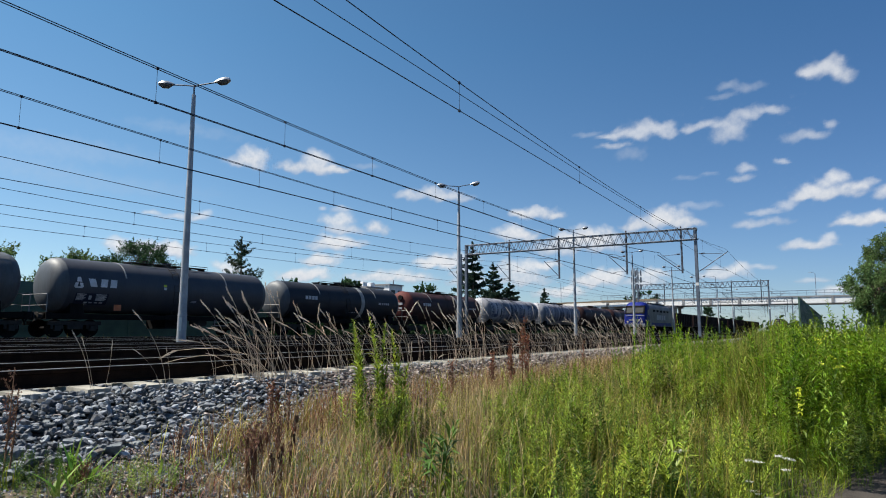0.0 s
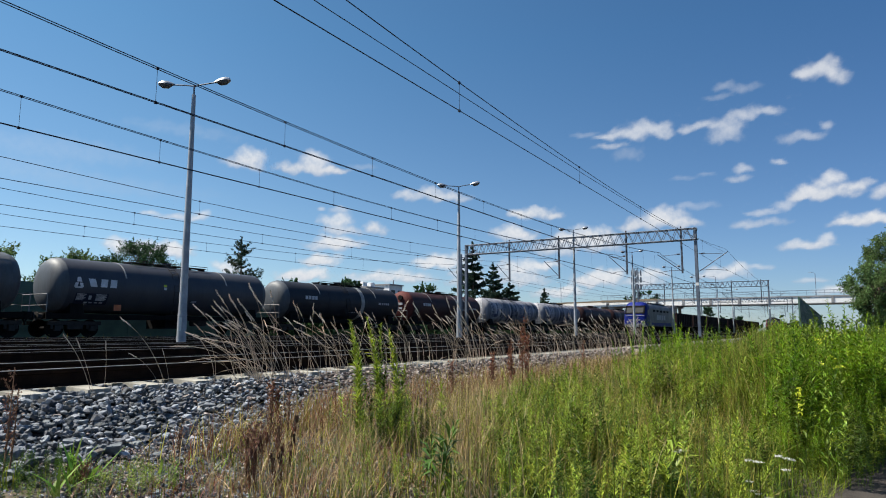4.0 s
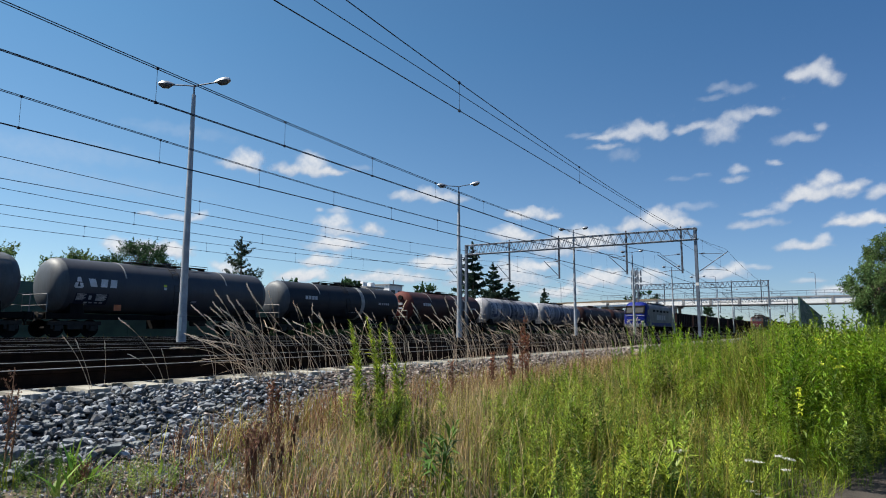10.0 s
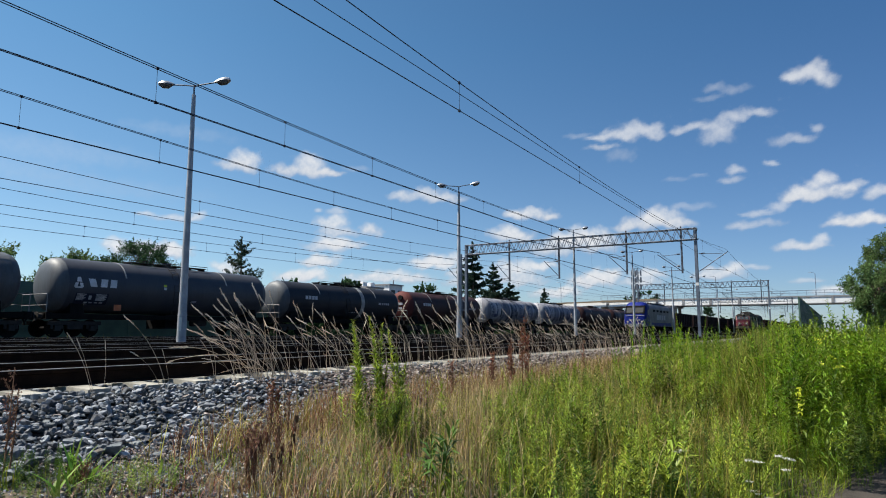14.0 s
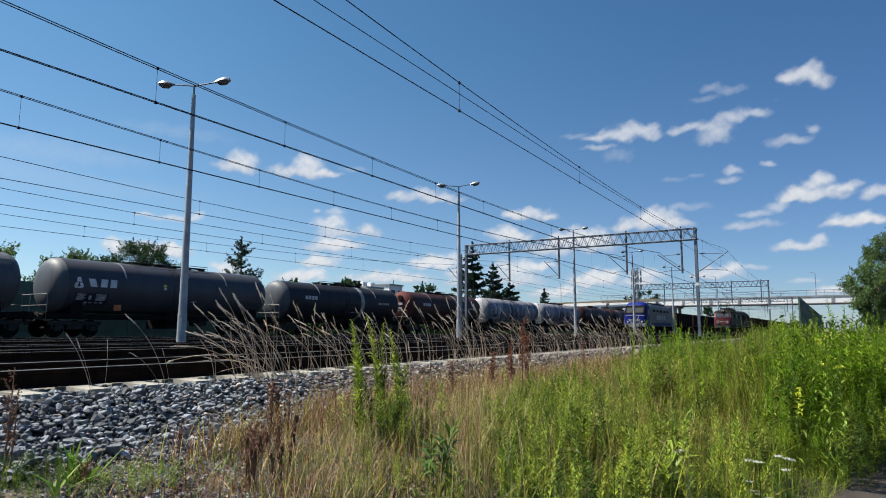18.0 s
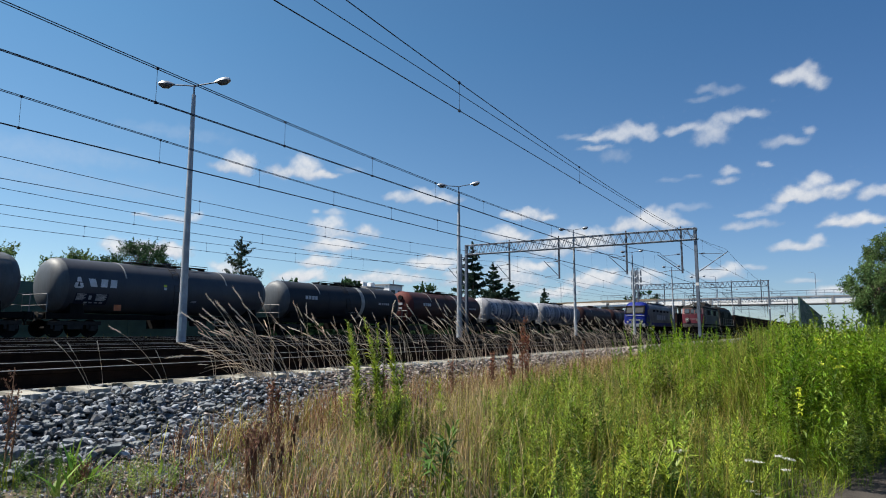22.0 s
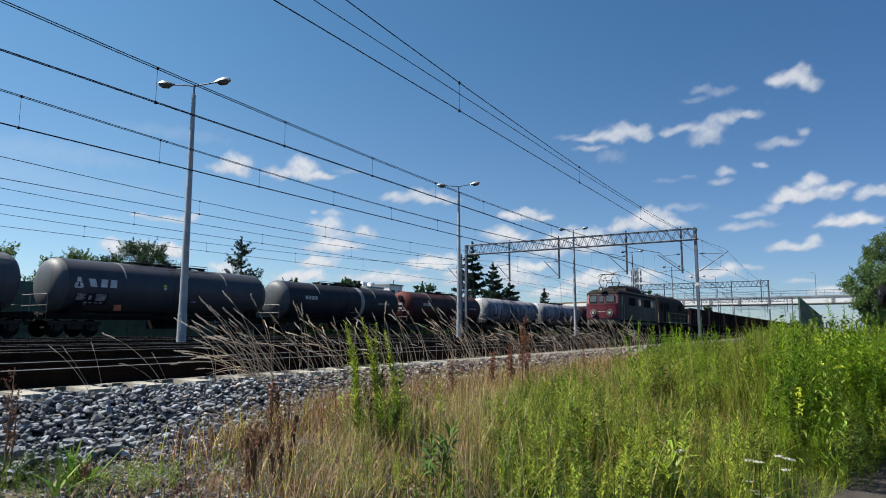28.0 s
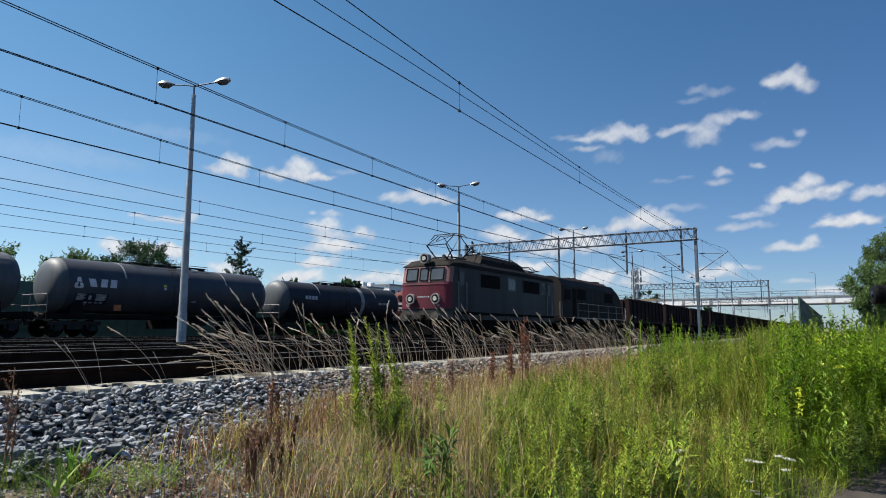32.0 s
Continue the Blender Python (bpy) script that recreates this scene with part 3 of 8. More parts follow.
def portal(y):
    p = thing("catenary_portal", "grey steel lattice gantry carrying overhead wires across the tracks", "gantry", pose(0, y, 0), "catenary portals")
    m = Mesh()
    lattice(m, (-32.2, 0, 9.03), (-9.75, 0, 9.03), 0.55, 0.95, 27, 0.05, 0.03)
    part("lattice_beam", m, GALV, p)
    for x in (-9.9, -32.2):
        c = Mesh().box(x - 0.02, x + 0.02, -0.15, 0.15, -0.25, 9.1).box(x - 0.11, x + 0.11, -0.17, -0.145, -0.25, 9.1).box(x - 0.11, x + 0.11, 0.145, 0.17, -0.25, 9.1)
        if x < -30:
            c.box(x - 0.75, x - 0.55, -0.1, 0.1, -0.25, 8.2)
            for i in range(9):
                c.box(x - 0.6, x, -0.03, 0.03, 0.6 + i * 0.9, 0.68 + i * 0.9)
        part("column", c, GALV, p, smooth=False)
        part("footing", Mesh().box(x - 0.45, x + 0.45, -0.45, 0.45, -0.5, -0.18), CONCRETE, p, bevel=0.02)
    cantilever(p, -9.7, 5.35, 2.0)
    cantilever(p, -32.9, 5.3, -1.3)
    for x, dz, reach in ((-11.06, 5.4, -1.75), (-15.77, 5.5, -1.4), (-22.16, 5.4, -1.3), (-27.33, 5.35, -1.2)):
        d = Mesh().box(x - 0.07, x + 0.07, -0.07, 0.07, dz - 0.15, 9.1)
        part("drop_post", d, DARKSTEEL, p)
        part("cap", Mesh().cyl((x, 0, 9.1), (x, 0, 9.28), 0.06), INSUL, p)
        if x < -11:
            cantilever(p, x, dz, reach)
    part("number_plate", Mesh().box(-10.02, -9.78, -0.19, -0.17, 4.15, 4.4), SIGNWHITE, p)
    return p


WIRES = ((-6.87, -7.6), (-12.45, -13.0), (-17.3, -16.7), (-23.7, -23.0), (-28.7, -28.0), (-35.0, -33.6))

DROPPERS = ((12.35, 8.35), (8.4, 3.95), (7.75, 3.9), (18.0, 8.0), (18.2, 8.0), (19.2, 7.8))


def wires():
    for k, (xa, xb) in enumerate(WIRES):
        w = thing("overhead_line", "dark contact wire hung by droppers from a sagging carrier wire", "overhead wire", pose(0, 0, 0), "overhead lines")
        con, mes, drop = [], [], []
        r = 0.011 if k < 3 else 0.013
        for i in range(len(PORTALS) - 1):
            y0, y1 = PORTALS[i], PORTALS[i + 1]
            x0, x1 = (xa, xb) if i % 2 == 0 else (xb, xa)
            for j in range(25):
                u = j / 24
                x, y = x0 + (x1 - x0) * u, y0 + (y1 - y0) * u
                sag = 4 * (u - 0.5) ** 2
                con.append((x, y, 5.38 + 0.03 * sag))
                mes.append((x, y, 5.9 + 1.25 * sag))
            first, step = DROPPERS[k]
            y = first + math.ceil((y0 + 1.5 - first) / step) * step
            while y < y1 - 1.5:
                u = (y - y0) / (y1 - y0)
                x = x0 + (x1 - x0) * u
                drop.append(((x, y, 5.38), (x, y, 5.9 + 1.25 * 4 * (u - 0.5) ** 2)))
                y += step
        con = [con[0]] + [q for i, q in enumerate(con[1:]) if q[1] > con[i][1] + 0.01]
        mes = [mes[0]] + [q for i, q in enumerate(mes[1:]) if q[1] > mes[i][1] + 0.01]
        doubles = (-0.03, 0.03) if k in (1, 2) else (0,)
        for o in doubles:
            part("contact_wire", Mesh().tube([(a + o, b, c) for a, b, c in con], r, 5), WIRE, w)
            part("carrier_wire", Mesh().tube([(a + o * 1.6, b, c) for a, b, c in mes], r, 5), WIRE, w)
        for a, b in drop:
            d = Mesh().cyl(a, b, 0.005, n=4)
            for z in (a[2], b[2]):
                d.box(a[0] - 0.02, a[0] + 0.02, a[1] - 0.03, a[1] + 0.03, z - 0.03, z + 0.03)
            part("dropper", d, WIRE, w)
        if k == 0:
            pts = [(-7.15, -9.4, 6.33), (-7.3, 7.9, 5.98), (-7.38, 22, 5.89), (-7.45, 33, 5.95), (-7.6, 57.3, 6.8)]
            part("auxiliary_wire", Mesh().tube(pts, 0.009, 5), WIRE, w)


# ---- lamps ----
def street_lamp():
    p = thing("street_lamp", "tall grey tubular lamp post with two lamp heads beside the track", "street lamp", group="platform lamps")
    part("pole", Mesh().tube([(0, 0, -0.25), (0, 0, 1.0), (0, 0, 1.01), (0, 0, 9.55)], [0.17, 0.165, 0.15, 0.075], 16), POLE, p, smooth=True)
    part("inspection_door", Mesh().box(0.13, 0.17, -0.05, 0.05, 0.35, 0.85), LAMPSHELL, p, "small pale access door")
    part("neck", Mesh().cyl((0, 0, 9.5), (0, 0, 9.95), 0.035, n=10), GALV, p)
    for s, rise in ((1, 0.14), (-1, 0.03)):
        a = part("arm", Mesh().tube([(0, 0, 9.9), (0, s * 0.2, 9.93 + rise * 0.2), (0, s * 0.84, 9.93 + rise)], 0.028, 8), GALV, p, smooth=True)
        rings = []
        for u, w, h in ((0.95, 0.05, 0.05), (1.1, 0.10, 0.09), (1.3, 0.17, 0.15), (1.55, 0.18, 0.16), (1.72, 0.12, 0.10), (1.78, 0.03, 0.03)):
            z = 9.93 + rise * (u / 1.05) * 0.98
            rings.append([(w * math.cos(t), s * u * 0.8, z + (h if math.sin(t) > 0 else h * 0.25) * math.sin(t)) for t in [2 * math.pi * i / 14 for i in range(14)]])
        h = part("lamp_head", Mesh().loft(rings), LAMPSHELL, a, "silver oval lamp head", smooth=True)
        rings = []
        for u, w, d in ((1.15, 0.10, 0.05), (1.3, 0.165, 0.13), (1.55, 0.165, 0.13), (1.70, 0.10, 0.05)):
            z = 9.93 + rise * (u / 1.05) * 0.98 - 0.02
            rings.append([(w * math.cos(t), s * u * 0.8, z + d * math.sin(t) * (1 if math.sin(t) < 0 else 0.1)) for t in [2 * math.pi * i / 12 for i in range(12)]])
        part("lamp_bowl", Mesh().loft(rings), LAMPGLASS, a, "dark glass bowl", smooth=True)
    return p


def lamps():
    first = street_lamp()
    first.matrix_basis = pose(-21.06, 15.67, 0, 0, 0, -58)
    for y in (36.5, 58.4, 79.0, 101.0, 122.5, 144, 166):
        copy_thing(first, pose(-21.06, y, 0, 0, 0, -58))


# ---- standing tank train ----
def wheelset(par, y, r=0.46, gauge=0.7525):
    w = part("wheelset", Mesh().cyl((-0.9, y, r), (0.9, y, r), 0.08, n=8), UNDER, par)
    for s in (-1, 1):
        part("wheel", Mesh().cyl((s * (gauge - 0.04), y, r), (s * (gauge + 0.06), y, r), r, n=20).cyl((s * (gauge + 0.06), y, r), (s * (gauge + 0.12), y, r), 0.16, n=10), UNDER, w)
    return w


def bogie(par, yc, base=0.9, r=0.46):
    """A Y25 type bogie: side frames, bolster, axle boxes with springs, two wheelsets."""
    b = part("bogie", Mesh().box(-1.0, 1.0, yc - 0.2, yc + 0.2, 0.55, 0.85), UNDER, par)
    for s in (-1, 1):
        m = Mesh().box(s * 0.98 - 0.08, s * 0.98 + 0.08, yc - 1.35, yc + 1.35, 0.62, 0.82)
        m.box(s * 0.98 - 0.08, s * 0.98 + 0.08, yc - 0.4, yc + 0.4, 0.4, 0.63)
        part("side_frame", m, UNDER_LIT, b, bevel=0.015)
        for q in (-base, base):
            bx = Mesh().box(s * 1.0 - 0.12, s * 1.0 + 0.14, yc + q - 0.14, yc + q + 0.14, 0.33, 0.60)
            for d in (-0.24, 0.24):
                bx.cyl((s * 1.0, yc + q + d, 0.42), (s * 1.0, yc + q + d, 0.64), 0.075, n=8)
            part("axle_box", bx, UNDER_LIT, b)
    for q in (-base, base):
        wheelset(b, yc + q, r)


def buffers(par, y, s, material=UNDER_LIT, z=1.05):
    for x in (-0.875, 0.875):
        part("buffer", Mesh().cyl((x, y, z), (x, y + s * 0.42, z), 0.10, n=12).cyl((x, y + s * 0.42, z), (x, y + s * 0.47, z), 0.22, n=18).cyl((x, y, z), (x, y + s * 0.2, z), 0.13, n=12), material, par, smooth=True)
    part("coupling", Mesh().tube([(0, y, 1.03), (0, y + s * 0.25, 0.95), (0, y + s * 0.4, 0.62)], 0.05).box(-0.08, 0.08, min(y, y + s * 0.2), max(y, y + s * 0.2), 0.92, 1.12), UNDER, par)


def tank_wagon(label, paint, y0, length=15.2, r=1.42, zc=2.68, bands=(), band_paint=PALEBAND, end_paint=None, marks="", fat=0.42):
    """A bogie tank wagon on the far track, from y0 (near buffers) on."""
    w = thing("tank_wagon", label, "tank wagon", pose(TRACKS[5], y0, 0), "standing tank train")
    a, b = 0.62, length - 0.62
    n, rings = 40, []
    for u, k in ((0, 0.02), (0.02, 0.45), (0.07, 0.70), (0.16, 0.87), (0.28, 0.96), (0.42, 1.0)):
        rings.append((a + u * fat / 0.28, r * k))
    prof = rings + [(length / 2, r)] + [(length - y, q) for y, q in reversed(rings)]
    circ = [[(q * math.cos(2 * math.pi * i / n), y, zc + q * math.sin(2 * math.pi * i / n)) for i in range(n)] for y, q in prof]
    split = 5
    tank = part("tank", Mesh().loft(circ[split:-split]), paint, w, smooth=True)
    part("tank_end", Mesh().loft(circ[:split + 1]), end_paint or paint, tank, smooth=True)
    part("tank_end", Mesh().loft(circ[-split - 1:]), end_paint or paint, tank, smooth=True)

    def ring(y, wd, rr, t0=0, t1=360, seg=36):
        m = Mesh()
        vs = []
        for i in range(seg + 1):
            t = radians(t0 + (t1 - t0) * i / seg)
            for yy, q in ((y, r - 0.01), (y, rr), (y + wd, rr), (y + wd, r - 0.01)):
                vs.append((q * math.cos(t), yy, zc + q * math.sin(t)))
        fs = [(i * 4 + j, i * 4 + (j + 1) % 4, i * 4 + 4 + (j + 1) % 4, i * 4 + 4 + j) for i in range(seg) for j in range(4)]
        return m.add(vs, fs)

    for y in (a + 0.42 * fat / 0.28, length / 2 - 2.4, length / 2 + 2.4, b - 0.45 * fat / 0.28):
        part("weld_seam", ring(y, 0.04, r + 0.006), paint, tank)
    for y, wd in bands:
        part("band", ring(y, wd, r + 0.012), band_paint, tank, "pale painted band")
    for y in (length * 0.28, length * 0.72):
        part("strap", ring(y, 0.07, r + 0.02, 20, 160, 20), PALEBAND, tank)
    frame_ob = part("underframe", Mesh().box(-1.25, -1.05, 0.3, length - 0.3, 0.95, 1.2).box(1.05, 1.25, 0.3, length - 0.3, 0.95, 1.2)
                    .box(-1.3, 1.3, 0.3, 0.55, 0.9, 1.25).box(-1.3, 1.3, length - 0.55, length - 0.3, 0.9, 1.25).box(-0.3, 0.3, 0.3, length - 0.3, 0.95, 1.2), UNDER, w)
    for y in (1.9, length - 1.9):
        part("saddle", Mesh().prism([(-1.15, 1.2), (1.15, 1.2), (1.0, 1.95), (0.5, 1.45), (-0.5, 1.45), (-1.0, 1.95)], y - 0.35, y + 0.35), UNDER, frame_ob)
        bogie(w, y)
    part("drain_box", Mesh().box(-0.9, 0.9, length / 2 - 0.5, length / 2 + 0.5, 0.45, 1.25).cyl((-1.25, length / 2, 0.75), (1.25, length / 2, 0.75), 0.09, n=10), UNDER, w)
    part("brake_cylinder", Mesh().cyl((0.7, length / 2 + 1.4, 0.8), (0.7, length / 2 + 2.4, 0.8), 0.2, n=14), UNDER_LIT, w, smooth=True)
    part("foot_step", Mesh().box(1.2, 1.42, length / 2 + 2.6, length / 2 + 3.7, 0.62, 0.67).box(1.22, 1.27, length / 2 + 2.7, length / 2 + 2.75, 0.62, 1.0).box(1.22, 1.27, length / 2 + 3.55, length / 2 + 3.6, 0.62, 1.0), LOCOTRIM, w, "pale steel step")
    walkway = Mesh().box(-0.35, 0.35, length / 2 - 2.6, length / 2 + 2.6, zc + r + 0.08, zc + r + 0.12)
    for y in np.linspace(length / 2 - 2.5, length / 2 + 2.5, 6):
        walkway.box(-0.3, 0.3, y - 0.03, y + 0.03, zc + r - 0.05, zc + r + 0.09)
    part("walkway", walkway, UNDER_LIT, tank)
    part("manhole", Mesh().cyl((0, length / 2, zc + r - 0.05), (0, length / 2, zc + r + 0.22), 0.28, n=16).cyl((0, length / 2, zc + r + 0.22), (0, length / 2, zc + r + 0.26), 0.33, n=16), paint, tank, smooth=True)
    rail = Mesh().tube([(0.45, length / 2 - 2.6, zc + r), (0.45, length / 2 - 2.6, zc + r + 0.2), (0.45, length / 2 + 2.6, zc + r + 0.2), (0.45, length / 2 + 2.6, zc + r)], 0.02)
    part("grab_rail", rail, UNDER_LIT, tank)
    for y in (0.35, length - 0.35):
        lad = Mesh().tube([(-1.2, y, 1.25), (-1.2, y, 2.15), (1.2, y, 2.15), (1.2, y, 1.25)], 0.025).tube([(-1.2, y, 1.6), (1.2, y, 1.6)], 0.018)
        part("end_platform_rail", lad, LOCOTRIM, w, "pale grey end handrail")
    lad = Mesh()
    for s in (-0.2, 0.2):
        lad.tube([(1.3, length / 2 - 0.2 + s, 1.2), (r + 0.06, length / 2 - 0.2 + s, zc), (r * 0.8, length / 2 - 0.2 + s, zc + r * 0.68), (0.45, length / 2 - 0.2 + s, zc + r + 0.1)], 0.018)
    for i in range(7):
        t = radians(-35 + i * 15)
        lad.tube([((r + 0.05) * math.cos(t), length / 2 - 0.4, zc + (r + 0.05) * math.sin(t)), ((r + 0.05) * math.cos(t), length / 2, zc + (r + 0.05) * math.sin(t))], 0.012, 4)
    part("side_ladder", lad, UNDER_LIT, w)
    if end_paint is REDTANK:
        part("end_hatch", Mesh().cyl((0.25, a + 0.10, zc + 0.72), (0.25, a - 0.06, zc + 0.74), 0.24, n=18), DARKGRILLE, tank, "dark round hatch in the red end", smooth=True)
        part("end_plate", Mesh().box(0.0, 0.5, a - 0.05, a + 0.08, zc + 0.08, zc + 0.3), GREYPAINT, tank, "pale plate on the red end")
        part("end_plate", Mesh().box(0.1, 0.45, a - 0.05, a + 0.08, zc - 0.3, zc - 0.12), GREYPAINT, tank, "pale plate on the red end")
    if paint is WHITETANK:
        for i in range(13):
            a0 = rng.uniform(-60, 20)
            part("grimy_hoop", ring(1.5 + i * 1.05 + rng.uniform(-0.4, 0.4), rng.uniform(0.08, 0.34), r + 0.008, a0, a0 + rng.uniform(25, 90), 14), (GREYTANK, mat_ghost, SOOTTANK)[i % 3], tank, "grey grimy streak round the barrel")
        lad2 = Mesh()
        for s in (0.35, 0.75):
            lad2.tube([(s, 0.42, 1.2), (s, 0.42, zc + r * 0.95)], 0.03, 5)
        for i in range(9):
            lad2.tube([(0.35, 0.42, 1.4 + i * 0.3), (0.75, 0.42, 1.4 + i * 0.3)], 0.022, 4)
        part("end_ladder", lad2, WHITEPAINT, w, "white ladder at the tank end")
    buffers(w, 0.3, -1)
    buffers(w, length - 0.3, 1)
    # painted marks: plates that follow the side of the barrel

    def decal(y, wd, t0, t1, material, lab="", slant=0.0, out=0.004):
        m = Mesh()
        vs = []
        for i in range(7):
            t = radians(t0 + (t1 - t0) * i / 6)
            y0, y1, q = y + slant * i / 6, y + wd + slant * i / 6, r + out
            vs += [(q * math.cos(t), y0, zc + q * math.sin(t)), (q * math.cos(t), y1, zc + q * math.sin(t)),
                   ((r - 0.01) * math.cos(t), y1, zc + (r - 0.01) * math.sin(t)), ((r - 0.01) * math.cos(t), y0, zc + (r - 0.01) * math.sin(t))]
        m.add(vs, [(i * 4 + j, i * 4 + (j + 1) % 4, i * 4 + 4 + (j + 1) % 4, i * 4 + 4 + j) for i in range(6) for j in range(4)] + [(0, 1, 2, 3), (24, 25, 26, 27)])
        part("marking", m, material, tank, lab)

    if marks == "logo":
        # emblem of three lobes round a gap, three slanting blocks, and the data panel
        for y, wd, t0, t1, sl in ((1.50, 0.16, -5, 4, 0.06), (1.56, 0.20, -7, -4, 0.0), (1.84, 0.16, -5, 4, -0.06), (1.76, 0.18, -7, -4, 0.0), (1.62, 0.13, 6, 16, 0.06), (1.77, 0.13, 6, 16, -0.06)):
            decal(y, wd, t0, t1, WHITEPAINT, "", sl)
        for i, sl in enumerate((-0.12, 0.06, 0.05)):
            decal(2.36 + 0.52 * i, 0.36, -3, 14, WHITEPAINT, "white painted emblem block", sl)
        decal(1.66, 1.75, -17, -44, DATAPANEL, "dark blue data panel", 0.0, 0.003)
        for i in range(6):
            decal(1.72, 0.50 - 0.06 * (i % 3), -18.6 - i * 2.6, -20.2 - i * 2.6, STENCIL, "", 0.0, 0.006)
            decal(2.74, 0.58 - 0.08 * (i % 2), -18.6 - i * 2.6, -20.2 - i * 2.6, STENCIL, "", 0.0, 0.006)
        decal(2.36, 0.16, -22, -31, STENCIL, "", 0.0, 0.006)
        for i in range(4):
            decal(2.2 + 0.27 * i, 0.18, -37, -40, STENCIL, "", 0.0, 0.006)
        decal(2.2, 0.2, -42, -43.4, STENCIL, "", 0.0, 0.006)
        part("hazard_plate", Mesh().box(1.40, 1.42, 3.68, 4.08, 1.40, 1.72), ORANGE, w, "orange hazard plate")
        decal(6.62, 0.2, 6, 11, YELLOW)
        decal(6.64, 0.16, -1, 5, WHITEPAINT)
        decal(8.6, 0.35, -24, -25.5, GREYPAINT)
        decal(8.55, 0.4, -27, -28.5, GREYPAINT)
    if marks == "plain":
        for i in range(4):
            decal(2.8 + 0.34 * i, 0.26, 2, 13, STENCIL, "", 0.03)
        decal(11.6, 0.3, -3, 4, GREYPAINT)
        for i in range(4):
            decal(12.05 + 0.27 * i, 0.2, -3, 4, GREYPAINT)
        for i in range(4):
            decal(8.0 + 0.3 * i, 0.2, -34, -37, GREYPAINT)
    if marks == "ghost":
        for i in range(5):
            decal(1.5 + 2.6 * i, 0.22, -40, 60, mat_ghost)
        for i in range(5):
            y = 1.9 + 2.35 * i + rng.uniform(-0.15, 0.15)
            decal(y, 0.42, -34, 42, mat_ghost, "large faded blue-grey painted mark", 0.25 if i % 2 else -0.1)
            decal(y + 0.95, 0.36, -30, 36, mat_ghost, "large faded blue-grey painted mark", -0.3 if i % 2 else 0.1)
            decal(y + 0.4, 0.6, (-32, 24, -4)[i % 3], (-16, 40, 12)[i % 3], mat_ghost, "large faded blue-grey painted mark")
    return w


mat_ghost = mat("faded_blue_grey_mark", (0.020, 0.022, 0.060), 0.6, col2=(0.10, 0.105, 0.155), scale=2, fine=20, bump=0.02, streak=True)


def tank_train():
    tank_wagon("grey bogie tank wagon at the rear of the standing train", GREYTANK, 0.9, 15.6)
    tank_wagon("black bogie tank wagon with white emblem and orange plate", BLACKTANK, 16.6, 15.4, marks="logo", end_paint=GREYTANK)
    tank_wagon("sooty black bogie tank wagon with one pale band", SOOTTANK, 32.1, 15.6, r=1.36, zc=2.58, bands=((9.3, 0.42),), marks="plain", end_paint=GREYTANK)
    tank_wagon("oxide red bogie tank wagon with a pale band", MAROONTANK, 47.8, 15.2, r=1.38, zc=2.6, bands=((9.0, 0.3),), marks="plain", end_paint=REDTANK)
    tank_wagon("soiled white bogie tank wagon with faded markings", WHITETANK, 63.1, 15.8, r=1.42, zc=2.65, marks="ghost")
    tank_wagon("soiled white bogie tank wagon with faded markings", WHITETANK, 79.0, 15.8, r=1.42, zc=2.65, marks="ghost")
    tank_wagon("dark brown bogie tank wagon streaked with grime", BROWNTANK, 94.9, 15.6)
    tank_wagon("dark brown bogie tank wagon with a pale patch", BROWNTANK, 110.6, 15.6, bands=((3.0, 2.0),), band_paint=TANBAND)
    for i in range(4):
        tank_wagon("dark brown bogie tank wagon streaked with grime", BROWNTANK, 126.3 + i * 15.7, 15.6)


# ---- locomotives and open wagons ----
def louvre(par, x, y0, y1, z0, z1, s, n=9):
    g = part("grille", Mesh().box(min(x, x + s * 0.012), max(x, x + s * 0.012), y0, y1, z0, z1), DARKGRILLE, par, "dark louvred grille")
    m = Mesh()
    for i in range(n):
        z = z0 + (i + 0.5) * (z1 - z0) / n
        m.box(min(x, x + s * 0.03), max(x, x + s * 0.03), y0 + 0.03, y1 - 0.03, z - 0.012, z + 0.012)
    part("slats", m, DARKGRILLE, g)


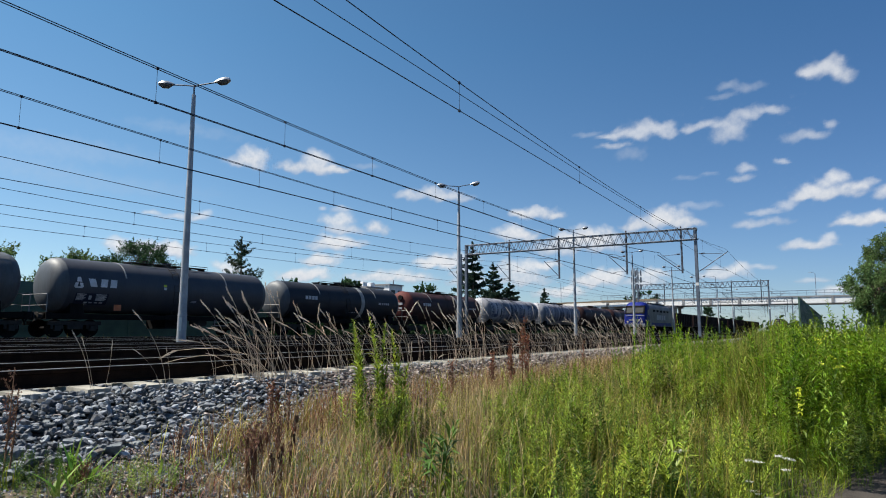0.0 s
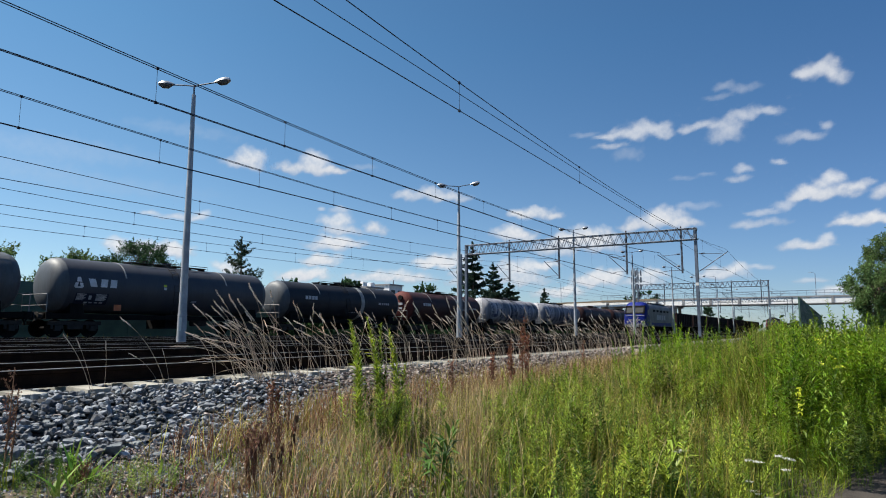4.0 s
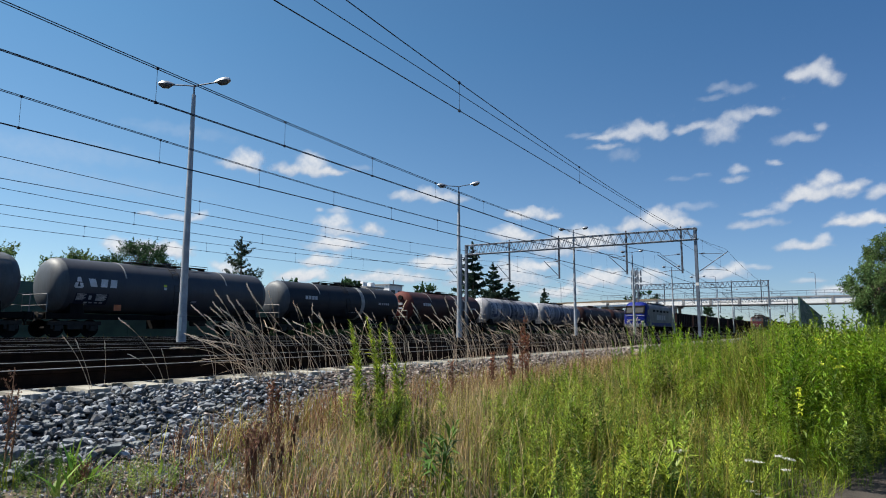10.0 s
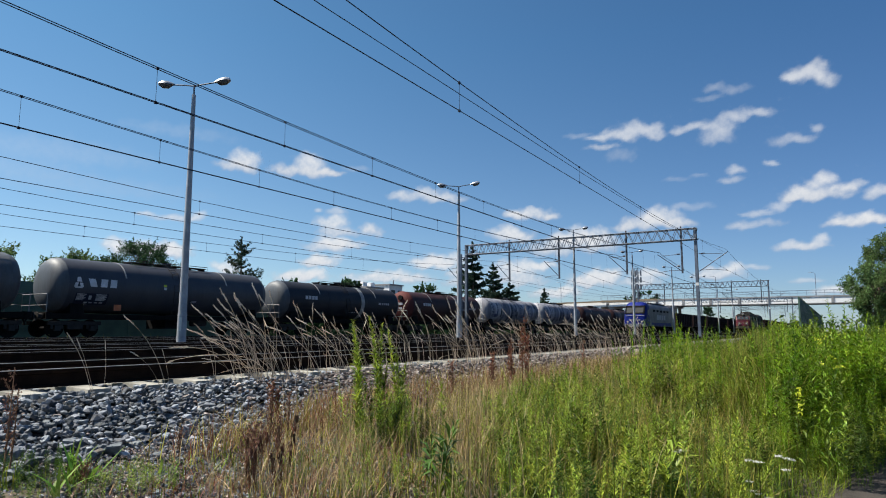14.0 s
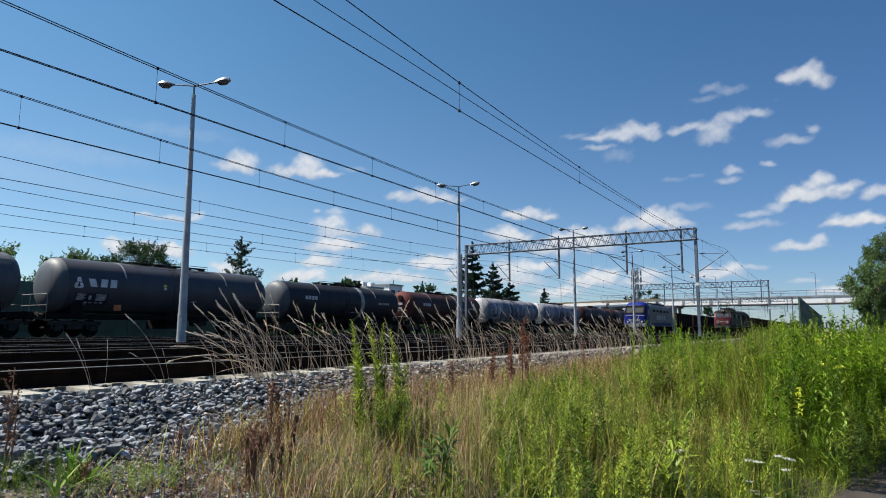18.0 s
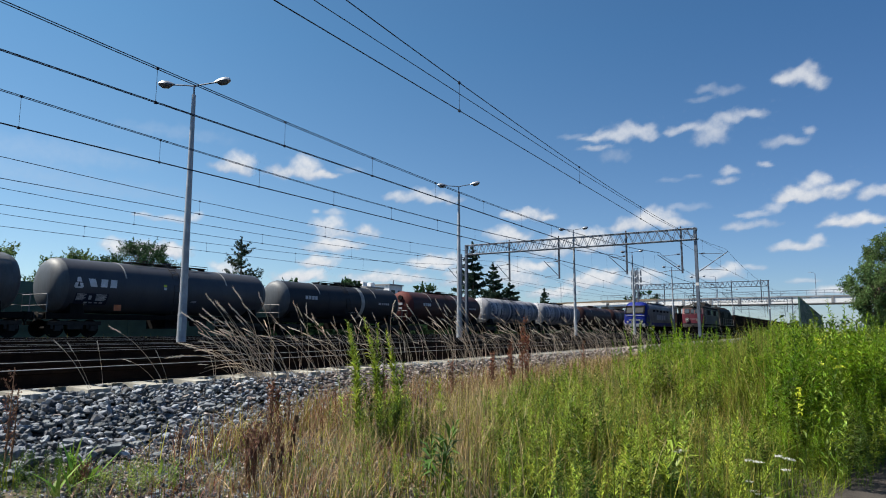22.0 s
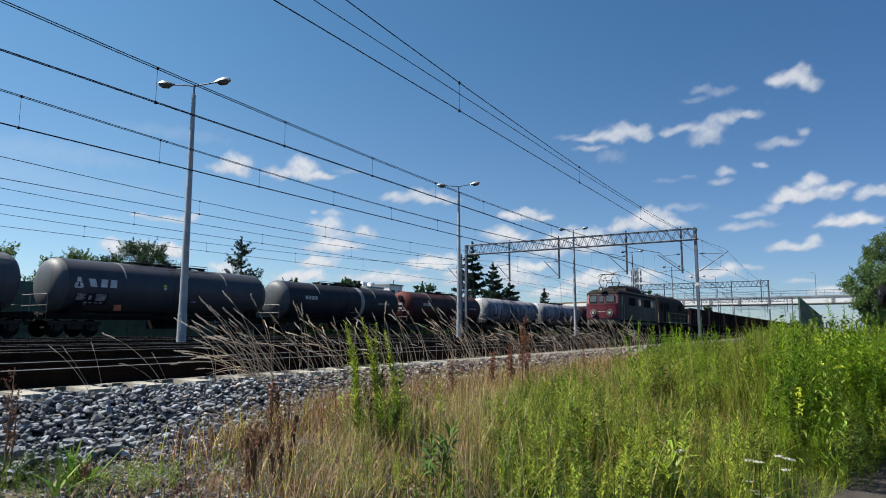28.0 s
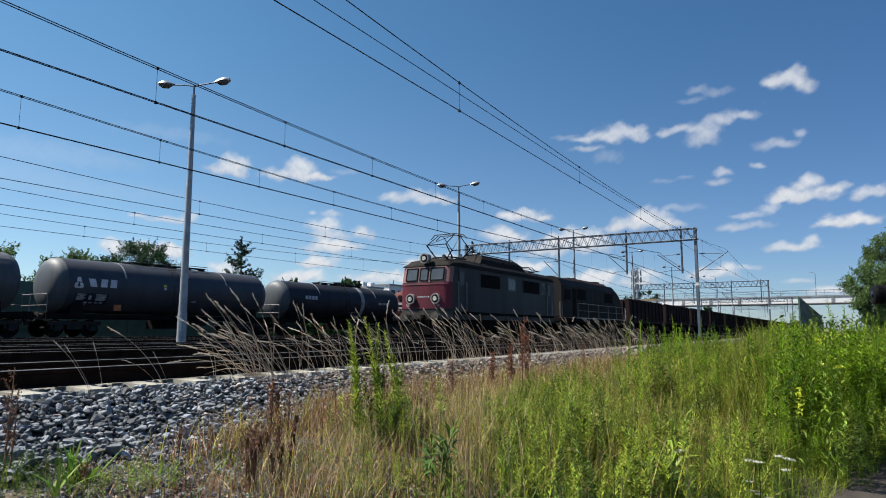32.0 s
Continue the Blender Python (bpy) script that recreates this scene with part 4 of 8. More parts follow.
def pantograph(par, y, raised=True):
    """A diamond pantograph on four insulators: lower arms, upper arms, collector head."""
    zb, zt = (4.05, 5.36) if raised else (4.05, 4.35)
    base = part("pantograph", Mesh().box(-0.6, 0.6, y - 0.75, y - 0.68, zb, zb + 0.06).box(-0.6, 0.6, y + 0.68, y + 0.75, zb, zb + 0.06)
                .box(-0.62, -0.55, y - 0.75, y + 0.75, zb, zb + 0.06).box(0.55, 0.62, y - 0.75, y + 0.75, zb, zb + 0.06), UNDER_LIT, par)
    for sx in (-0.55, 0.55):
        for sy in (-0.65, 0.65):
            part("insulator", Mesh().cyl((sx, y + sy, 3.85), (sx, y + sy, zb), 0.06, n=8), INSUL, base)
    zm = zb + (zt - zb) * 0.48
    spread = 1.25 if raised else 1.75
    for sy in (-1, 1):
        lo = Mesh()
        for sx in (-0.5, 0.5):
            lo.tube([(sx * 1.0, y + sy * 0.5, zb + 0.05), (sx * 1.15, y + sy * spread, zm)], 0.035)
        lo.tube([(-0.6, y + sy * spread, zm), (0.6, y + sy * spread, zm)], 0.025)
        part("lower_arm", lo, UNDER, base)
        up = Mesh()
        for sx in (-0.55, 0.55):
            up.tube([(sx, y + sy * spread, zm), (sx * 0.9, y + sy * 0.28, zt - 0.08)], 0.022)
        up.tube([(-0.55, y + sy * spread, zm), (0.5, y + sy * 0.28, zt - 0.08)], 0.014)
        part("upper_arm", up, UNDER, base)
        part("collector", Mesh().tube([(-0.95, y + sy * 0.26, zt - 0.25), (-0.7, y + sy * 0.26, zt - 0.02), (0.7, y + sy * 0.26, zt - 0.02), (0.95, y + sy * 0.26, zt - 0.25)], 0.025), UNDER_LIT, base)


def ring_lamp(par, x, y, z, r, name="headlight"):
    h = part(name, Mesh().cyl((x, y + 0.1, z), (x, y - 0.14, z), r, r * 0.94, n=24), LOCOTRIM, par, "round lamp with a pale rim", smooth=True)
    part("lens", Mesh().cyl((x, y - 0.10, z), (x, y - 0.150, z), r * 0.82, r * 0.7, n=20), DARKGRILLE, h)
    part("bulb", Mesh().cyl((x, y - 0.10, z), (x, y - 0.165, z), r * 0.42, n=14), HEADLAMP, h)


def electric_loco():
    """Box-cab electric: front at y = 0, body 13.75 m long."""
    e = thing("electric_locomotive", "old grey electric locomotive with red front and raised pantograph", "locomotive", group="moving train")
    L, hw = 13.75, 1.40
    # side walls and fronts as one shell with rounded vertical corners
    def ring(z, inset, w=hw):
        c = 0.28
        y0, y1 = inset, L - inset
        return [(-w + c, y0, z), (w - c, y0, z), (w - 0.06, y0 + c * 0.45, z), (w, y0 + c, z), (w, y1 - c, z), (w - 0.06, y1 - c * 0.45, z), (w - c, y1, z), (-w + c, y1, z),
                (-w + 0.06, y1 - c * 0.45, z), (-w, y1 - c, z), (-w, y0 + c, z), (-w + 0.06, y0 + c * 0.45, z)]
    body = part("body", Mesh().loft([ring(1.28, 0.02), ring(1.75, 0.0), ring(2.60, 0.02), ring(3.52, 0.22, hw - 0.04)]), LOCOGREY, e, smooth=True)
    skirt = part("buffer_beam", Mesh().loft([ring(0.92, 0.06), ring(1.30, 0.0)]), BUFFERGREY, e, "scuffed grey lower skirt", smooth=True)
    # red front panel, standing proud of the shell and wrapping to the cab corner
    def wrap(z0, z1, i0, i1, p, deep):
        m = Mesh()
        def arc(z, ins):
            c = 0.28
            return [(-hw - p, ins + deep, z), (-hw - p, ins + c, z), (-hw + 0.06 - p * 0.7, ins + c * 0.45 - p * 0.7, z), (-hw + c, ins - p, z), (hw - c, ins - p, z), (hw - 0.06 + p * 0.7, ins + c * 0.45 - p * 0.7, z), (hw + p, ins + c, z), (hw + p, ins + deep, z)]
        a, b = arc(z0, i0), arc(z1, i1)
        n = len(a)
        inner = [(x * 0.985, y + 0.02, z) for x, y, z in a] + [(x * 0.985, y + 0.02, z) for x, y, z in b]
        m.add(a + b + inner, [(i, i + 1, n + i + 1, n + i) for i in range(n - 1)] + [(2 * n + i, 3 * n + i, 3 * n + i + 1, 2 * n + i + 1) for i in range(n - 1)]
              + [(n + i, n + i + 1, 3 * n + i + 1, 3 * n + i) for i in range(n - 1)] + [(i + 1, i, 2 * n + i, 2 * n + i + 1) for i in range(n - 1)])
        return m
    part("front_panel", wrap(1.42, 2.58, 0.01, 0.015, 0.012, 0.45), LOCORED, body, "faded red front panel", smooth=True)
    part("rain_strip", wrap(2.58, 2.66, 0.015, 0.03, 0.03, 0.45), LOCORED, body, smooth=True)
    # windscreens: pale surround band and three panes
    part("window_surround", wrap(2.70, 3.46, 0.045, 0.20, 0.012, 0.35), LOCOPINK, body, "faded pinkish surround of the cab windows", smooth=True)
    for x0, x1 in ((-1.08, -0.40), (-0.28, 0.20), (0.32, 1.10)):
        f = Mesh()
        for (xa, xb, za, zb) in ((x0, x1, 2.78, 2.82), (x0, x1, 3.38, 3.42), (x0, x0 + 0.04, 2.82, 3.38), (x1 - 0.04, x1, 2.82, 3.38)):
            ya, yb = 0.045 + (za - 2.70) * 0.205, 0.045 + (zb - 2.70) * 0.205
            f.add([(xa, ya - 0.05, za), (xb, ya - 0.05, za), (xb, yb - 0.05, zb), (xa, yb - 0.05, zb), (xa, ya, za), (xb, ya, za), (xb, yb, zb), (xa, yb, zb)],
                  [(0, 1, 2, 3), (7, 6, 5, 4), (0, 4, 5, 1), (1, 5, 6, 2), (2, 6, 7, 3), (3, 7, 4, 0)])
        wn_ = part("windscreen", f, DARKGRILLE, body, "dark cab windscreen")
        za, zb = 2.81, 3.39
        ya, yb = 0.045 + (za - 2.70) * 0.205 - 0.03, 0.045 + (zb - 2.70) * 0.205 - 0.03
        part("pane", Mesh().add([(x0 + 0.03, ya, za), (x1 - 0.03, ya, za), (x1 - 0.03, yb, zb), (x0 + 0.03, yb, zb), (x0 + 0.03, ya + 0.01, za), (x1 - 0.03, ya + 0.01, za), (x1 - 0.03, yb + 0.01, zb), (x0 + 0.03, yb + 0.01, zb)],
                                [(0, 1, 2, 3), (7, 6, 5, 4), (0, 4, 5, 1), (1, 5, 6, 2), (2, 6, 7, 3), (3, 7, 4, 0)]), SCREENGLASS, wn_)
    # roof with turned-down ends
    rr = []
    for y, k, h in ((0.20, 1.0, 0.02), (0.30, 1.0, 0.18), (0.55, 0.99, 0.36), (1.2, 0.985, 0.48), (L - 1.2, 0.985, 0.48), (L - 0.55, 0.99, 0.36), (L - 0.3, 1.0, 0.18), (L - 0.2, 1.0, 0.02)):
        rr.append([(-1.40 * k, y, 3.50), (1.40 * k, y, 3.50), (1.36 * k, y, 3.50 + h * 0.42), (1.12 * k, y, 3.50 + h * 0.85), (0.6 * k, y, 3.50 + h), (-0.6 * k, y, 3.50 + h), (-1.12 * k, y, 3.50 + h * 0.85), (-1.36 * k, y, 3.50 + h * 0.42)])
    roof = part("roof", Mesh().loft(rr), LOCOROOF, body, "grimy brown roof", smooth=True)
    hatch = part("roof_hatch", Mesh().loft([[(-1.0, 3.9, 3.85), (1.0, 3.9, 3.85), (1.0, 9.85, 3.85), (-1.0, 9.85, 3.85)], [(-0.95, 4.25, 4.2), (0.95, 4.25, 4.2), (0.95, 9.4, 4.2), (-0.95, 9.4, 4.2)], [(-0.72, 4.7, 4.46), (0.72, 4.7, 4.46), (0.72, 8.9, 4.46), (-0.72, 8.9, 4.46)]]), LOCOROOF, body, "raised roof hatch")
    for y in (5.3, 6.8, 8.3):
        part("hatch_rib", Mesh().box(-0.98, 0.98, y - 0.04, y + 0.04, 3.9, 4.24), LOCOROOF, hatch)
    for y in (5.4, 6.4, 7.4, 8.3):
        part("hatch_handle", Mesh().box(-0.2, 0.2, y - 0.03, y + 0.03, 4.46, 4.51), UNDER_LIT, roof)
    part("horn", Mesh().tube([(0.9, 0.9, 3.8), (0.9, 0.55, 3.98), (0.9, 0.4, 3.98)], [0.04, 0.05, 0.09], 10), UNDER_LIT, roof)
    for s in (-1, 1):
        part("gutter", Mesh().tube([(s * 1.41, 0.5, 3.52), (s * 1.41, L - 0.5, 3.52)], 0.025), LOCOROOF, body)
    ring_lamp(body, 0.0, 0.16, 3.88, 0.27, "top_headlight")
    for x in (-0.72, 0.72):
        ring_lamp(body, x, 0.02, 1.90, 0.27)
        part("marker_lamp", Mesh().cyl((x * 1.18, 0.02, 1.58), (x * 1.18, -0.05, 1.58), 0.07, n=12), LOCOTRIM, body)
    for i in range(6):
        part("lettering_bar", Mesh().box(-0.36 + i * 0.12, -0.27 + i * 0.12, -0.004, 0.012, 1.96, 2.03), GREYPAINT, body, "pale unreadable lettering")
    # sides: cab doors, windows, louvres, bands
    for s in (-1, 1):
        x = s * hw
        for y0 in (0.95, L - 1.6):
            d = part("cab_door", Mesh().box(min(x, x + s * 0.012), max(x, x + s * 0.012), y0, y0 + 0.65, 1.35, 3.40), LOCOGREY, body, "grey cab door with handrails")
            part("door_window", Mesh().box(min(x, x + s * 0.02), max(x, x + s * 0.02), y0 + 0.12, y0 + 0.53, 2.6, 3.25), CABGLASS, d)
            for dy in (-0.08, 0.73):
                part("handrail", Mesh().tube([(x, y0 + dy, 1.3), (x + s * 0.07, y0 + dy, 1.35), (x + s * 0.07, y0 + dy, 2.7), (x, y0 + dy, 2.75)], 0.018), LOCOTRIM, d)
        for y0, y1 in ((3.3, 5.5), (8.6, 10.9)):
            part("louvre_frame", Mesh().box(min(x, x + s * 0.008), max(x, x + s * 0.008), y0 - 0.08, y1 + 0.08, 2.52, 3.38), LOCOGREY, body)
            louvre(body, x + s * 0.006, y0, y1, 2.60, 3.30, s)
        for y0, y1 in ((6.45, 7.5), (11.15, 11.95)):
            f = part("side_window", Mesh().box(min(x, x + s * 0.015), max(x, x + s * 0.015), y0, y1, 2.58, 3.34), SIDEFRAME, body, "grey framed side window")
            part("pane", Mesh().box(min(x, x + s * 0.022), max(x, x + s * 0.022), y0 + 0.09, y1 - 0.09, 2.67, 3.25), SIDEPANE, f)
        part("waist_rail", Mesh().box(min(x, x + s * 0.014), max(x, x + s * 0.014), 1.8, L - 1.8, 1.72, 1.78), LOCOGREY, body)
        part("sill_beam", Mesh().box(min(x - s * 0.05, x + s * 0.02), max(x - s * 0.05, x + s * 0.02), 0.5, L - 0.5, 1.16, 1.30), UNDER, e)
        for y in (1.25, L - 1.25):
            st = Mesh()
            for z in (0.45, 0.75, 1.05):
                st.box(min(x - s * 0.1, x + s * 0.02), max(x - s * 0.1, x + s * 0.02), y - 0.22, y + 0.22, z, z + 0.03)
            part("step", st, UNDER_LIT, e)
    for yc in (3.1, L - 3.1):
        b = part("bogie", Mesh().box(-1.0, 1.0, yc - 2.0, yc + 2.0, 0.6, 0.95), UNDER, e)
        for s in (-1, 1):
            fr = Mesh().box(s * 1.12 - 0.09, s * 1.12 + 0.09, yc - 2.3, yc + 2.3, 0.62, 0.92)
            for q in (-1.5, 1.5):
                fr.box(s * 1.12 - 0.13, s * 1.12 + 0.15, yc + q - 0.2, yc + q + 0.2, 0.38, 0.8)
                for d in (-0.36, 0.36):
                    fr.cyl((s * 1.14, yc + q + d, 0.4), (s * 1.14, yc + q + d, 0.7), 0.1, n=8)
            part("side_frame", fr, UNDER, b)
        for q in (-1.5, 1.5):
            wheelset(b, yc + q, 0.62)
    part("battery_box", Mesh().box(-1.25, 1.25, 5.6, 7.7, 0.45, 1.15), UNDER, e, bevel=0.03)
    buffers(e, 0.06, -1, BUFFERGREY)
    buffers(e, L - 0.06, 1)
    part("snow_plough", Mesh().prism([(-1.2, 0.18), (1.2, 0.18), (1.2, 0.55), (-1.2, 0.55)], 0.10, 0.16), UNDER, e)
    for x in (-0.45, -0.3, 0.3, 0.45):
        part("air_hose", Mesh().tube([(x, 0.03, 0.95), (x, -0.22, 0.85), (x, -0.2, 0.45)], 0.028), UNDER, e)
    pantograph(e, 2.4, True)
    pantograph(e, 11.2, False)
    part("roof_conductor", Mesh().tube([(0.3, 3.2, 4.15), (0.3, 4.2, 4.62), (0.3, 9.4, 4.62), (0.3, 10.4, 4.15)], 0.025), UNDER_LIT, e)
    return e


def diesel_loco():
    """Hood diesel hauled dead behind the electric: 15.5 m long."""
    d = thing("diesel_locomotive", "dark weathered hood diesel locomotive with rusty roof and handrails", "locomotive", group="moving train")
    L = 15.5
    frame_ob = part("frame", Mesh().box(-1.4, 1.4, 0, L, 0.98, 1.24), UNDER, d, bevel=0.02)
    part("footboard_edge", Mesh().box(-1.43, 1.43, 3.2, L - 0.1, 1.24, 1.31), RAILINGTAN, frame_ob, "dusty tan edge of the footboard")
    cab = part("cab", Mesh().prism([(-1.38, 1.31), (1.38, 1.31), (1.38, 3.45), (1.15, 3.92), (0.6, 4.1), (-0.6, 4.1), (-1.15, 3.92), (-1.38, 3.45)], 0.35, 3.3), DIESEL, d, "grimy dark cab", bevel=0.03)
    for s in (-1, 1):
        x = s * 1.38
        part("cab_door", Mesh().box(min(x, x + s * 0.02), max(x, x + s * 0.02), 2.4, 3.1, 1.4, 3.3), DARKGRILLE, cab)
        f = part("cab_window", Mesh().box(min(x, x + s * 0.03), max(x, x + s * 0.03), 0.8, 2.0, 2.4, 3.25), DIESELRUST, cab)
        # stands in for the cab's glass pane, painted dark so no sky reflects
        part("shutter", Mesh().box(min(x, x + s * 0.036), max(x, x + s * 0.036), 0.88, 1.92, 2.48, 3.17), DARKGRILLE, f, "plain dark pane in place of the cab window glass")
    h = [[(-1.2, y, 1.31), (1.2, y, 1.31), (1.2, y, z - 0.5), (0.95, y, z - 0.1), (0.45, y, z), (-0.45, y, z), (-0.95, y, z - 0.1), (-1.2, y, z - 0.5)] for y, z in ((3.3, 4.08), (13.0, 4.08), (14.2, 3.75), (15.0, 3.0))]
    hood = part("hood", Mesh().loft(h), DIESEL, d, "dark engine hood with side doors")
    part("roof_cover", Mesh().loft([[(-1.0, y, 3.94), (1.0, y, 3.94), (0.75, y, 4.16), (-0.75, y, 4.16)] for y in (3.4, 11.6)]), DIESELRUST, hood, "rusty roof cover")
    part("exhaust", Mesh().cyl((0, 6.4, 4.1), (0, 6.4, 4.36), 0.2, n=12), DIESELRUST, hood)
    fan = part("fan_housing", Mesh().cyl((0, 10.4, 4.1), (0, 10.4, 4.26), 0.72, n=20), DIESELRUST, hood, smooth=True)
    part("fan_grid", Mesh().cyl((0, 10.4, 4.26), (0, 10.4, 4.29), 0.6, n=20), DARKGRILLE, fan)
    for y in (4.6, 5.5, 7.6, 8.6):
        part("roof_hatch", Mesh().box(-0.5, 0.5, y, y + 0.7, 4.15, 4.22), DIESELRUST, hood, bevel=0.015)
    part("end_lamp", Mesh().cyl((0, 14.3, 3.72), (0, 14.55, 3.66), 0.16, n=14), LOCOTRIM, hood)
    for s in (-1, 1):
        x = s * 1.2
        for i in range(9):
            y = 3.6 + i * 1.1
            dd = part("hood_door", Mesh().box(min(x, x + s * 0.02), max(x, x + s * 0.02), y, y + 1.03, 1.5, 3.45), DIESEL, hood, bevel=0.008)
            part("handle", Mesh().box(min(x, x + s * 0.05), max(x, x + s * 0.05), y + 0.06, y + 0.1, 2.3, 2.5), UNDER_LIT, dd)
        for y0, y1 in ((3.7, 5.6), (10.3, 12.2)):
            louvre(hood, x + s * 0.021, y0, y1, 2.6, 3.35, s, 8)
        rl = Mesh().tube([(s * 1.36, 3.5, 1.28), (s * 1.36, 3.55, 2.32), (s * 1.36, L - 0.9, 2.32), (s * 1.36, L - 0.6, 1.28)], 0.03)
        rl.tube([(s * 1.36, 3.5, 1.8), (s * 1.36, L - 0.7, 1.8)], 0.018)
        for y in (5.8, 8.2, 10.6, 12.8):
            rl.tube([(s * 1.36, y, 1.28), (s * 1.36, y, 2.32)], 0.02)
        part("handrail", rl, RAILINGTAN, d, "pale tan handrail")
        for y in (0.15, L - 0.15):
            part("corner_rail", Mesh().tube([(s * 1.36, y - 0.1, 0.6), (s * 1.36, y - 0.1, 2.3), (s * 1.36, y + 0.25, 2.3), (s * 1.36, y + 0.25, 1.28)], 0.03), RAILINGTAN, d, "pale tan handrail")
            st = Mesh()
            for z in (0.4, 0.7):
                st.box(min(s * 1.15, s * 1.42), max(s * 1.15, s * 1.42), y - 0.12, y + 0.12, z, z + 0.03)
            part("step", st, UNDER_LIT, frame_ob)
    part("fuel_tank", Mesh().box(-1.25, 1.25, 6.5, 9.0, 0.4, 0.98), UNDER, d, bevel=0.06)
    for yc in (3.0, L - 3.0):
        bogie(d, yc, 1.2, 0.5)
    buffers(d, 0.0, -1)
    buffers(d, L, 1)
    return d


def open_wagon(label="rusty brown open-top freight wagon with ribbed sides"):
    """High-sided bogie wagon, 14.04 m over buffers."""
    w = thing("open_wagon", label, "freight wagon", group="open wagons")
    L = 14.04
    a, b, hw, z0, z1 = 0.62, L - 0.62, 1.38, 1.22, 3.08
    part("floor", Mesh().box(-hw, hw, a, b, z0 - 0.12, z0), WAGON, w)
    for s in (-1, 1):
        x = s * hw
        sd = part("side_wall", Mesh().box(min(x, x - s * 0.06), max(x, x - s * 0.06), a, b, z0, z1), WAGON, w)
        part("top_rail", Mesh().box(min(x - s * 0.09, x + s * 0.06), max(x - s * 0.09, x + s * 0.06), a, b, z1, z1 + 0.12), WAGON, sd)
        part("sill", Mesh().box(min(x - s * 0.05, x + s * 0.06), max(x - s * 0.05, x + s * 0.06), a, b, z0 - 0.15, z0 + 0.08), WAGON, sd)
        for i in range(10):
            y = a + 0.07 + i * (b - a - 0.14) / 9
            part("rib", Mesh().prism([(x, z0), (x + s * 0.1, z0 + 0.05), (x + s * 0.1, z1 - 0.1), (x, z1)], y - 0.06, y + 0.06), WAGON, sd)
        for y in (4.2, 9.2):
            part("door_bar", Mesh().box(min(x, x + s * 0.05), max(x, x + s * 0.05), y, y + 0.6, 1.9, 1.98), UNDER_LIT, sd)
        for i in range(3):
            part("marking", Mesh().box(min(x, x + s * 0.008), max(x, x + s * 0.008), 2.35 + i * 0.3, 2.55 + i * 0.3, 1.55, 1.66), GREYPAINT, sd)
    for y, s in ((a, -1), (b, 1)):
        e = part("end_wall", Mesh().box(-hw + 0.06, hw - 0.06, min(y, y - s * 0.06), max(y, y - s * 0.06), z0, z1 + 0.05), WAGON, w)
        for x in (-0.9, -0.3, 0.3, 0.9):
            part("rib", Mesh().box(x - 0.05, x + 0.05, min(y, y + s * 0.08), max(y, y + s * 0.08), z0, z1), WAGON, e)
        part("headstock", Mesh().box(-1.3, 1.3, min(y, y + s * 0.2), max(y, y + s * 0.2), 0.88, 1.25), UNDER_LIT, w)
        buffers(w, y + s * 0.18, s)
    part("centre_sill", Mesh().box(-0.3, 0.3, a, b, 0.8, 1.1), UNDER, w)
    for yc in (2.5, L - 2.5):
        bogie(w, yc)
    return w


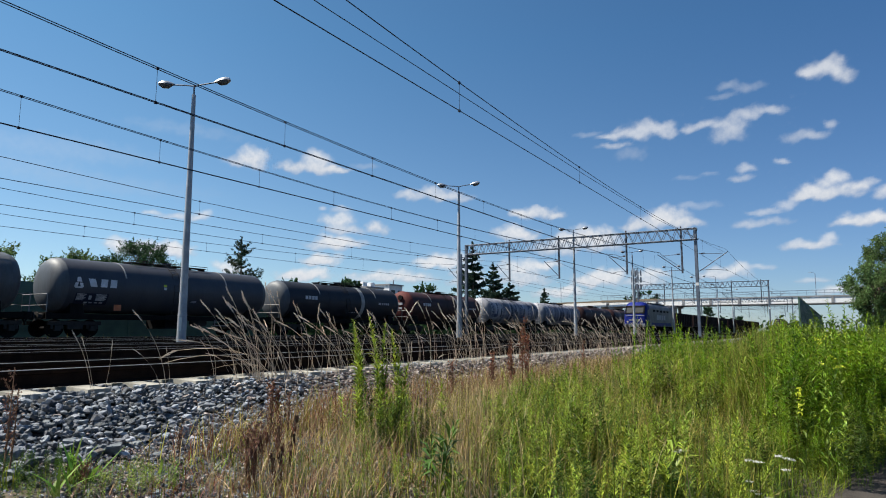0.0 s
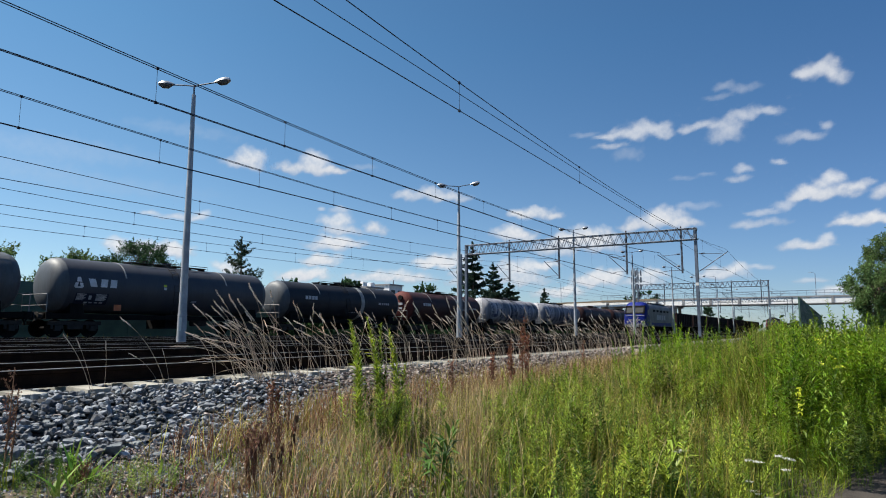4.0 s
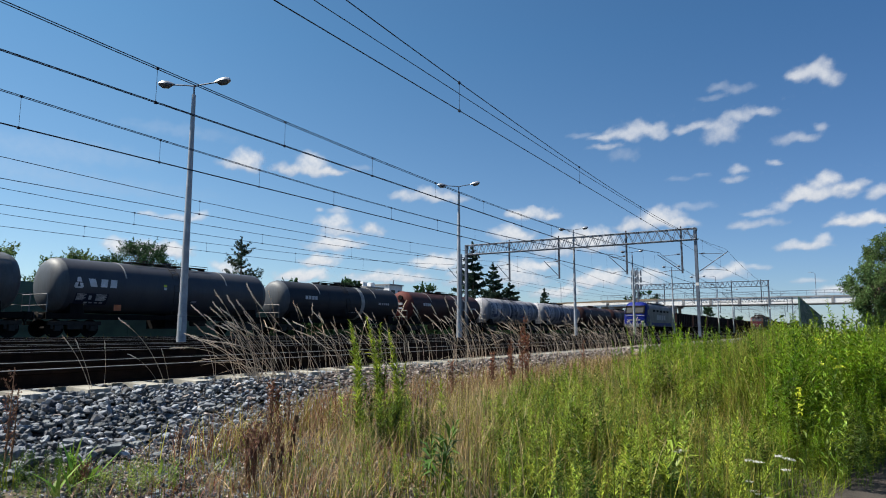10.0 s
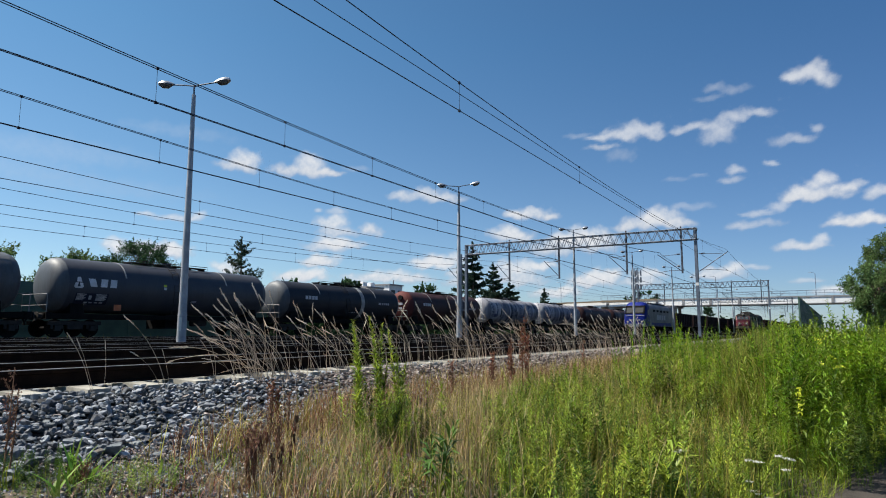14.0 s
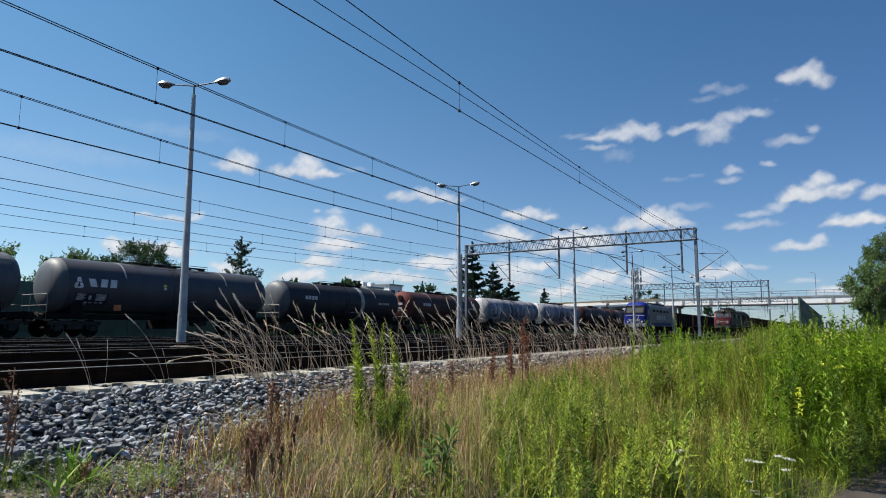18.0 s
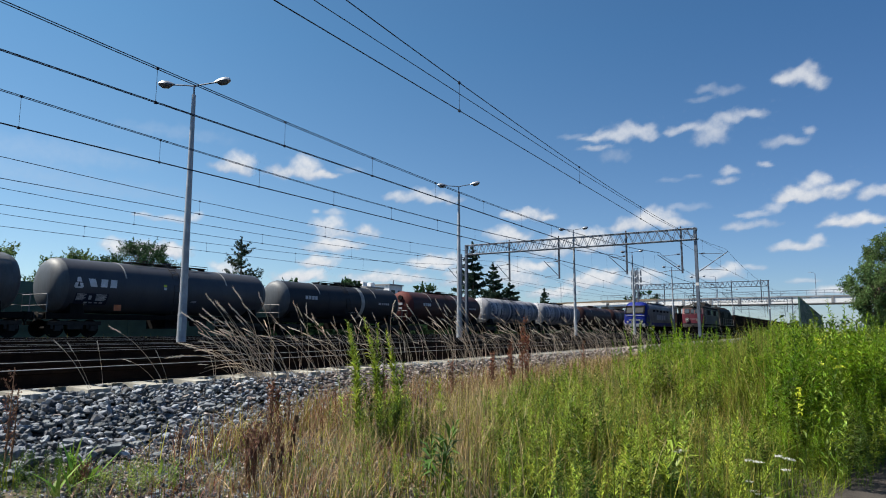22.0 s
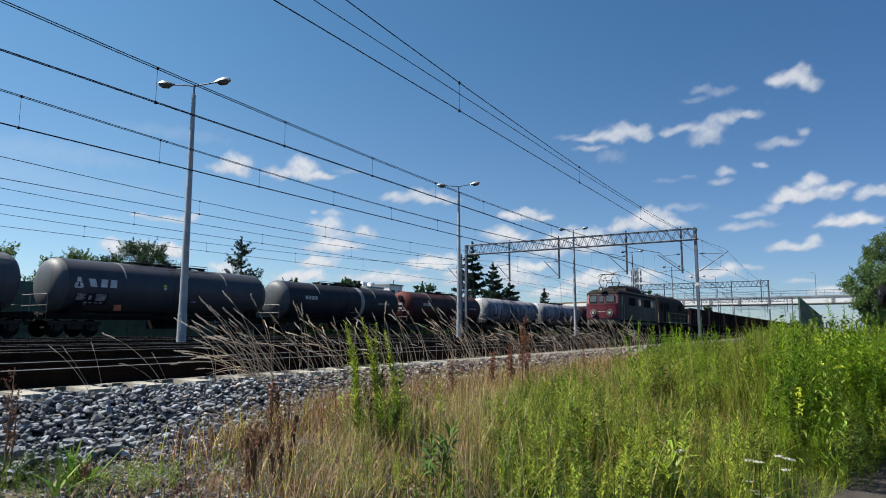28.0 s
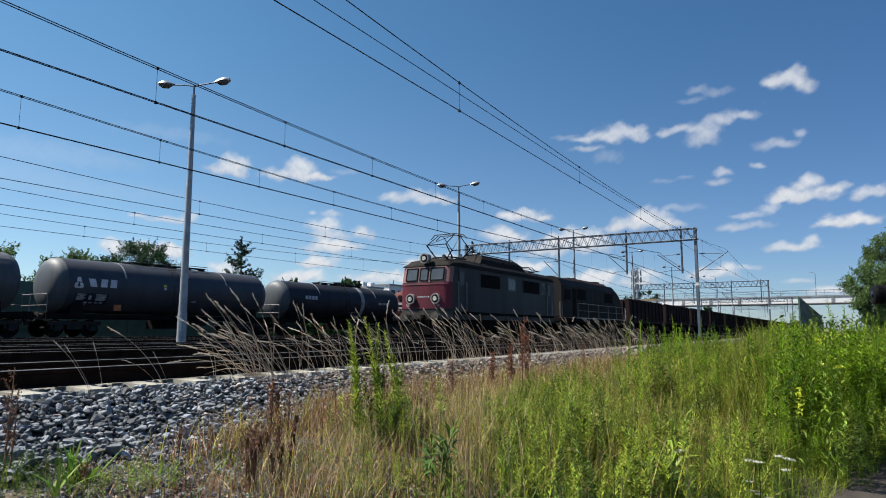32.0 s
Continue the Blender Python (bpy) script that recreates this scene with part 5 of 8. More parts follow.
def blue_loco():
    """A modern electric standing at the head of its wagons; front at y = 0."""
    b = thing("electric_locomotive", "modern blue and silver electric locomotive standing on the track", "locomotive", pose(TRACKS[3], 88.3, 0))
    L, hw = 18.6, 1.48
    def sec(y, hh, w):
        return [(-w, y, 1.0), (w, y, 1.0), (w, y, hh - 0.75), (w - 0.12, y, hh - 0.35), (w - 0.45, y, hh - 0.06), (0.6, y, hh), (-0.6, y, hh), (-w + 0.45, y, hh - 0.06), (-w + 0.12, y, hh - 0.35), (-w, y, hh - 0.75)]
    front = part("cab", Mesh().loft([sec(0.0, 2.2, 1.36), sec(0.10, 2.65, 1.42), sec(0.75, 3.85, hw), sec(1.3, 4.28, hw), sec(2.1, 4.30, hw)]), BLUELOCO, b, "royal blue raked cab", smooth=True)
    def pane(x0, x1, z0, z1, d):
        y0, y1 = 0.10 + (z0 - 2.65) * 0.54 - d, 0.10 + (z1 - 2.65) * 0.54 - d
        return Mesh().add([(x0, y0, z0), (x1, y0, z0), (x1, y1, z1), (x0, y1, z1), (x0, y0 + 0.2, z0), (x1, y0 + 0.2, z0), (x1, y1 + 0.2, z1), (x0, y1 + 0.2, z1)],
                          [(0, 1, 2, 3), (7, 6, 5, 4), (0, 4, 5, 1), (1, 5, 6, 2), (2, 6, 7, 3), (3, 7, 4, 0)])
    ws = part("windscreen", pane(-1.3, 1.3, 2.68, 3.78, 0.05), DARKGRILLE, front, "dark framed windscreen")
    for x0, x1 in ((-1.12, -0.04), (0.04, 1.12)):
        part("pane", pane(x0, x1, 2.82, 3.5, 0.06), CABGLASS, ws)
    part("grab_bar", Mesh().tube([(-1.25, -0.02, 2.4), (1.25, -0.02, 2.4)], 0.03), SILVERLOCO, front)
    part("front_bar", Mesh().box(-0.75, 0.75, -0.03, 0.05, 1.72, 1.92), SILVERLOCO, front, "pale lettering bar")
    part("lower_apron", Mesh().box(-1.38, 1.38, -0.04, 0.5, 0.9, 1.32), SILVERLOCO, front, "silver lower apron", bevel=0.03)
    for x in (-0.95, 0.95):
        part("headlight", Mesh().cyl((x, 0.06, 1.58), (x, -0.04, 1.58), 0.13, n=14), HEADLAMP, front)
    body = part("body", Mesh().loft([sec(2.1, 4.15, hw - 0.01), sec(L - 3.2, 4.15, hw - 0.01)]), GREYBLUE, b, "blue-grey side with pale panels")
    part("rear_cab", Mesh().loft([sec(L - 3.2, 4.28, hw), sec(L - 1.2, 4.25, hw), sec(L - 0.5, 3.2, hw - 0.05), sec(L, 2.2, 1.35)]), GREYBLUE, b, smooth=True)
    for s in (-1, 1):
        x = s * (hw - 0.01)
        part("blue_stripe", Mesh().box(min(x, x + s * 0.01), max(x, x + s * 0.01), 3.3, L - 3.3, 1.05, 1.5), BLUELOCO, body)
        for i in range(5):
            louvre(body, x, 4.2 + i * 2.1, 5.4 + i * 2.1, 3.0, 3.3, s, 4)
        for i in range(4):
            part("lettering_bar", Mesh().box(min(x, x + s * 0.008), max(x, x + s * 0.008), 6.4 + i * 1.4, 7.4 + i * 1.4, 1.9, 2.6), GREYPAINT, body)
        part("cab_window", Mesh().box(min(x, x + s * 0.03), max(x, x + s * 0.03), 1.2, 1.85, 2.5, 3.2), CABGLASS, front)
    roofm = Mesh().box(-1.0, 1.0, 5.0, L - 5.0, 4.1, 4.28)
    part("roof_equipment", roofm, UNDER_LIT, body)
    pantograph(b, 4.6, False)
    part("underframe", Mesh().box(-1.35, 1.35, 0.3, L - 0.3, 0.75, 1.02), UNDER, b)
    for yc in (4.0, L - 4.0):
        bogie(b, yc, 1.4, 0.58)
    buffers(b, 0.0, -1)
    buffers(b, L, 1)
    for i in range(9):
        w = open_wagon("dark brown open-top freight wagon with ribbed sides") if i == 0 else None
        if i == 0:
            first = w
            w.matrix_basis = pose(TRACKS[3], 107.4, 0)
        else:
            copy_thing(first, pose(TRACKS[3], 107.4 + i * 14.1, 0))


# ---- distance: bridge, barriers, tower, trees ----
def road_bridge():
    b = thing("road_bridge", "long white concrete road overpass with railings crossing the tracks", "bridge", pose(0, 200, 0))
    g = Mesh().box(-62, 60, -5, 5, 7.7, 9.2)
    part("girder", g, BRIDGE, b, "white concrete girder")
    part("deck_edge", Mesh().box(-62, 60, -5.12, 5.12, 9.2, 9.6), BRIDGEDARK, b)
    part("soffit_edge", Mesh().box(-62, 60, -5.06, 5.06, 7.5, 7.7), BRIDGEDARK, b)
    for i in range(17):
        x = -60 + i * 7.4
        part("pilaster", Mesh().box(x - 0.35, x + 0.35, -5.1, -5.0, 7.7, 9.2), BRIDGEDARK, b)
    rail = Mesh()
    for i in range(60):
        rail.box(-62 + i * 2.05, -61.92 + i * 2.05, -5.1, -5.02, 9.6, 11.0)
    part("railing_posts", rail, GALV, b)
    part("railing", Mesh().box(-62, 60, -5.1, -5.02, 10.95, 11.05).box(-62, 60, -5.1, -5.02, 10.3, 10.36), GALV, b)
    for x in (-59, -40.5, 14, 34, 54):
        p = part("pier", Mesh().box(x - 0.4, x + 0.4, -3.6, -2.8, -1, 7.6).box(x - 0.4, x + 0.4, 2.8, 3.6, -1, 7.6), BRIDGEDARK, b, bevel=0.05)
        part("pier_cap", Mesh().box(x - 0.9, x + 0.9, -4.8, 4.8, 7.0, 7.56), BRIDGEDARK, p)
    # abutment ramp with a tan parapet on the far side of the line
    part("ramp", Mesh().add([(-62, -5, -1), (-62, 5, -1), (-62, 5, 9.2), (-62, -5, 9.2), (-175, -5, -1), (-175, 5, -1), (-175, 5, 7.0), (-175, -5, 7.0)],
                            [(0, 1, 2, 3), (4, 7, 6, 5), (0, 3, 7, 4), (1, 5, 6, 2), (3, 2, 6, 7), (0, 4, 5, 1)]), BRIDGE, b)
    part("ramp_parapet", Mesh().add([(-45, -5.7, 9.3), (-45, -5.4, 9.3), (-45, -5.4, 9.75), (-45, -5.7, 9.75), (-175, -5.7, 6.8), (-175, -5.4, 6.8), (-175, -5.4, 7.2), (-175, -5.7, 7.2)],
                                    [(0, 1, 2, 3), (4, 7, 6, 5), (0, 3, 7, 4), (1, 5, 6, 2), (3, 2, 6, 7), (0, 4, 5, 1)]), BRIDGETAN, b)
    for x in (-4.6, -95, -78, -30):
        l = thing("bridge_lamp", "thin grey lamp post on the road overpass", "street lamp", pose(x, 203, 9.6), "bridge lamps")
        part("pole", Mesh().tube([(0, 0, 0), (0, 0, 6.4), (-0.9, 0, 6.8)], 0.07), GALV, l)
        part("lamp_head", Mesh().box(-1.5, -0.8, -0.12, 0.12, 6.74, 6.86), LAMPSHELL, l, bevel=0.03)


def noise_barrier(name, at, n, h, step=4.0):
    b = thing(name, "dark green noise barrier of ribbed panels between posts", "noise barrier", at, "noise barriers")
    for i in range(n):
        p = part("panel", Mesh().box(-0.06, 0.06, i * step + 0.08, (i + 1) * step - 0.08, 0.0, h), BARRIER, b)
        ribs = Mesh()
        for k in range(int(h / 0.5)):
            ribs.box(-0.09, 0.09, i * step + 0.08, (i + 1) * step - 0.08, 0.1 + k * 0.5, 0.16 + k * 0.5)
        part("rib", ribs, BARRIER, p)
    for i in range(n + 1):
        part("post", Mesh().box(-0.12, 0.12, i * step - 0.08, i * step + 0.08, -0.5, h + 0.1), BARRIER, b)


def far_building(x, y, w, d, h, floors, boxes):
    """A flat-roofed building seen over the wagons."""
    b = thing("building", "pale flat-roofed building far behind the tank wagons", "building", pose(x, y, -0.8), "far buildings")
    part("wall", Mesh().box(-d / 2, d / 2, -w / 2, w / 2, 0, h), BRIDGE, b)
    part("roof", Mesh().box(-d / 2 - 0.2, d / 2 + 0.2, -w / 2 - 0.2, w / 2 + 0.2, h, h + 0.25), BRIDGEDARK, b)
    for f in range(floors):
        for i in range(int(w / 2.2)):
            y0 = -w / 2 + 0.6 + i * 2.2
            z0 = h - 2.3 - f * 3.0
            wd = part("window", Mesh().box(d / 2, d / 2 + 0.04, y0, y0 + 1.3, z0, z0 + 1.4), LOCOTRIM, b)
            part("pane", Mesh().box(d / 2 + 0.02, d / 2 + 0.06, y0 + 0.08, y0 + 1.22, z0 + 0.08, z0 + 1.32), CABGLASS, wd)
    for y0 in boxes:
        part("roof_box", Mesh().box(-0.7, 0.7, y0, y0 + 1.25, h + 0.25, h + 1.15), BRIDGE, b, "pale plant box on the roof", bevel=0.04)
    part("vent", Mesh().cyl((0, w * 0.42, h), (0, w * 0.42, h + 1.3), 0.14, n=10), BRIDGEDARK, b)


def radio_tower():
    t = thing("radio_mast", "grey steel lattice mast with antennas at the top", "mast", pose(-39.2, 150, -0.5))
    for k in range(8):
        m = Mesh()
        z0, z1, w0, w1 = k * 1.9, (k + 1) * 1.9, 0.62 - 0.03 * k, 0.59 - 0.03 * k
        for sx in (-1, 1):
            for sy in (-1, 1):
                m.cyl((sx * w0, sy * w0, z0), (sx * w1, sy * w1, z1), 0.06, n=4)
        for s in (-1, 1):
            m.cyl((-w0, s * w0, z0), (w1, s * w1, z1), 0.035, n=4).cyl((s * w0, -w0, z0), (s * w1, w1, z1), 0.035, n=4)
            m.cyl((-w1, s * w1, z1), (w1, s * w1, z1), 0.03, n=4)
        part("section", m, DARKSTEEL, t)
    for z in (10.9, 12.5, 14.1):
        ring = part("antenna_frame", Mesh().cyl((-1.1, 0, z), (1.1, 0, z), 0.05, n=5).cyl((0, -1.1, z), (0, 1.1, z), 0.05, n=5), DARKSTEEL, t)
        for k in range(4):
            a = 0.4 + k * 1.5708
            x, y = 1.0 * math.cos(a), 1.0 * math.sin(a)
            part("antenna", Mesh().box(x - 0.17, x + 0.17, y - 0.1, y + 0.1, z - 0.6, z + 0.65), GALV, ring, bevel=0.02)


def leaf_cards(P, size, flat=0.0):
    """Small bent leaves (two triangles each side of a fold) at the points, at random turns."""
    n = len(P)
    a = rng.normal(size=(n, 3))
    a[:, 2] -= flat
    a /= np.linalg.norm(a, axis=1)[:, None]
    b = np.cross(a, rng.normal(size=(n, 3)))
    b /= np.linalg.norm(b, axis=1)[:, None]
    c = np.cross(a, b)
    s = (size * rng.uniform(0.6, 1.3, n))[:, None]
    V = np.stack([P - a * s, P + b * s * 0.55 + c * s * 0.18, P + a * s, P - b * s * 0.55 + c * s * 0.18], 1)
    i = np.arange(n)[:, None] * 4
    F = np.concatenate([i + [0, 1, 2], i + [0, 2, 3]])
    return V.reshape(-1, 3), F


def broadleaf(label, x, y, z, h, w, n, leaf, size, name="tree", clumps=26, low=0.15):
    """A tapered trunk with limbs, and a crown of clumps of leaves with gaps."""
    t = thing(name, label, name, pose(x, y, z), "trees beyond the tracks")
    tr = Mesh().tube([(0, 0, -0.3), (0.05, 0.02, h * 0.3), (-0.05 * w, 0.05, h * 0.6), (0.02, 0, h * 0.9)], [0.035 * h * 0.7, 0.026 * h * 0.7, 0.016 * h * 0.7, 0.004 * h], 8)
    C = []
    for i in range(clumps):
        u = rng.uniform(low, 1.0)
        rad = w / 2 * math.sin(math.pi * min(0.98, (0.10 + 0.86 * (1 - u) ** 0.75))) ** 0.7 * rng.uniform(0.35, 1.0)
        t_ = rng.uniform(0, 6.28)
        c = np.array([rad * math.cos(t_), rad * math.sin(t_), h * (0.12 + 0.85 * u)])
        C.append(c)
        tr.tube([(0, 0, min(c[2] * 0.62, h * 0.85)), tuple(c * (0.55, 0.55, 0.85)), tuple(c)], [0.0045 * h, 0.0025 * h, 0.001 * h], 5)
    part("trunk", tr, BARK, t, smooth=True)
    per, twigs, Q = n // clumps, 9 if w < 8 else 14, []
    for c in C:
        out = c - np.array([0, 0, h * 0.35])
        out = out / np.linalg.norm(out)
        for j in range(twigs):
            d = out * 0.9 + rng.normal(size=3) * 0.75 + (0, 0, 0.25)
            d /= np.linalg.norm(d)
            L = min(w * 0.19, 1.15) * rng.uniform(0.5, 1.3)
            m = max(3, per // twigs)
            f = rng.uniform(0, 1, m)[:, None]
            Q.append(c - out * w * 0.05 + d * L * f + rng.normal(size=(m, 3)) * (min(0.022 * w, 0.25 + 0.02 * max(0, w - 8)) * (1.25 - f)))
    Q = np.concatenate(Q)
    V, F = leaf_cards(Q, size)
    tagged(bulk("crown", V, F, leaf, t), kind="stuff")


def spruce(label, x, y, z, h, w, n, size=0.16, rise=0.1, whorls=15, bare=0.10):
    """A straight trunk with whorls of uneven branches; twigs along each carry sprays of needles. rise: how far the branches point up."""
    t = thing("spruce_tree", label, "conifer", pose(x, y, z), "conifers beyond the tracks")
    tr = Mesh().tube([(0, 0, -0.3), (0.02 * w, 0, h * 0.5), (0, 0, h)], [0.016 * h, 0.010 * h, 0.002 * h], 8)
    Q = []
    for k in range(whorls):
        u0 = bare + (0.97 - bare) * (k / whorls)
        for j in range(6):
            u = min(0.975, u0 + rng.normal(0, 0.045))
            t_ = k * 0.7 + j * 1.0472 + rng.uniform(-0.35, 0.35)
            ln = w / 2 * (1 - min(u, 0.99)) ** 0.7 * rng.uniform(0.45, 1.2) + 0.12
            d = np.array([math.cos(t_), math.sin(t_), 0])
            sd = np.array([-d[1], d[0], 0])
            lift = rise + rng.normal(0, 0.12)
            z0, z1, z2 = h * u, h * u + 0.35 * lift * ln, h * u + ln * (lift + rng.uniform(0.0, 0.16))
            tr.tube([(0, 0, z0), tuple(d * ln * 0.6 + (0, 0, z1)), tuple(d * ln + (0, 0, z2))], [0.03, 0.02, 0.006], 4)
            twigs = max(5, int(13 * ln / (w / 2)) + 3)
            per = max(3, int(n * ln / (w / 2) / (18 * whorls / 5) / twigs))
            for q in range(twigs):
                f0 = (q + rng.uniform(0.2, 0.9)) / twigs
                side = (1 if q % 2 else -1) * rng.uniform(0.15, 0.42) * ln * (1.2 - f0)
                f = rng.uniform(0, 1, per)
                zz = np.interp(f0, (0, 0.6, 1), (z0, z1, z2)) - 0.10 * abs(side) * f + 0.0 * f
                Q.append(d[None] * ((f0 + 0.10 * f) * ln)[:, None] + sd[None] * (side * f)[:, None] + np.column_stack([0 * f, 0 * f, zz]) + rng.normal(0, 0.035 + 0.02 * ln, (per, 3)) - np.abs(rng.normal(0, 0.05, (per, 1))) * (0, 0, 1))
    f = rng.uniform(0, 1, 60)
    Q.append(np.column_stack([rng.normal(0, 0.06, 60), rng.normal(0, 0.06, 60), h * (0.93 + 0.08 * f)]))
    part("trunk", tr, BARK, t)
    V, F = leaf_cards(np.concatenate(Q), size, 0.6)
    tagged(bulk("crown", V, F, NEEDLE, t), kind="stuff")


def trees():
    broadleaf("young leafy green tree behind the noise barrier", -47, 20.5, -0.8, 6.6, 5.4, 15000, LEAF, 0.08, clumps=44)
    broadleaf("young leafy green tree behind the noise barrier", -46.5, 25.0, -0.8, 6.7, 4.8, 17000, LEAF, 0.075, clumps=60)
    broadleaf("leafy green tree with loose crown behind the tank wagons", -46, 27.4, -0.8, 6.5, 3.4, 13000, LEAFDARK, 0.07, clumps=50)
    broadleaf("bushy green tree with feathery crown behind the tank wagons", -46, 30.5, -0.8, 7.9, 5.0, 36000, LEAFDARK, 0.06, clumps=110)
    spruce("open-crowned dark larch with rising branches", -45, 39.2, -0.8, 9.4, 5.7, 15000, 0.075, rise=0.42, whorls=12, bare=0.3)
    spruce("tall dark spruce behind the lamp post", -50, 91.0, -0.8, 15.4, 8.6, 26000, 0.17, rise=0.12, whorls=17)
    spruce("dark spruce in a row of conifers", -52, 102.3, -0.8, 13.1, 8.0, 24000, 0.17, rise=0.16, whorls=16)
    spruce("dark spruce in a row of conifers", -53, 111.0, -0.8, 10.2, 8.4, 20000, 0.17, rise=0.18)
    spruce("small lone spruce beyond the wagons", -62, 150.0, -0.8, 11.5, 7, 5000, 0.22)
    for x, y, h, w in ((-60, 62, 7.6, 7), (-62, 75, 8.6, 4.5), (-64, 98.5, 9.7, 5.2), (-58, 50, 6.7, 6), (-66, 81.3, 9.0, 3.2), (-50, 13, 6.5, 6), (-52, 8, 6.5, 6)):
        broadleaf("round-topped green tree far behind the wagons", x, y, -0.8, h, w, 5200, LEAFDARK, 0.2, clumps=48, low=0.0)
    for x, y, h, w in ((-64.5, 237, 13.6, 6), (-61.5, 236, 14.9, 7), (-59, 239.5, 16.0, 6), (-55.5, 236.5, 14.2, 6), (-40.5, 250, 9.8, 6), (-36, 300, 7, 9)):
        broadleaf("distant green tree near the overpass", x, y, -0.8, h, w, 3000, LEAFDARK, 0.28)
    broadleaf("large dense green tree beside the path", 9.8, 110, -1.2, 16.6, 13.0, 120000, LEAF, 0.125, clumps=340, low=0.0)
    broadleaf("large dense green tree beside the path", 15.0, 118, -1.2, 17.5, 14, 14000, LEAF, 0.36, clumps=70, low=0.0)
    broadleaf("dense green shrub at the foot of the large tree", 4.7, 92, -1.2, 9.6, 8.0, 40000, LEAF, 0.105, clumps=150, low=0.0)
    broadleaf("dense green shrub at the foot of the large tree", 3.9, 96, -1.2, 7.0, 6.0, 3500, LEAFDARK, 0.25, clumps=24, low=0.0)
    for x, y, h, w in ((-6.6, 150, 2.8, 5), (-7.5, 165, 3.0, 5)):
        broadleaf("low green shrub beside the tracks", x, y, -0.9, h, w, 1600, LEAF, 0.25, name="shrub", clumps=16, low=0.0)
    far_building(-76, 103.4, 4.4, 4, 9.9, 2, ())
    far_building(-76, 96.6, 5.0, 4, 9.0, 2, (-1.9, 0.4))
    # overgrown hedge behind the far track, added to darken gaps under the wagons
    P = np.stack([rng.normal(-43, 1.0, 26000), rng.uniform(34, 170, 26000), -0.7 + 2.8 * rng.uniform(size=26000) ** 0.8], 1)
    P[:, 2] *= 0.75 + 0.25 * np.sin(P[:, 1] * 0.9 + np.sin(P[:, 1] * 0.37) * 2)
    V, F = leaf_cards(P, 0.3)
    tagged(bulk("hedge", V, F, LEAFDARK), "overgrown dark green hedge added behind the tank wagons to darken the gaps below", "hedge", kind="stuff")
    # far belt of trees that closes the horizon
    P = []
    for i in range(260):
        t_ = radians(rng.uniform(0, 360))
        R = rng.uniform(520, 700)
        c = np.array([R * math.cos(t_), R * math.sin(t_), rng.uniform(2, 8)])
        P.append(c + rng.normal(size=(90, 3)) * (9, 9, 3))
    P = np.concatenate(P)
    P[:, 2] = np.maximum(P[:, 2], 0)
    V, F = leaf_cards(P, 1.8)
    tagged(bulk("far_woods", V, F, LEAFDARK), "low belt of distant woodland on the horizon", "woods", kind="stuff")


# ---- plants of the verge ----
def blades(P, H, W, lean=0.25, curl=0.35, seg=4):
    """Tapering bent blades of grass at the root points P."""
    n = len(P)
    t = rng.uniform(0, 2 * np.pi, n)
    d = np.stack([np.cos(t), np.sin(t), np.zeros(n)], 1)
    side = np.stack([-np.sin(t + rng.normal(0, 0.6, n)), np.cos(t), np.zeros(n)], 1)
    ln, cu = rng.normal(0, lean, n), np.abs(rng.normal(0, curl, n))
    rows = []
    for k in range(seg + 1):
        u = k / seg
        c = P + d * (H * (ln * u + cu * u * u))[:, None] + np.array([0, 0, 1.0]) * (H * (u - 0.35 * cu * u * u))[:, None]
        w = (W * (1 - u) ** 0.6 * 0.5)[:, None]
        rows += [c - side * w, c + side * w] if k < seg else [c]
    V = np.stack(rows, 1)
    m = V.shape[1]
    base = (np.arange(n) * m)[:, None]
    quads = np.concatenate([base + [2 * k, 2 * k + 1, 2 * k + 3, 2 * k + 2] for k in range(seg - 1)])
    tri = base + [2 * seg - 2, 2 * seg - 1, 2 * seg]
    return V.reshape(-1, 3), [quads, tri]


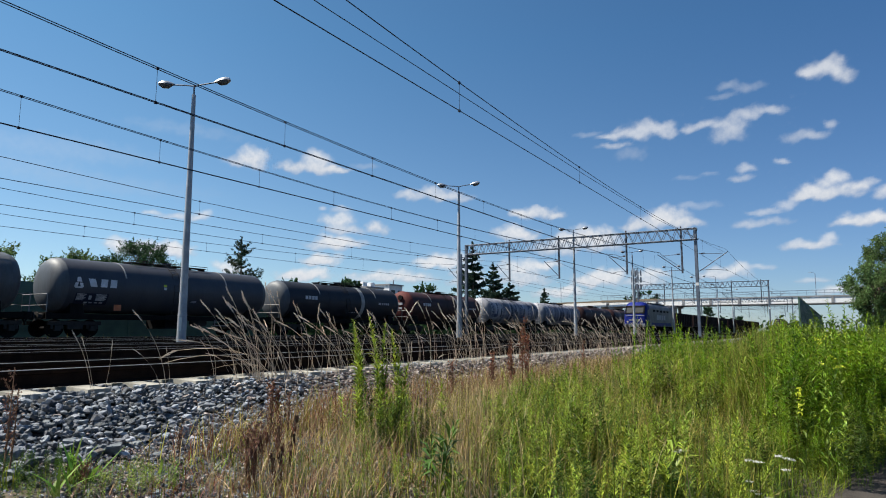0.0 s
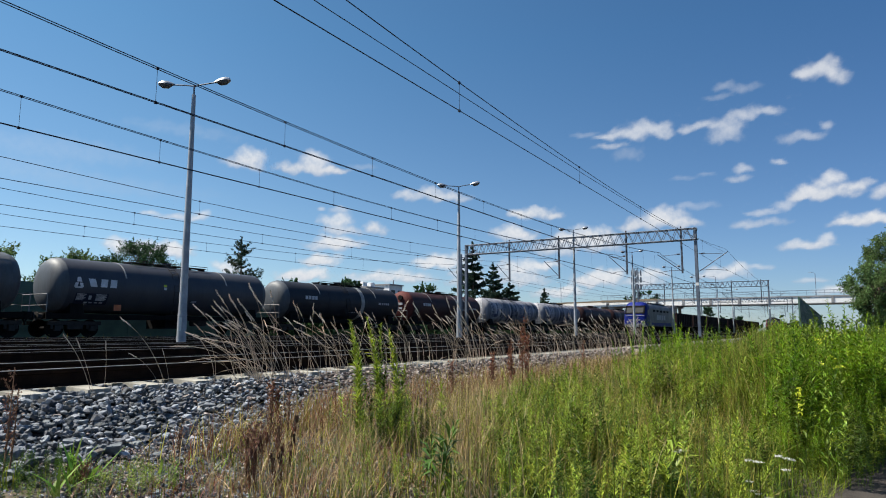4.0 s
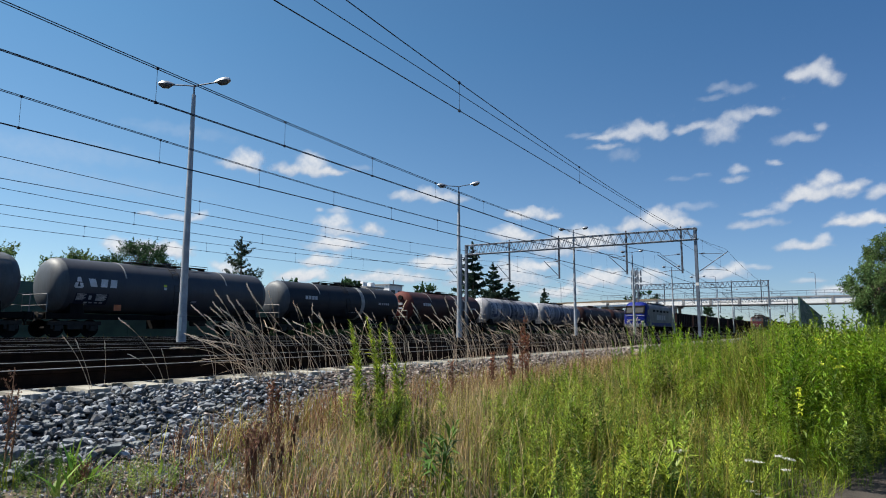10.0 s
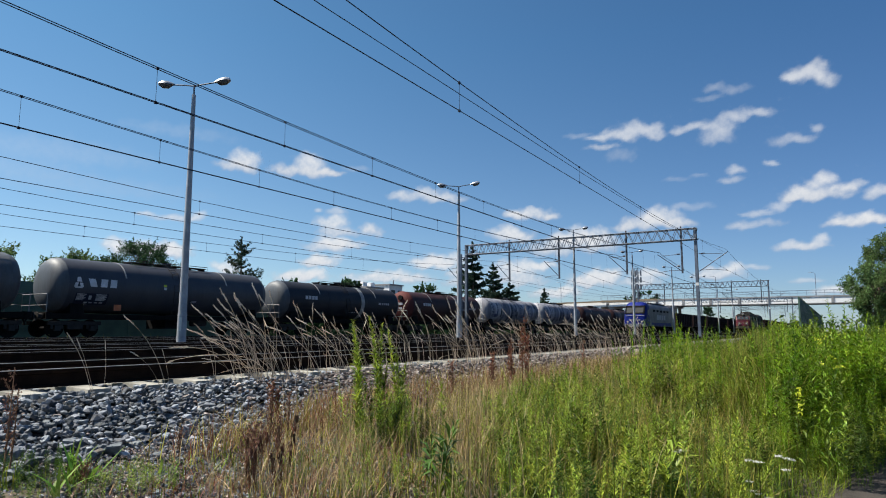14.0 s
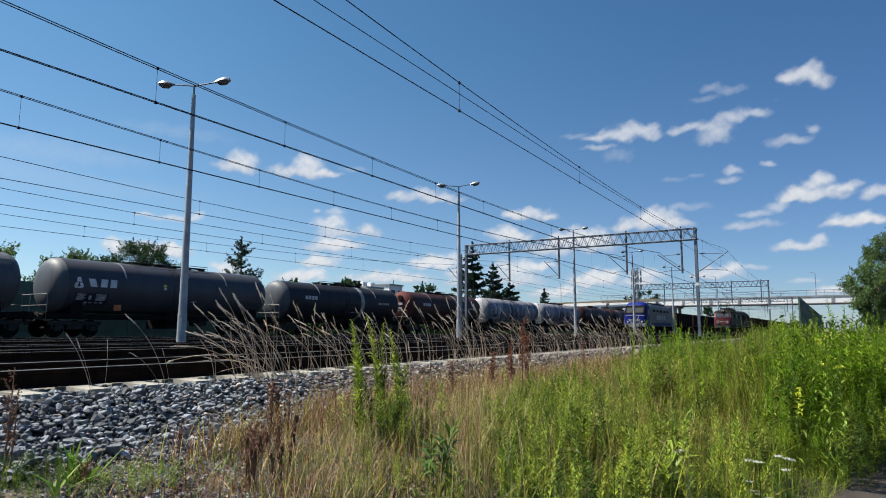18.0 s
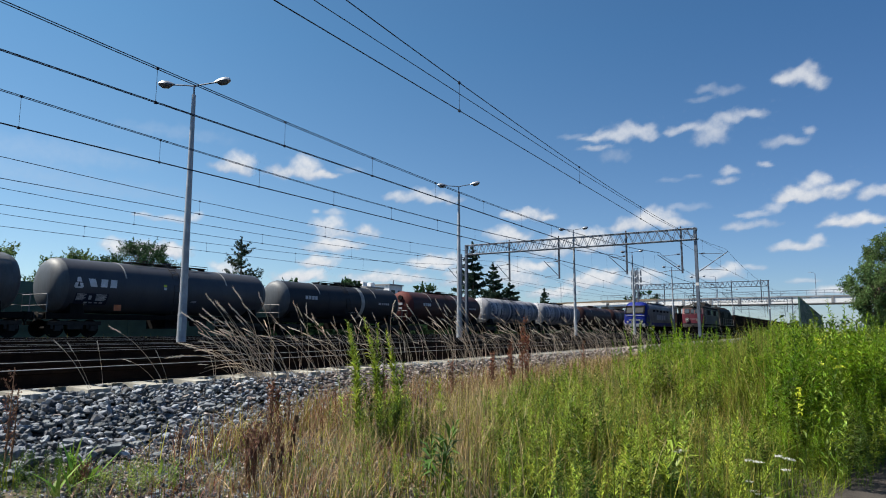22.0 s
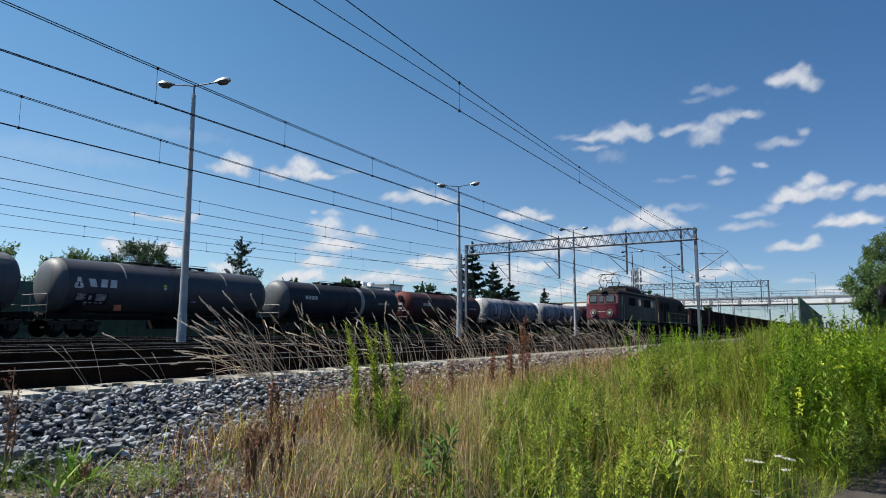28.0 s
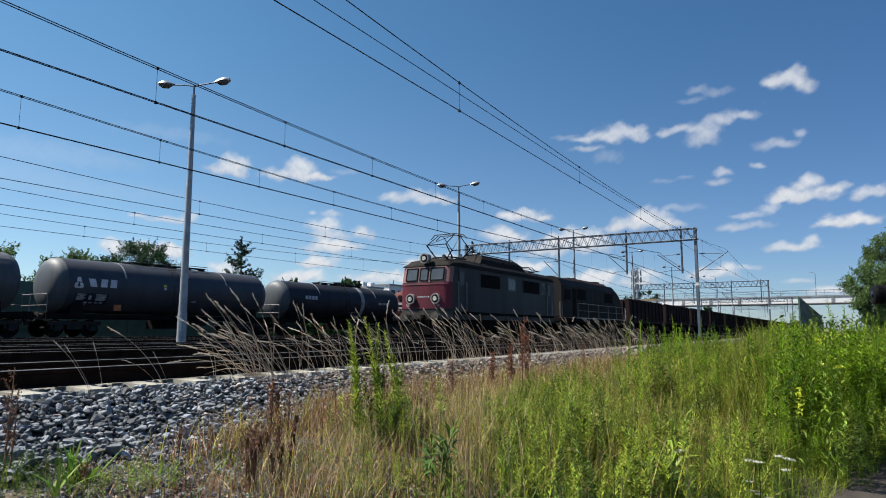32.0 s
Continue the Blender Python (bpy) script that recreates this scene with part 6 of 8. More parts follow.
def leafy_stem(h, nl, ll, lw, droop=0.3, low=0.1, fine=True):
    """One upright weed: a thin stem and lance-shaped leaves rising all round it. Returns arrays."""
    bend = rng.normal(0, 0.09, 2)
    V, Q, T = [], [], []
    seg, r = (6 if fine else 3), 0.0025 + 0.0015 * h

    def axis(u):
        return np.array([bend[0] * h * u * u, bend[1] * h * u * u, h * u])
    for k in range(seg + 1):
        u = k / seg
        for a in range(3):
            V.append(axis(u) + np.array([math.cos(a * 2.094), math.sin(a * 2.094), 0]) * r * (1 - 0.7 * u))
    for k in range(seg):
        for a in range(3):
            Q.append((k * 3 + a, k * 3 + (a + 1) % 3, k * 3 + 3 + (a + 1) % 3, k * 3 + 3 + a))
    for i in range(nl):
        u = low + (1.0 - low) * ((i + 0.5) / nl) ** 0.85
        t = i * 2.4 + rng.normal(0, 0.35)
        c = axis(u)
        L = ll * rng.uniform(0.65, 1.25) * (1 - 0.6 * max(0, u - 0.7) / 0.3) * (0.75 + 0.25 * min(1, u / 0.4))
        e1 = radians(rng.uniform(25, 60) + 18 * max(0, u - 0.7) / 0.3)
        e2 = e1 - droop * rng.uniform(0.6, 2.4)
        d = np.array([math.cos(t), math.sin(t), 0.0])
        s = np.array([-math.sin(t), math.cos(t), 0.0])
        z = np.array([0, 0, 1.0])
        m = c + (d * math.cos(e1) + z * math.sin(e1)) * L * 0.5
        e = m + (d * math.cos(e2) + z * math.sin(e2)) * L * 0.5
        up = (z * math.cos(e1) - d * math.sin(e1)) * lw * L * 0.18
        k = len(V)
        if not fine:
            V += [c, m + s * lw * L * 0.5 + up, e, m - s * lw * L * 0.5 + up]
            T += [(k, k + 1, k + 2), (k, k + 2, k + 3)]
            continue
        V += [c, m + s * lw * L * 0.5 + up, e, m - s * lw * L * 0.5 + up, m]
        T += [(k, k + 1, k + 4), (k + 1, k + 2, k + 4), (k + 2, k + 3, k + 4), (k + 3, k, k + 4)]
    return np.array(V), np.array(Q), np.array(T)


def planted(name, variants, P, S, material, parent=None):
    """Many plants joined into one mesh: each a turned, scaled variant."""
    Vs, Qs, Ts, k = [], [], [], 0
    for i in range(len(P)):
        v, q, t = variants[i % len(variants)]
        a = rng.uniform(0, 6.283)
        R = np.array([[math.cos(a), -math.sin(a), 0], [math.sin(a), math.cos(a), 0], [0, 0, 1]])
        tilt = rng.normal(0, 0.05, 2)
        w = v @ R.T * S[i]
        w = w + np.outer(w[:, 2], (tilt[0], tilt[1], 0))
        Vs.append(w + P[i])
        Qs.append(q + k)
        Ts.append(t + k)
        k += len(v)
    return bulk(name, np.concatenate(Vs), [np.concatenate(Qs), np.concatenate(Ts)], material, parent)


def spots(n, x0, x1, y0, y1, keep):
    """Random points of the verge for which keep(x, y) allows growth (0 to 1)."""
    P = np.stack([rng.uniform(x0, x1, n), rng.uniform(y0, y1, n)], 1)
    P = P[rng.uniform(size=n) < keep(P[:, 0], P[:, 1])]
    return np.column_stack([P, ground_z(P[:, 0])])


def clumps(n, x0, x1, y0, y1, keep, per=9, rad=0.11):
    """Like spots(), but in tufts with gaps between; a fourth column holds the vigour of each tuft."""
    C = spots(max(4, 3 * n // per), x0, x1, y0, y1, keep)
    C = C[rng.permutation(len(C))[:max(1, int(len(C) * 0.42))]]
    V = rng.uniform(0.76, 1.12, len(C))
    k = np.repeat(np.arange(len(C)), per)
    P = C[k, :2] + rng.normal(0, rad, (len(k), 2))
    ok = verge_room(P[:, 0], P[:, 1]) > 0.5
    P, k = P[ok], k[ok]
    return np.column_stack([P, ground_z(P[:, 0]), V[k] * (1 - 0.25 * np.minimum(1, np.linalg.norm(P - C[k, :2], axis=1) / (2 * rad)))])


def patchy(x, y, f=1.0, o=0.0):
    return 0.5 + 0.25 * np.sin(x * 2.3 * f + 1.7 * np.sin(y * 1.1 * f + o)) + 0.25 * np.sin(y * 1.9 * f + 2.1 * np.sin(x * 1.3 * f + o))


def bearing(x, y):
    """The angle from the line of the tracks, seen from where the path ends."""
    return np.degrees(np.arctan2(-x, y))


def depth(x, y):
    return 0.853 * y - 0.521 * x


def path_edge(y):
    return -0.08 + 0.03 * np.sin(y * 4) + np.maximum(0, y - 6.2) ** 1.3 * 0.13


def verge_height(x, y):
    """How tall the growth stands: highest along the path, dying down to the foot of the ballast."""
    a = bearing(x, y) + 3.0 * (patchy(x, y, 0.8, 1.0) - 0.5)
    near = np.interp(a, (-90, 2.5, 5.5, 14, 22, 30, 38, 46, 60), (0.5, 0.5, 0.58, 0.66, 0.58, 0.46, 0.32, 0.2, 0.12))
    far = np.interp(a, (-90, 4.5, 6.5, 8.5, 13.5, 16.5, 22, 30, 38, 46, 60), (1.37, 1.33, 1.10, 1.09, 1.04, 0.78, 0.60, 0.48, 0.34, 0.2, 0.12))
    w = np.clip((y - 6.6 - 0.9 * np.clip((a - 3) / 3, 0, 1)) / 0.9, 0, 1)
    h = (near * (1 - w) + far * w) * (0.82 + 0.3 * patchy(x, y, 2.2, 4.0))
    foot = np.interp(x, (-5.1, -4.6, -3.9, -3.2), (0.12, 0.3, 0.75, 1.0))
    edge = np.where(y < 9.0, np.clip((path_edge(y) - x) / 0.6, 0.55, 1.0), 1.0)
    return h * edge * np.where(a < 15, np.maximum(foot, 0.55), foot)


def verge_room(x, y):
    """1 where the verge grows, 0 on the path and on the ballast."""
    right = np.where(y < 8.8, path_edge(y), 3.5)
    return np.clip((right - x) / 0.08, 0, 1) * np.clip((x + 5.15) / 0.15, 0, 1) * np.clip((depth(x, y) - 3.7) / 0.5, 0, 1)


def share(a0, a1, soft=4.0):
    """Growth between two bearings, thinning out at both."""
    return lambda x, y: verge_room(x, y) * np.clip((bearing(x, y) - a0) / soft, 0, 1) * np.clip((a1 - bearing(x, y)) / soft, 0, 1)


def verge_plants():
    v = thing("verge_grass", "tangle of green and yellowing grass on the verge", "grass", kind="stuff")

    def grow(P, lo, hi, w, material, most=9.0, **kw):
        if len(P) == 0:
            return
        H = np.minimum(verge_height(P[:, 0], P[:, 1]) * rng.uniform(lo, hi, len(P)), most)
        V, F = blades(P, H, np.full(len(P), w) * rng.uniform(0.6, 1.4, len(P)), **kw)
        tagged(bulk("blades", V, F, material, v), kind="stuff")

    P1 = lambda x, y: np.clip(patchy(x, y, 1.1, 2.0) * 2.4 * patchy(x, y, 3.1, 0.5) ** 1.3, 0, 1)
    P2 = lambda x, y: np.clip(patchy(x, y, 0.7, 5.0) * 2.4 * patchy(x, y, 2.7, 3.5) ** 1.3, 0, 1)
    loose = dict(lean=0.5, curl=0.7)
    tongue = share(26.5, 32.5, 1.5)
    mid = lambda x, y: share(13, 41)(x, y) * np.clip((7.6 - depth(x, y)) / 1.5, 0.15, 1) * (1 - 0.85 * tongue(x, y))
    # short tangled grass in front of the tall stand
    grow(spots(14000, -3.4, 0.3, 4.6, 9, lambda x, y: share(3, 22)(x, y) * (0.08 + 0.75 * P1(x, y) ** 1.5)), 0.3, 0.85, 0.0065, GRASS, **loose)
    grow(spots(8000, -3.4, 0.3, 4.6, 9, lambda x, y: share(3, 22)(x, y) * (0.15 + 0.85 * P2(x, y))), 0.3, 1.0, 0.0055, OLIVE, **loose)
    grow(spots(1800, -3.4, 0.3, 4.8, 10, lambda x, y: share(3, 22)(x, y) * P2(x, y)), 0.5, 1.2, 0.005, STRAW, lean=0.3, curl=0.3)
    grow(spots(9000, -1.6, 0.8, 5.0, 9.5, lambda x, y: share(-90, 6)(x, y)), 0.2, 0.8, 0.0065, GRASS, **loose)
    grow(spots(16000, -5.2, 3.5, 9, 20, lambda x, y: share(-90, 18)(x, y) * P1(x, y)), 0.5, 1.0, 0.010, GRASS, lean=0.3, curl=0.4)
    grow(spots(7000, -5.2, 3.5, 9, 20, lambda x, y: share(4, 18)(x, y) * P2(x, y)), 0.6, 1.08, 0.007, OLIVE, lean=0.3, curl=0.4)
    grow(spots(13000, -5.2, 3.5, 20, 42, lambda x, y: share(-90, 18)(x, y) * P1(x, y)), 0.6, 1.0, 0.02, GRASS)
    grow(spots(9000, -3.0, 0.6, 7.8, 13, lambda x, y: share(3.6, 8.4, 1.0)(x, y)), 0.75, 1.2, 0.0075, GRASS, lean=0.2, curl=0.3)
    grow(spots(5000, -3.0, 0.6, 7.8, 13, lambda x, y: share(3.6, 8.4, 1.0)(x, y)), 0.75, 1.25, 0.0065, OLIVE, lean=0.2, curl=0.3)
    # low dark growth that covers the soil between the weeds
    grow(spots(16000, -3.8, 0.2, 3.6, 9, lambda x, y: share(2, 30)(x, y)), 0.15, 0.4, 0.008, WEEDDARK, **loose)
    # middle: green and yellowing mix
    grow(spots(20000, -5.0, -0.5, 2.5, 20, lambda x, y: mid(x, y) * (0.06 + 0.8 * P1(x, y) ** 1.5)), 0.35, 0.9, 0.0065, GRASS, **loose)
    grow(spots(10000, -5.0, -0.5, 2.5, 20, lambda x, y: share(14, 42)(x, y) * np.clip(1.0 - P1(x, y), 0, 1)), 0.35, 1.15, 0.006, OLIVE, lean=0.4, curl=0.5)
    grow(spots(12000, -5.1, -1.0, 2.0, 22, lambda x, y: (0.35 + 0.65 * np.clip((bearing(x, y) - 20) / 6, 0, 1)) * share(15, 44)(x, y) * P2(x, y)), 0.4, 1.2, 0.005, STRAW, lean=0.35, curl=0.45)
    # a drift of taller dry grass through the middle
    dry = lambda x, y: (0.3 + 0.7 * P2(x, y)) * np.maximum(share(23, 46)(x, y) * np.clip((depth(x, y) - 6.4) / 1.2, 0.06, 1), np.maximum(0.7 * share(37, 52)(x, y), 1.2 * tongue(x, y)))
    grow(spots(15000, -4.9, -1.6, 2.6, 11, dry), 0.6, 1.5, 0.0055, STRAW, lean=0.22, curl=0.4)
    grow(spots(6000, -4.9, -1.6, 2.6, 11, dry), 0.6, 1.4, 0.007, OLIVE, lean=0.25, curl=0.4)
    grow(spots(3500, -3.8, -0.3, 4.2, 9, lambda x, y: share(6, 28)(x, y) * (0.3 + 0.7 * P2(x, y))), 0.6, 1.3, 0.005, OLIVE, lean=0.3, curl=0.5)
    grow(spots(2000, -3.8, -0.3, 4.2, 9, lambda x, y: share(8, 28)(x, y) * P1(x, y)), 0.6, 1.25, 0.0045, STRAW, lean=0.3, curl=0.5)
    # low growth and litter among the gravel
    grow(spots(5500, -5.05, -2.0, 1.0, 7, lambda x, y: share(36, 80)(x, y) * P1(x, y) ** 2), 0.4, 1.5, 0.008, GRASS, most=0.17, **loose)
    grow(spots(7500, -5.1, -2.0, 1.0, 9, lambda x, y: share(28, 80)(x, y) * np.clip(1.0 - P1(x, y), 0, 1)), 0.4, 1.7, 0.005, STRAW, most=0.30, lean=0.9, curl=0.5)
    grow(spots(9000, -5.1, -2.0, 1.0, 9, lambda x, y: share(28, 80)(x, y) * P2(x, y)), 0.3, 1.3, 0.006, DOCK, most=0.22, lean=0.9, curl=0.5)
    # dry growth creeping up the foot of the ballast
    for n, w, mt in ((9000, 0.0055, STRAW), (7000, 0.006, DOCK), (4500, 0.007, OLIVE)):
        Y = 2.9 + 17 * rng.uniform(size=n)
        X = np.interp(Y, (3, 4.5, 7.0), (-4.35, -4.5, -4.8)) + rng.normal(0, 1, n) * np.interp(Y, (3, 7), (0.14, 0.28))
        ok = (X > -5.5) & (X < -4.0) & (rng.uniform(size=n) < (0.25 + 0.75 * P2(X, Y)) * np.clip((Y - 2.8) / 3.0, 0.1, 1))
        X, Y = X[ok], Y[ok]
        Pd = np.column_stack([X, Y, np.interp(X, (-6.0, -5.0, -4.4), (BED, -0.52, -0.60))])
        V, F = blades(Pd, rng.uniform(0.12, 0.42, len(X)), np.full(len(X), w), lean=0.5, curl=0.5)
        tagged(bulk("blades", V, F, mt, v), kind="stuff")
    # far verge out to the bridge, and the far side of the line
    F1 = spots(12000, -5.4, 6, 42, 130, lambda x, y: 0.9 + 0 * x)
    V, F = blades(F1, rng.uniform(0.7, 1.35, len(F1)), np.full(len(F1), 0.045))
    tagged(bulk("blades", V, F, GRASS, v), kind="stuff")
    F1 = spots(5000, -60, -39.5, 0, 140, lambda x, y: 0.8 + 0 * x)
    V, F = blades(F1, rng.uniform(0.3, 0.9, len(F1)), np.full(len(F1), 0.04))
    tagged(bulk("blades", V, F, GRASS, v), kind="stuff")
    F1 = spots(1500, -32.5, -30, 8, 70, lambda x, y: 0.5 * patchy(x, y))
    V, F = blades(F1, rng.uniform(0.15, 0.6, len(F1)), np.full(len(F1), 0.02))
    tagged(bulk("blades", V, F, OLIVE, v), kind="stuff")

    def stand(P, lo, hi, variants, material, label):
        S = verge_height(P[:, 0], P[:, 1]) * rng.uniform(lo, hi, len(P)) * (P[:, 3] if P.shape[1] > 3 else 1.0)
        P = P[:, :3]
        tagged(planted("weed_stand", variants, P, S, material), label, "weeds", kind="stuff")

    lance = [leafy_stem(1.0, n, l, w) for n, l, w in ((76, 0.09, 0.22), (68, 0.11, 0.19), (72, 0.10, 0.21), (64, 0.12, 0.18), (80, 0.086, 0.22), (70, 0.105, 0.2), (74, 0.095, 0.22), (64, 0.115, 0.19))]
    lance_far = [leafy_stem(1.0, n, l, w, fine=False) for n, l, w in ((64, 0.088, 0.25), (58, 0.104, 0.22), (62, 0.094, 0.24), (56, 0.112, 0.21), (66, 0.086, 0.24), (60, 0.100, 0.23))]
    lance_fine = [leafy_stem(1.0, n, l, w, fine=False) for n, l, w in ((84, 0.056, 0.26), (76, 0.068, 0.23), (82, 0.060, 0.25), (74, 0.072, 0.22), (86, 0.055, 0.25), (78, 0.064, 0.24))]
    broad = [leafy_stem(1.0, 32, 0.18, 0.18, droop=0.45) for _ in range(6)]
    bank = lambda x, y: share(-90, 6, 2.0)(x, y) * np.clip((y - 6.5) / 0.5, 0, 1)
    stand(clumps(760, -1.6, 1.2, 6.4, 10, bank, 7, 0.12), 0.75, 1.2, lance_fine, STANDGREEN, "dense stand of tall leafy green weeds")
    stand(clumps(760, -1.6, 1.2, 6.4, 10, bank), 0.75, 1.25, lance_fine, STANDBRIGHT, "bright green leafy weeds in the tall stand")
    stand(clumps(60, -1.6, 1.2, 6.4, 10, bank), 0.6, 0.9, lance_far, WEEDDARK, "dark green leafy weeds in the tall stand")
    front = share(3, 27.5, 2.0)
    stand(clumps(560, -3.6, 0.0, 4.6, 9, front, 7, 0.13), 0.6, 1.15, lance_far, WEED, "leafy green weeds in tangled grass")
    stand(clumps(420, -3.6, 0.0, 4.6, 9, front, 5, 0.12), 0.6, 1.2, lance, WEEDBRIGHT, "bright green leafy weeds in tangled grass")
    stand(clumps(220, -3.6, 0.0, 4.6, 9, front), 0.4, 0.75, lance_far, WEEDDARK, "dark green leafy weeds in tangled grass")
    stand(clumps(330, -3.4, 0.0, 4.6, 9, share(-4, 30), 6, 0.09), 0.4, 0.9, broad, WEED, "broad-leaved green weeds in the grass")
    both = lambda x, y: np.maximum(share(-90, 5.5, 1.5)(x, y), share(7.6, 17, 1.5)(x, y))
    stand(clumps(620, -5.0, 2.4, 8.5, 22, both, 9, 0.16), 0.78, 1.18, lance_fine, STANDGREEN, "dense stand of tall leafy green weeds")
    stand(clumps(900, -5.0, 2.4, 8.5, 20, both, 9, 0.15), 0.85, 1.22, lance_fine, STANDBRIGHT, "bright green leafy weeds in the tall stand")
    stand(spots(600, -5.2, 3.4, 22, 45, both), 0.8, 1.2, [leafy_stem(1.0, 26, 0.22, 0.24) for _ in range(4)], WEED, "dense stand of tall leafy green weeds")
    stand(clumps(760, -4.7, -0.5, 3.0, 14, mid, 6, 0.13), 0.6, 1.15, lance_far, WEED, "low leafy green weeds among dry grass")
    stand(clumps(560, -4.4, -1.0, 3.2, 9, mid, 7, 0.12), 0.65, 1.25, lance, WEEDBRIGHT, "bright green weeds among yellowing grass")
    stand(clumps(260, -4.4, -1.0, 3.2, 8, mid), 0.6, 1.0, lance_far, WEEDDARK, "dark green weeds among yellowing grass")
    stand(clumps(420, -4.2, -1.0, 3.2, 7.5, share(14, 42), 6, 0.09), 0.55, 1.1, broad, WEED, "green weeds among yellowing grass")
    stand(spots(420, -4.75, -3.7, 1.6, 2.9, share(40, 85)), 0.8, 1.7, broad, WEED, "small green weeds at the foot of the ballast")
    stand(clumps(300, -4.9, -2.0, 1.5, 6, share(34, 75), 5, 0.07), 0.5, 1.1, broad, WEED, "small green weeds among the gravel")

    stand(spots(260, -4.6, -2.6, 1.8, 4.2, share(38, 75)), 0.4, 0.9, lance, WEEDDARK, "small dark green weeds among the gravel")
    stand(clumps(190, -4.4, -1.0, 4.0, 11, share(14, 28, 3), 6, 0.13), 0.6, 1.15, lance_far, WEED, "leafy green weeds in tangled grass")
    stand(clumps(60, -4.4, -1.0, 4.0, 11, share(14, 28, 3), 6, 0.13), 0.6, 1.15, lance, WEEDBRIGHT, "bright green leafy weeds in tangled grass")
    coarse = [leafy_stem(1.0, 26, 0.24, 0.15, droop=0.5, low=0.2) for _ in range(5)]
    stand(clumps(130, -3.6, 0.0, 4.4, 8, share(5, 29, 2), 4, 0.08), 0.6, 1.05, coarse, WEEDBRIGHT, "coarse-leaved bright green weeds in the grass")
    stand(clumps(110, -3.6, 0.0, 4.4, 8, share(5, 29, 2), 4, 0.08), 0.6, 1.0, coarse, WEED, "coarse-leaved green weeds in the grass")
    # a dark low mat of weeds at the foot of the ballast
    Pm = np.column_stack([rng.uniform(-4.85, -3.9, 330), rng.uniform(1.6, 2.55, 330)])
    Pm = Pm[patchy(Pm[:, 0], Pm[:, 1], 3.0, 1.0) > 0.35]
    Pm = np.column_stack([Pm, ground_z(Pm[:, 0])])
    h = len(Pm) * 2 // 3
    tagged(planted("weed_stand", lance_far, Pm[:h], rng.uniform(0.09, 0.24, h), WEEDDARK), "low dark green weeds at the foot of the ballast", "weeds", kind="stuff")
    tagged(planted("weed_stand", broad, Pm[h:], rng.uniform(0.08, 0.18, len(Pm) - h), WEED), "low green weeds at the foot of the ballast", "weeds", kind="stuff")
    # weeds that hang over the edge of the path
    ye = rng.uniform(6.7, 9.0, 90)
    xe = path_edge(ye) + rng.uniform(-0.12, 0.16, 90)
    tagged(planted("weed_stand", lance_far, np.column_stack([xe, ye, ground_z(xe)])[:50], rng.uniform(0.3, 0.75, 50), WEED), "green weeds hanging over the edge of the path", "weeds", kind="stuff")
    tagged(planted("weed_stand", lance_far, np.column_stack([xe, ye, ground_z(xe)])[50:], rng.uniform(0.2, 0.6, 40), WEEDDARK), "dark green weeds hanging over the edge of the path", "weeds", kind="stuff")
    Pc = np.column_stack([rng.normal(-3.64, 0.15, 70), rng.normal(4.95, 0.27, 70)])
    Pc = np.column_stack([Pc, ground_z(Pc[:, 0])])
    tagged(planted("weed_stand", lance, Pc[:46], rng.uniform(0.25, 0.62, 46), WEED), "bushy green weeds round the tall stems", "weeds", kind="stuff")
    tagged(planted("weed_stand", broad, Pc[46:], rng.uniform(0.3, 0.5, 24), WEEDBRIGHT), "bushy green weeds round the tall stems", "weeds", kind="stuff")
    # single plants that stand out
    singles = [(-3.80, 4.77, 1.12), (-3.83, 4.80, 1.02), (-3.77, 4.74, 0.9), (-3.80, 5.06, 1.10), (-3.82, 5.11, 1.15), (-3.78, 5.03, 0.95), (-3.79, 5.34, 1.04), (-3.76, 5.33, 0.85), (-3.72, 4.95, 0.7), (-3.7, 4.6, 0.62), (-3.66, 5.2, 0.72), (-3.5, 5.0, 0.6), (-3.3, 5.4, 0.6),
               (-2.25, 8.1, 1.35), (-2.05, 8.0, 1.30), (-1.55, 8.0, 1.42), (-1.45, 8.2, 1.40), (-1.2, 8.1, 1.36), (-1.9, 7.4, 1.25), (-0.95, 8.6, 1.38), (-0.4, 8.0, 1.42), (-0.2, 8.3, 1.46), (-0.05, 8.1, 1.4), (-0.3, 7.6, 1.38), (0.1, 8.4, 1.45), (-2.4, 9.0, 1.3)]
    for i, (x, y, h) in enumerate(singles):
        t = thing("tall_weed", "tall slender bright green leafy weed on the verge", "weed", pose(x, y, float(ground_z(x))), "tall green weeds")
        V, Q, T = leafy_stem(h, int((120 if i < 13 else 125) * h), 0.098 if i < 13 else 0.056, 0.25)
        bulk("stem_and_leaves", V, [Q, T], (WEED if i % 3 == 2 else WEEDBRIGHT) if i < 13 else (STANDGREEN if i % 2 else STANDBRIGHT), t)
        SWAY.append((t, 0.10, i))
    # dark lance-leaved plants and a coarse reed-like one in front
    for x, y, h, nl, ll, lw, mt, label in ((-2.30, 3.72, 0.56, 34, 0.20, 0.15, WEEDDARK, "dark green plant with long upright lance leaves"), (-2.38, 3.74, 0.44, 26, 0.18, 0.15, WEEDDARK, "dark green plant with long upright lance leaves"),
                                           (-2.26, 3.86, 0.40, 24, 0.18, 0.15, WEEDDARK, "dark green plant with long upright lance leaves"), (-1.08, 4.72, 0.52, 13, 0.30, 0.15, WEEDBRIGHT, "coarse reed-like plant with arching pale green leaves"),
                                           (-1.03, 4.68, 0.40, 10, 0.28, 0.15, WEEDBRIGHT, "coarse reed-like plant with arching pale green leaves")):
        t = thing("leafy_plant", label, "weed", pose(x, y, float(ground_z(x))), "single leafy plants")
